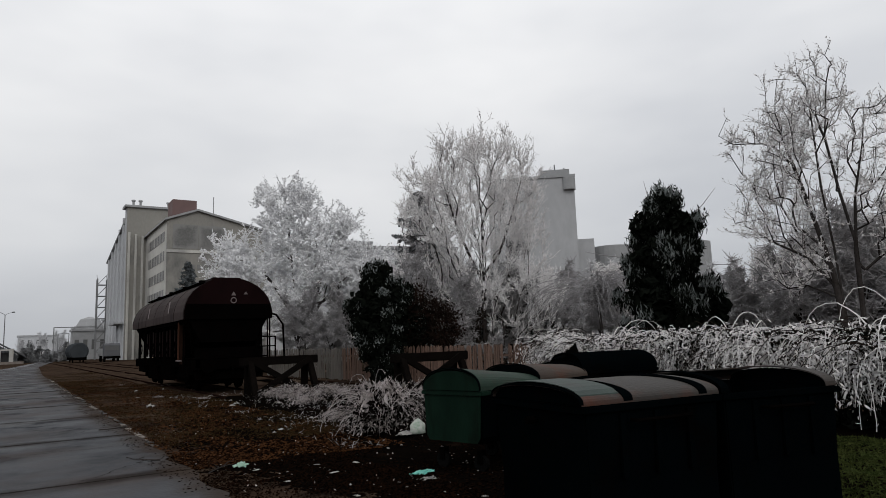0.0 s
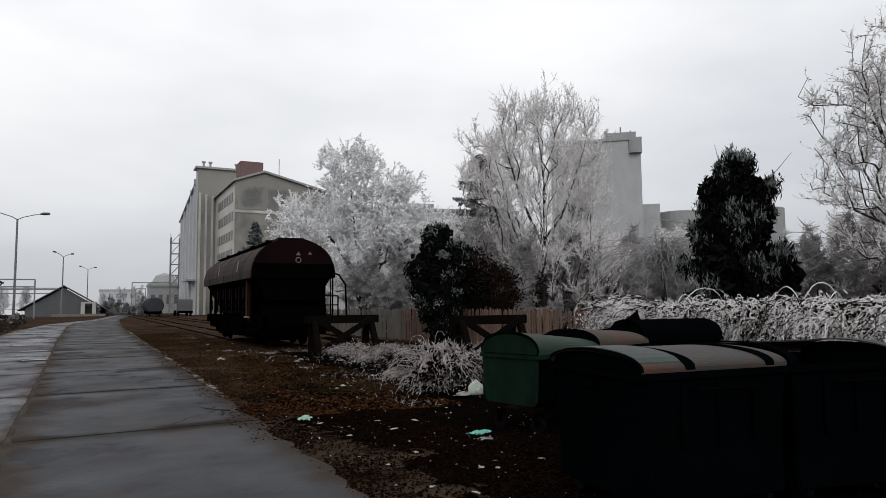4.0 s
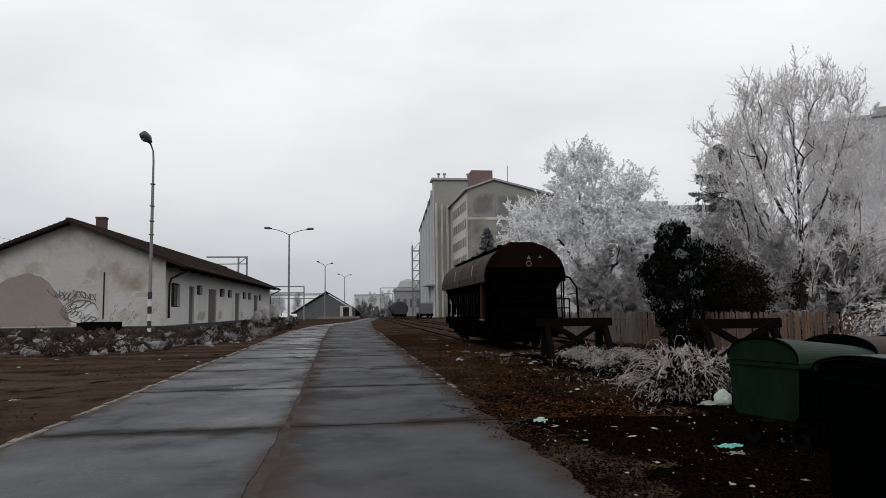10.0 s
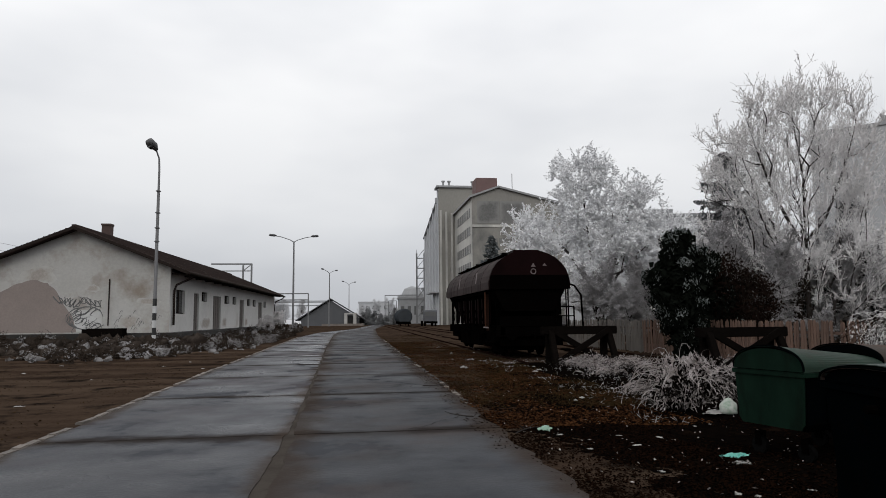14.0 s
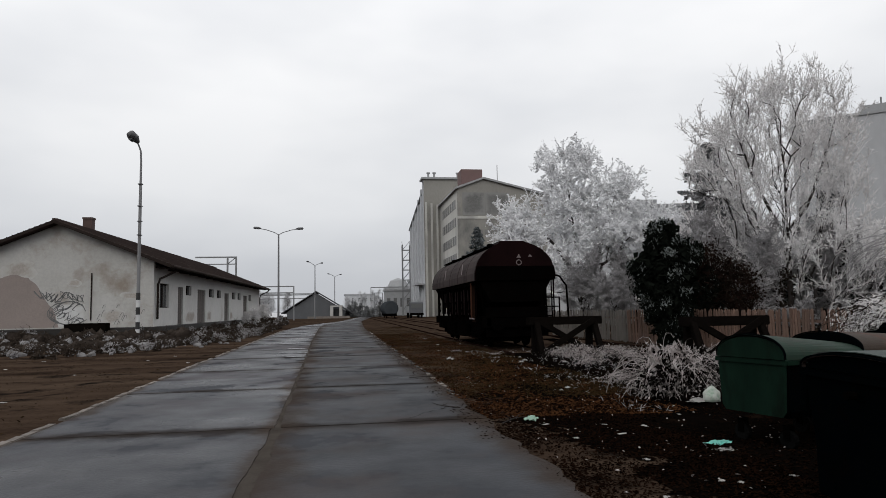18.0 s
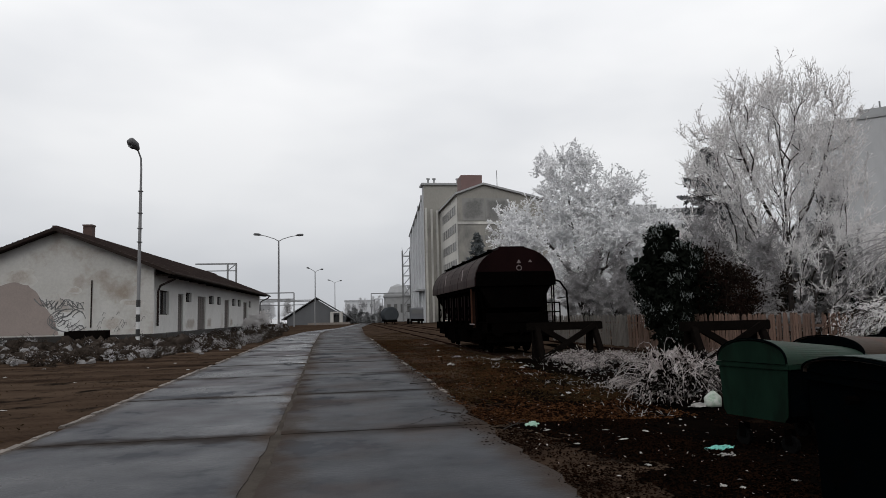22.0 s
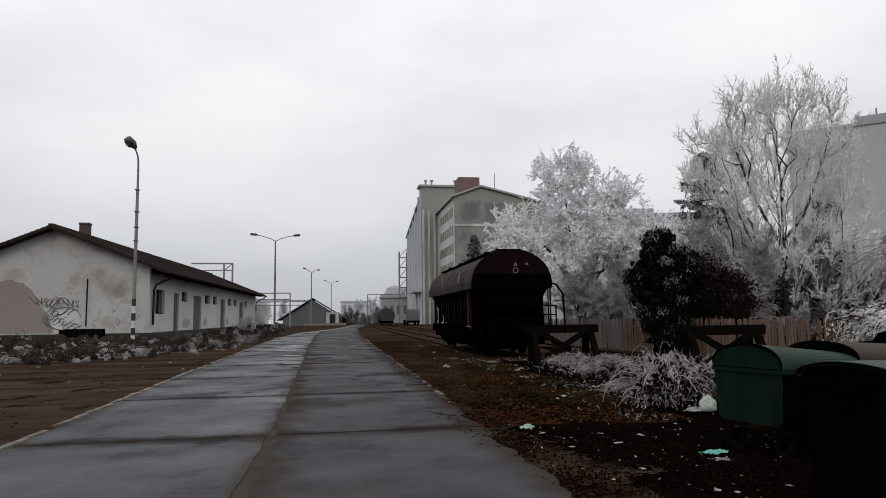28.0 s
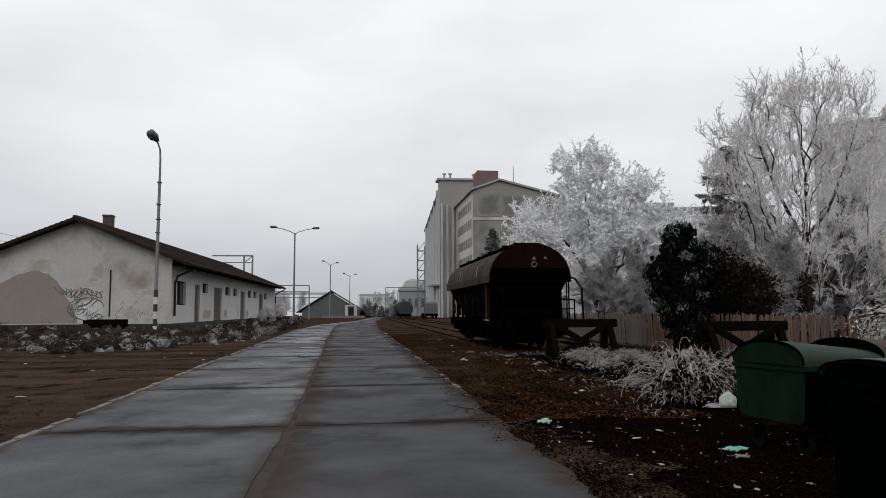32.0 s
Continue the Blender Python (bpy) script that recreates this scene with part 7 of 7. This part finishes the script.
BANK = [(-28, -15, 38.5, 43.6, 0.75), (-15.5, -8.5, 39.0, 43.8, 0.6), (-28, -8, 33.5, 39.0, 0.22), (-10.4, -8.3, 43.5, 62, 0.45), (-9.6, -6.6, 62, 90, 0.5)]
rubble("heap of dark brown clods and broken rubble before the shed", BANK, 90, 1500, (0.12, 0.38), M_CLOD)
rubble("frost-white clods and tussocks on the rubble heap", BANK, 91, 380, (0.1, 0.3), M_FROST_CLOD, "frosted_rubble")
rubble("scattered frosted stones on the bare earth", [(-27, -8.5, 28.0, 35.0, 0.05), (-8.6, -5.6, 33, 60, 0.08)], 92, 150, (0.05, 0.17), M_FROST_CLOD, "frosted_stones")
scrub_bank("bank of dead scrub and rubble before the shed platform, partly frosted", [(-27, -15, 39.0, 43.6, 0.72), (-15.5, -8.5, 39.6, 43.8, 0.55), (-26, -8, 34.5, 40, 0.3)], 70, 80, 60000, 0.25, (0.085, 0.05), M_SCRUB_PALE)
scrub_bank("low frosted scrub along the shed platform edge", [(-10.6, -8.4, 43.5, 60, 0.6), (-10.0, -7.0, 60, 92, 0.9)], 71, 80, 42000, 0.3, (0.11, 0.06), M_SCRUB_PALE)
scrub_bank("low scrub beside the road before the shed", [(-9.5, -6.0, 34.5, 46, 0.4), (-8.3, -5.6, 46, 70, 0.45)], 72, 54, 24000, 0.35, (0.09, 0.05), M_SCRUB_PALE)
scrub_bank("thin frosted rubble and weeds strewn before the shed", [(-27, -9.5, 27.0, 36.0, 0.16), (-14, -8.0, 30.0, 36.0, 0.16)], 73, 80, 16000, 0.4, (0.1, 0.05), M_SCRUB_PALE)
scrub_bank("grey misty thicket at the far end of the road", [(1.5, 10.8, 162, 168, 3.4), (-1.0, 4.0, 176, 184, 2.6)], 74, 40, 16000, 0.25, (0.6, 0.28), M_THICKET, M_FAR_DARK)
scrub_bank("dark leafless undergrowth behind the fence", [(13.6, 18.0, 23.8, 27.5, 2.6), (17.0, 24.0, 21.5, 27.0, 1.1), (21.0, 27.0, 13.0, 20.0, 1.4)], 75, 40, 26000, 0.14, (0.2, 0.07), rime=M_FROST_GREY)
# black open box added for an unidentified dark area at the gable's foot
trough = thing("timber_trough", "low black open box before the gable", "trough", at=pose(-16.4, 42.9, 0.0))
part("board", Geo().box(0, 2.35, 0, 0.06, 0, 1.12), M_TIMBER, trough)
part("board", Geo().box(0, 2.35, 0.75, 0.81, 0, 1.15), M_TIMBER, trough)
for x in (0.0, 2.29):
    part("end_board", Geo().box(x, x + 0.06, 0.06, 0.75, 0, 1.1), M_TIMBER, trough)
part("filling", Geo().box(0.06, 2.29, 0.06, 0.75, 0, 0.8), M_BLACK_SOIL, trough)

# ---- litter of leaves, grass, rubbish ----
def scatter(name, label, material, n, box, size, seed, flat=0.75, patch=0.9, keep=0.0, droop=0.0, z=0.012):
    """Many small leaves or blades on the ground, thicker in some patches."""
    r = np.random.default_rng(seed)
    x0, x1, y0, y1 = box
    p = np.stack([r.uniform(x0, x1, n * 2), y0 + (y1 - y0) * r.random(n * 2) ** 1.35, np.zeros(n * 2)], 1)
    ok = [noise.noise(Vector((a * patch, b * patch, seed))) + r.normal(0, 0.25) > keep for a, b, _ in p]
    p = p[np.array(ok)][:n]
    p[:, 2] = [ground_height(a, b) + z for a, b, _ in p]
    return tagged(new(name, flakes(name, p, *size, material, r, droop, flat)), label, "ground cover", kind="stuff")


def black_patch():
    """The near-black ground round the bins and buffer stops, with a ragged edge."""
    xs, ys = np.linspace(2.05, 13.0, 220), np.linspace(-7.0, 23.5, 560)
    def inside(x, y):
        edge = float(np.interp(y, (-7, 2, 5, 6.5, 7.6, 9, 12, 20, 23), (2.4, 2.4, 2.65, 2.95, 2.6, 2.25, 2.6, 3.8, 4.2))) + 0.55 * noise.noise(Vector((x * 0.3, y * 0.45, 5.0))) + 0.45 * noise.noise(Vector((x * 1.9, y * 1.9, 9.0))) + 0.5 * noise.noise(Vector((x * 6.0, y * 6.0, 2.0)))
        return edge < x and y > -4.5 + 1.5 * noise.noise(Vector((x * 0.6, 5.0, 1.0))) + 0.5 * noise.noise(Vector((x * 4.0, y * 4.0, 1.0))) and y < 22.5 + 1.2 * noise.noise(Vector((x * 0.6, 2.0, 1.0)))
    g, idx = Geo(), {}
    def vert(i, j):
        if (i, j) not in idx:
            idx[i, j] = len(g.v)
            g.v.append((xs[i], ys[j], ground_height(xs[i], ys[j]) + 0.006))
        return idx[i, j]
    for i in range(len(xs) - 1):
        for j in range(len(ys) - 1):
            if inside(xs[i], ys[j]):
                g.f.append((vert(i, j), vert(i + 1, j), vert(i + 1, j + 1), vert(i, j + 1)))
    return tagged(new("cinder_ground", g.mesh("cinder_ground", M_BLACK_SOIL, smooth=True)), "near-black soil round the bins and buffer stops", "ground", kind="structure")


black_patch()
scatter("dead_leaves", "brown dead leaves strewn over the damp verge", M_DEAD, 24000, (2.1, 5.4, 9.5, 44.0), (0.06, 0.038), 61, keep=-0.1)
scatter("dead_leaves", "dark leaf litter between the bins and tracks", M_DEAD_DARK, 14000, (2.1, 9.0, 2.6, 16.0), (0.045, 0.026), 62, keep=-0.1)
scatter("dead_leaves", "brown leaves blown on to the road edge", M_DEAD_DARK, 1800, (1.7, 2.5, 8.0, 40.0), (0.04, 0.024), 67, keep=-0.2, z=0.02)
scatter("dead_leaves", "brown crumbled leaves on the bare strip by the road", M_DEAD_DARK, 15000, (2.0, 4.2, 3.0, 11.0), (0.04, 0.025), 68, keep=-0.15)
scatter("dead_leaves", "red-brown leaves on the dark soil by the road", M_DEAD_DARK, 6000, (2.1, 4.8, 4.0, 13.0), (0.045, 0.028), 69, keep=0.12)
scatter("pale_crumbs", "pale crumbs and shreds on the dark soil", M_FROST_PINK, 420, (2.2, 6.5, 4.2, 17.0), (0.045, 0.02), 81, keep=-0.3, z=0.02)
scatter("frosted_grass", "frosted blades of grass in the weeds", M_FROST_GREY, 2200, (4.4, 12.4, 9.5, 24.0), (0.12, 0.012), 63, 0.2, 0.8, 0.05, z=0.05)
scatter("winter_grass", "dry tawny grass along the verge", M_GRASS, 12000, (2.2, 5.6, 11.5, 60.0), (0.13, 0.012), 64, 0.25, 0.5, 0.0, z=0.04)
scatter("lawn_grass", "short green grass behind the bins", M_LAWN, 26000, (5.9, 10.2, 0.5, 6.0), (0.1, 0.011), 65, 0.1, 0.5, -0.6, z=0.03)
scatter("dead_leaves", "scattered leaves and crumbs on bare earth", M_GRASS, 4000, (-14.0, -4.6, 8.0, 36.0), (0.05, 0.03), 66, keep=0.1)


def crumpled(name, label, at, seed, w, d, h, material, category="rubbish", group="litter"):
    """A crumpled sheet or bag lying on the ground."""
    r = random.Random(seed)
    n = 7
    g = Geo()
    g.v = [((i / n - 0.5) * w * (1 + 0.25 * r.uniform(-1, 1)), (j / n - 0.5) * d * (1 + 0.25 * r.uniform(-1, 1)), h * (0.5 + 0.5 * max(0.0, 1 - ((i / n - 0.5) ** 2 + (j / n - 0.5) ** 2) * 4)) * r.uniform(0.15, 1.0)) for i in range(n + 1) for j in range(n + 1)]
    g.f = [(i * (n + 1) + j, (i + 1) * (n + 1) + j, (i + 1) * (n + 1) + j + 1, i * (n + 1) + j + 1) for i in range(n) for j in range(n)]
    ob = new(name, g.mesh(name, material))
    ob.matrix_basis = at
    return tagged(ob, label, category, group)


crumpled("plastic_bag", "crumpled mint-green plastic bag on dark soil", pose(4.27, 7.12, 0.0, 0, 0, 20), 1, 0.3, 0.17, 0.06, M_MINT)
crumpled("plastic_bag", "pale green plastic wrapper beside the road edge", pose(2.68, 9.25, 0.0, 0, 0, 60), 2, 0.26, 0.16, 0.08, M_PALE_GREEN)
def slumped_sack(at, seed):
    g, n, m = Geo(), 14, 9
    for j in range(m + 1):
        v = j / m
        for i in range(n):
            a = 2 * math.pi * i / n
            rad = (0.17 * (1 - v) ** 0.35 + 0.03 * math.sin(5 * v)) * (1 + 0.25 * noise.noise(Vector((math.cos(a) * 1.5, math.sin(a) * 1.5, v * 3 + seed))))
            g.v.append((rad * math.cos(a) * 1.15 + 0.05 * v, rad * math.sin(a) * 0.85, 0.3 * v ** 0.8 + 0.004))
    g.f = [(j * n + i, j * n + (i + 1) % n, (j + 1) * n + (i + 1) % n, (j + 1) * n + i) for j in range(m) for i in range(n)] + [tuple(range(n))[::-1], tuple(range(m * n, (m + 1) * n))]
    ob = new("white_sack", g.mesh("white_sack", M_SACK, smooth=True))
    ob.matrix_basis = at @ Matrix.Scale(0.85, 4)
    return tagged(ob, "slumped white sack leaning by the frosted bush", "sack", "litter")


slumped_sack(pose(6.02, 10.2, 0.0, 0, 0, 30), 3)
crumpled("paper_sheet", "crumpled white paper beside the sack", pose(5.8, 10.22, 0.0, 0, 0, 40), 4, 0.45, 0.25, 0.07, M_LITTER)
crumpled("paper_sheet", "crumpled pale paper by the mint bag", pose(4.1, 6.75, 0.0, 0, 0, 0), 5, 0.24, 0.16, 0.05, M_LITTER)
crumpled("paper_cup", "white cup lying by the bins", pose(4.85, 7.55, 0.0, 0, 0, 0), 6, 0.1, 0.12, 0.11, M_LITTER)
crumpled("paper_sheet", "white paper scrap on the verge", pose(3.4, 20.6, 0.0), 7, 0.2, 0.2, 0.12, M_LITTER)
rng = random.Random(99)
for k in range(17):
    x, y = rng.uniform(2.4, 5.2), rng.uniform(4.6, 9.5)
    crumpled("litter_scrap", "small pale scrap of litter on dark soil", pose(x, y, 0.0, 0, 0, rng.uniform(0, 360)), 100 + k, rng.uniform(0.04, 0.13), rng.uniform(0.03, 0.06), rng.uniform(0.01, 0.03), M_LITTER)
for k in range(16):
    x, y = rng.uniform(2.6, 6.5), rng.uniform(10, 30)
    crumpled("litter_scrap", "small pale scrap of litter in brown grass", pose(x, y, 0.0, 0, 0, rng.uniform(0, 360)), 200 + k, rng.uniform(0.06, 0.16), rng.uniform(0.05, 0.1), rng.uniform(0.03, 0.06), M_LITTER)

# Pale sheet added so the far ground fades as in mist.
field = tagged(new("frosted_field", Geo().box(-900, 900, 205, 1600, -0.3, 0.05).mesh("frosted_field", M_FAR_TREE)), "pale field beyond the yard, mist put into its colour", "ground", kind="structure")
for x, y, s in ((-9.3, 74.0, 1.0), (-8.8, 79.0, 1.2), (-9.0, 68.0, 0.8)):
    copy_thing(s1, pose(x, y, 0, 0, 0, 40 * y)).scale = (s * 0.6, s * 0.6, s * 0.5)

# fallen twigs at the road's edge
def twig(at, seed):
    r = random.Random(seed)

    def bent(p, a, n, step):
        pts = [Vector(p)]
        for _ in range(n):
            a += r.gauss(0, 0.35)
            q = pts[-1] + Vector((math.cos(a) * step, math.sin(a) * step, r.uniform(-0.008, 0.014)))
            q.z = max(q.z, 0.016)
            pts.append(q)
        return pts

    stem = bent((0, 0, 0.018), 0.0, 6, 0.13)
    t = new("fallen_branch", Geo().rod(stem, [0.011 - 0.0012 * k for k in range(7)], 5).mesh("fallen_branch", M_BARK))
    t.matrix_basis = at
    part("side_shoot", Geo().rod(bent(stem[2], 0.8, 4, 0.09), [0.006, 0.005, 0.005, 0.004, 0.003], 5), M_BARK, t)
    part("side_shoot", Geo().rod(bent(stem[3], -0.7, 3, 0.09), [0.006, 0.005, 0.004, 0.003], 5), M_BARK, t)
    return tagged(t, "thin dark fallen branch on the road edge", "branch", "fallen branches")


for k, (x, y, a) in enumerate(((1.9, 10.6, 150), (1.6, 15.6, 10), (2.2, 9.0, 30))):
    twig(pose(x, y, 0.0, 0, 0, a), 300 + k)

rng = random.Random(131)
for k in range(14):
    crumpled("litter_scrap", "small pale scrap of litter on bare earth", pose(rng.uniform(-13, -4.8), rng.uniform(11, 30), 0.0, 0, 0, rng.uniform(0, 360)), 400 + k, rng.uniform(0.08, 0.2), rng.uniform(0.05, 0.1), rng.uniform(0.02, 0.05), M_LITTER)

for ob in bpy.data.objects:
    if "_mass" in ob.name or "foliage" in ob.name:
        ob["kind"] = "stuff"
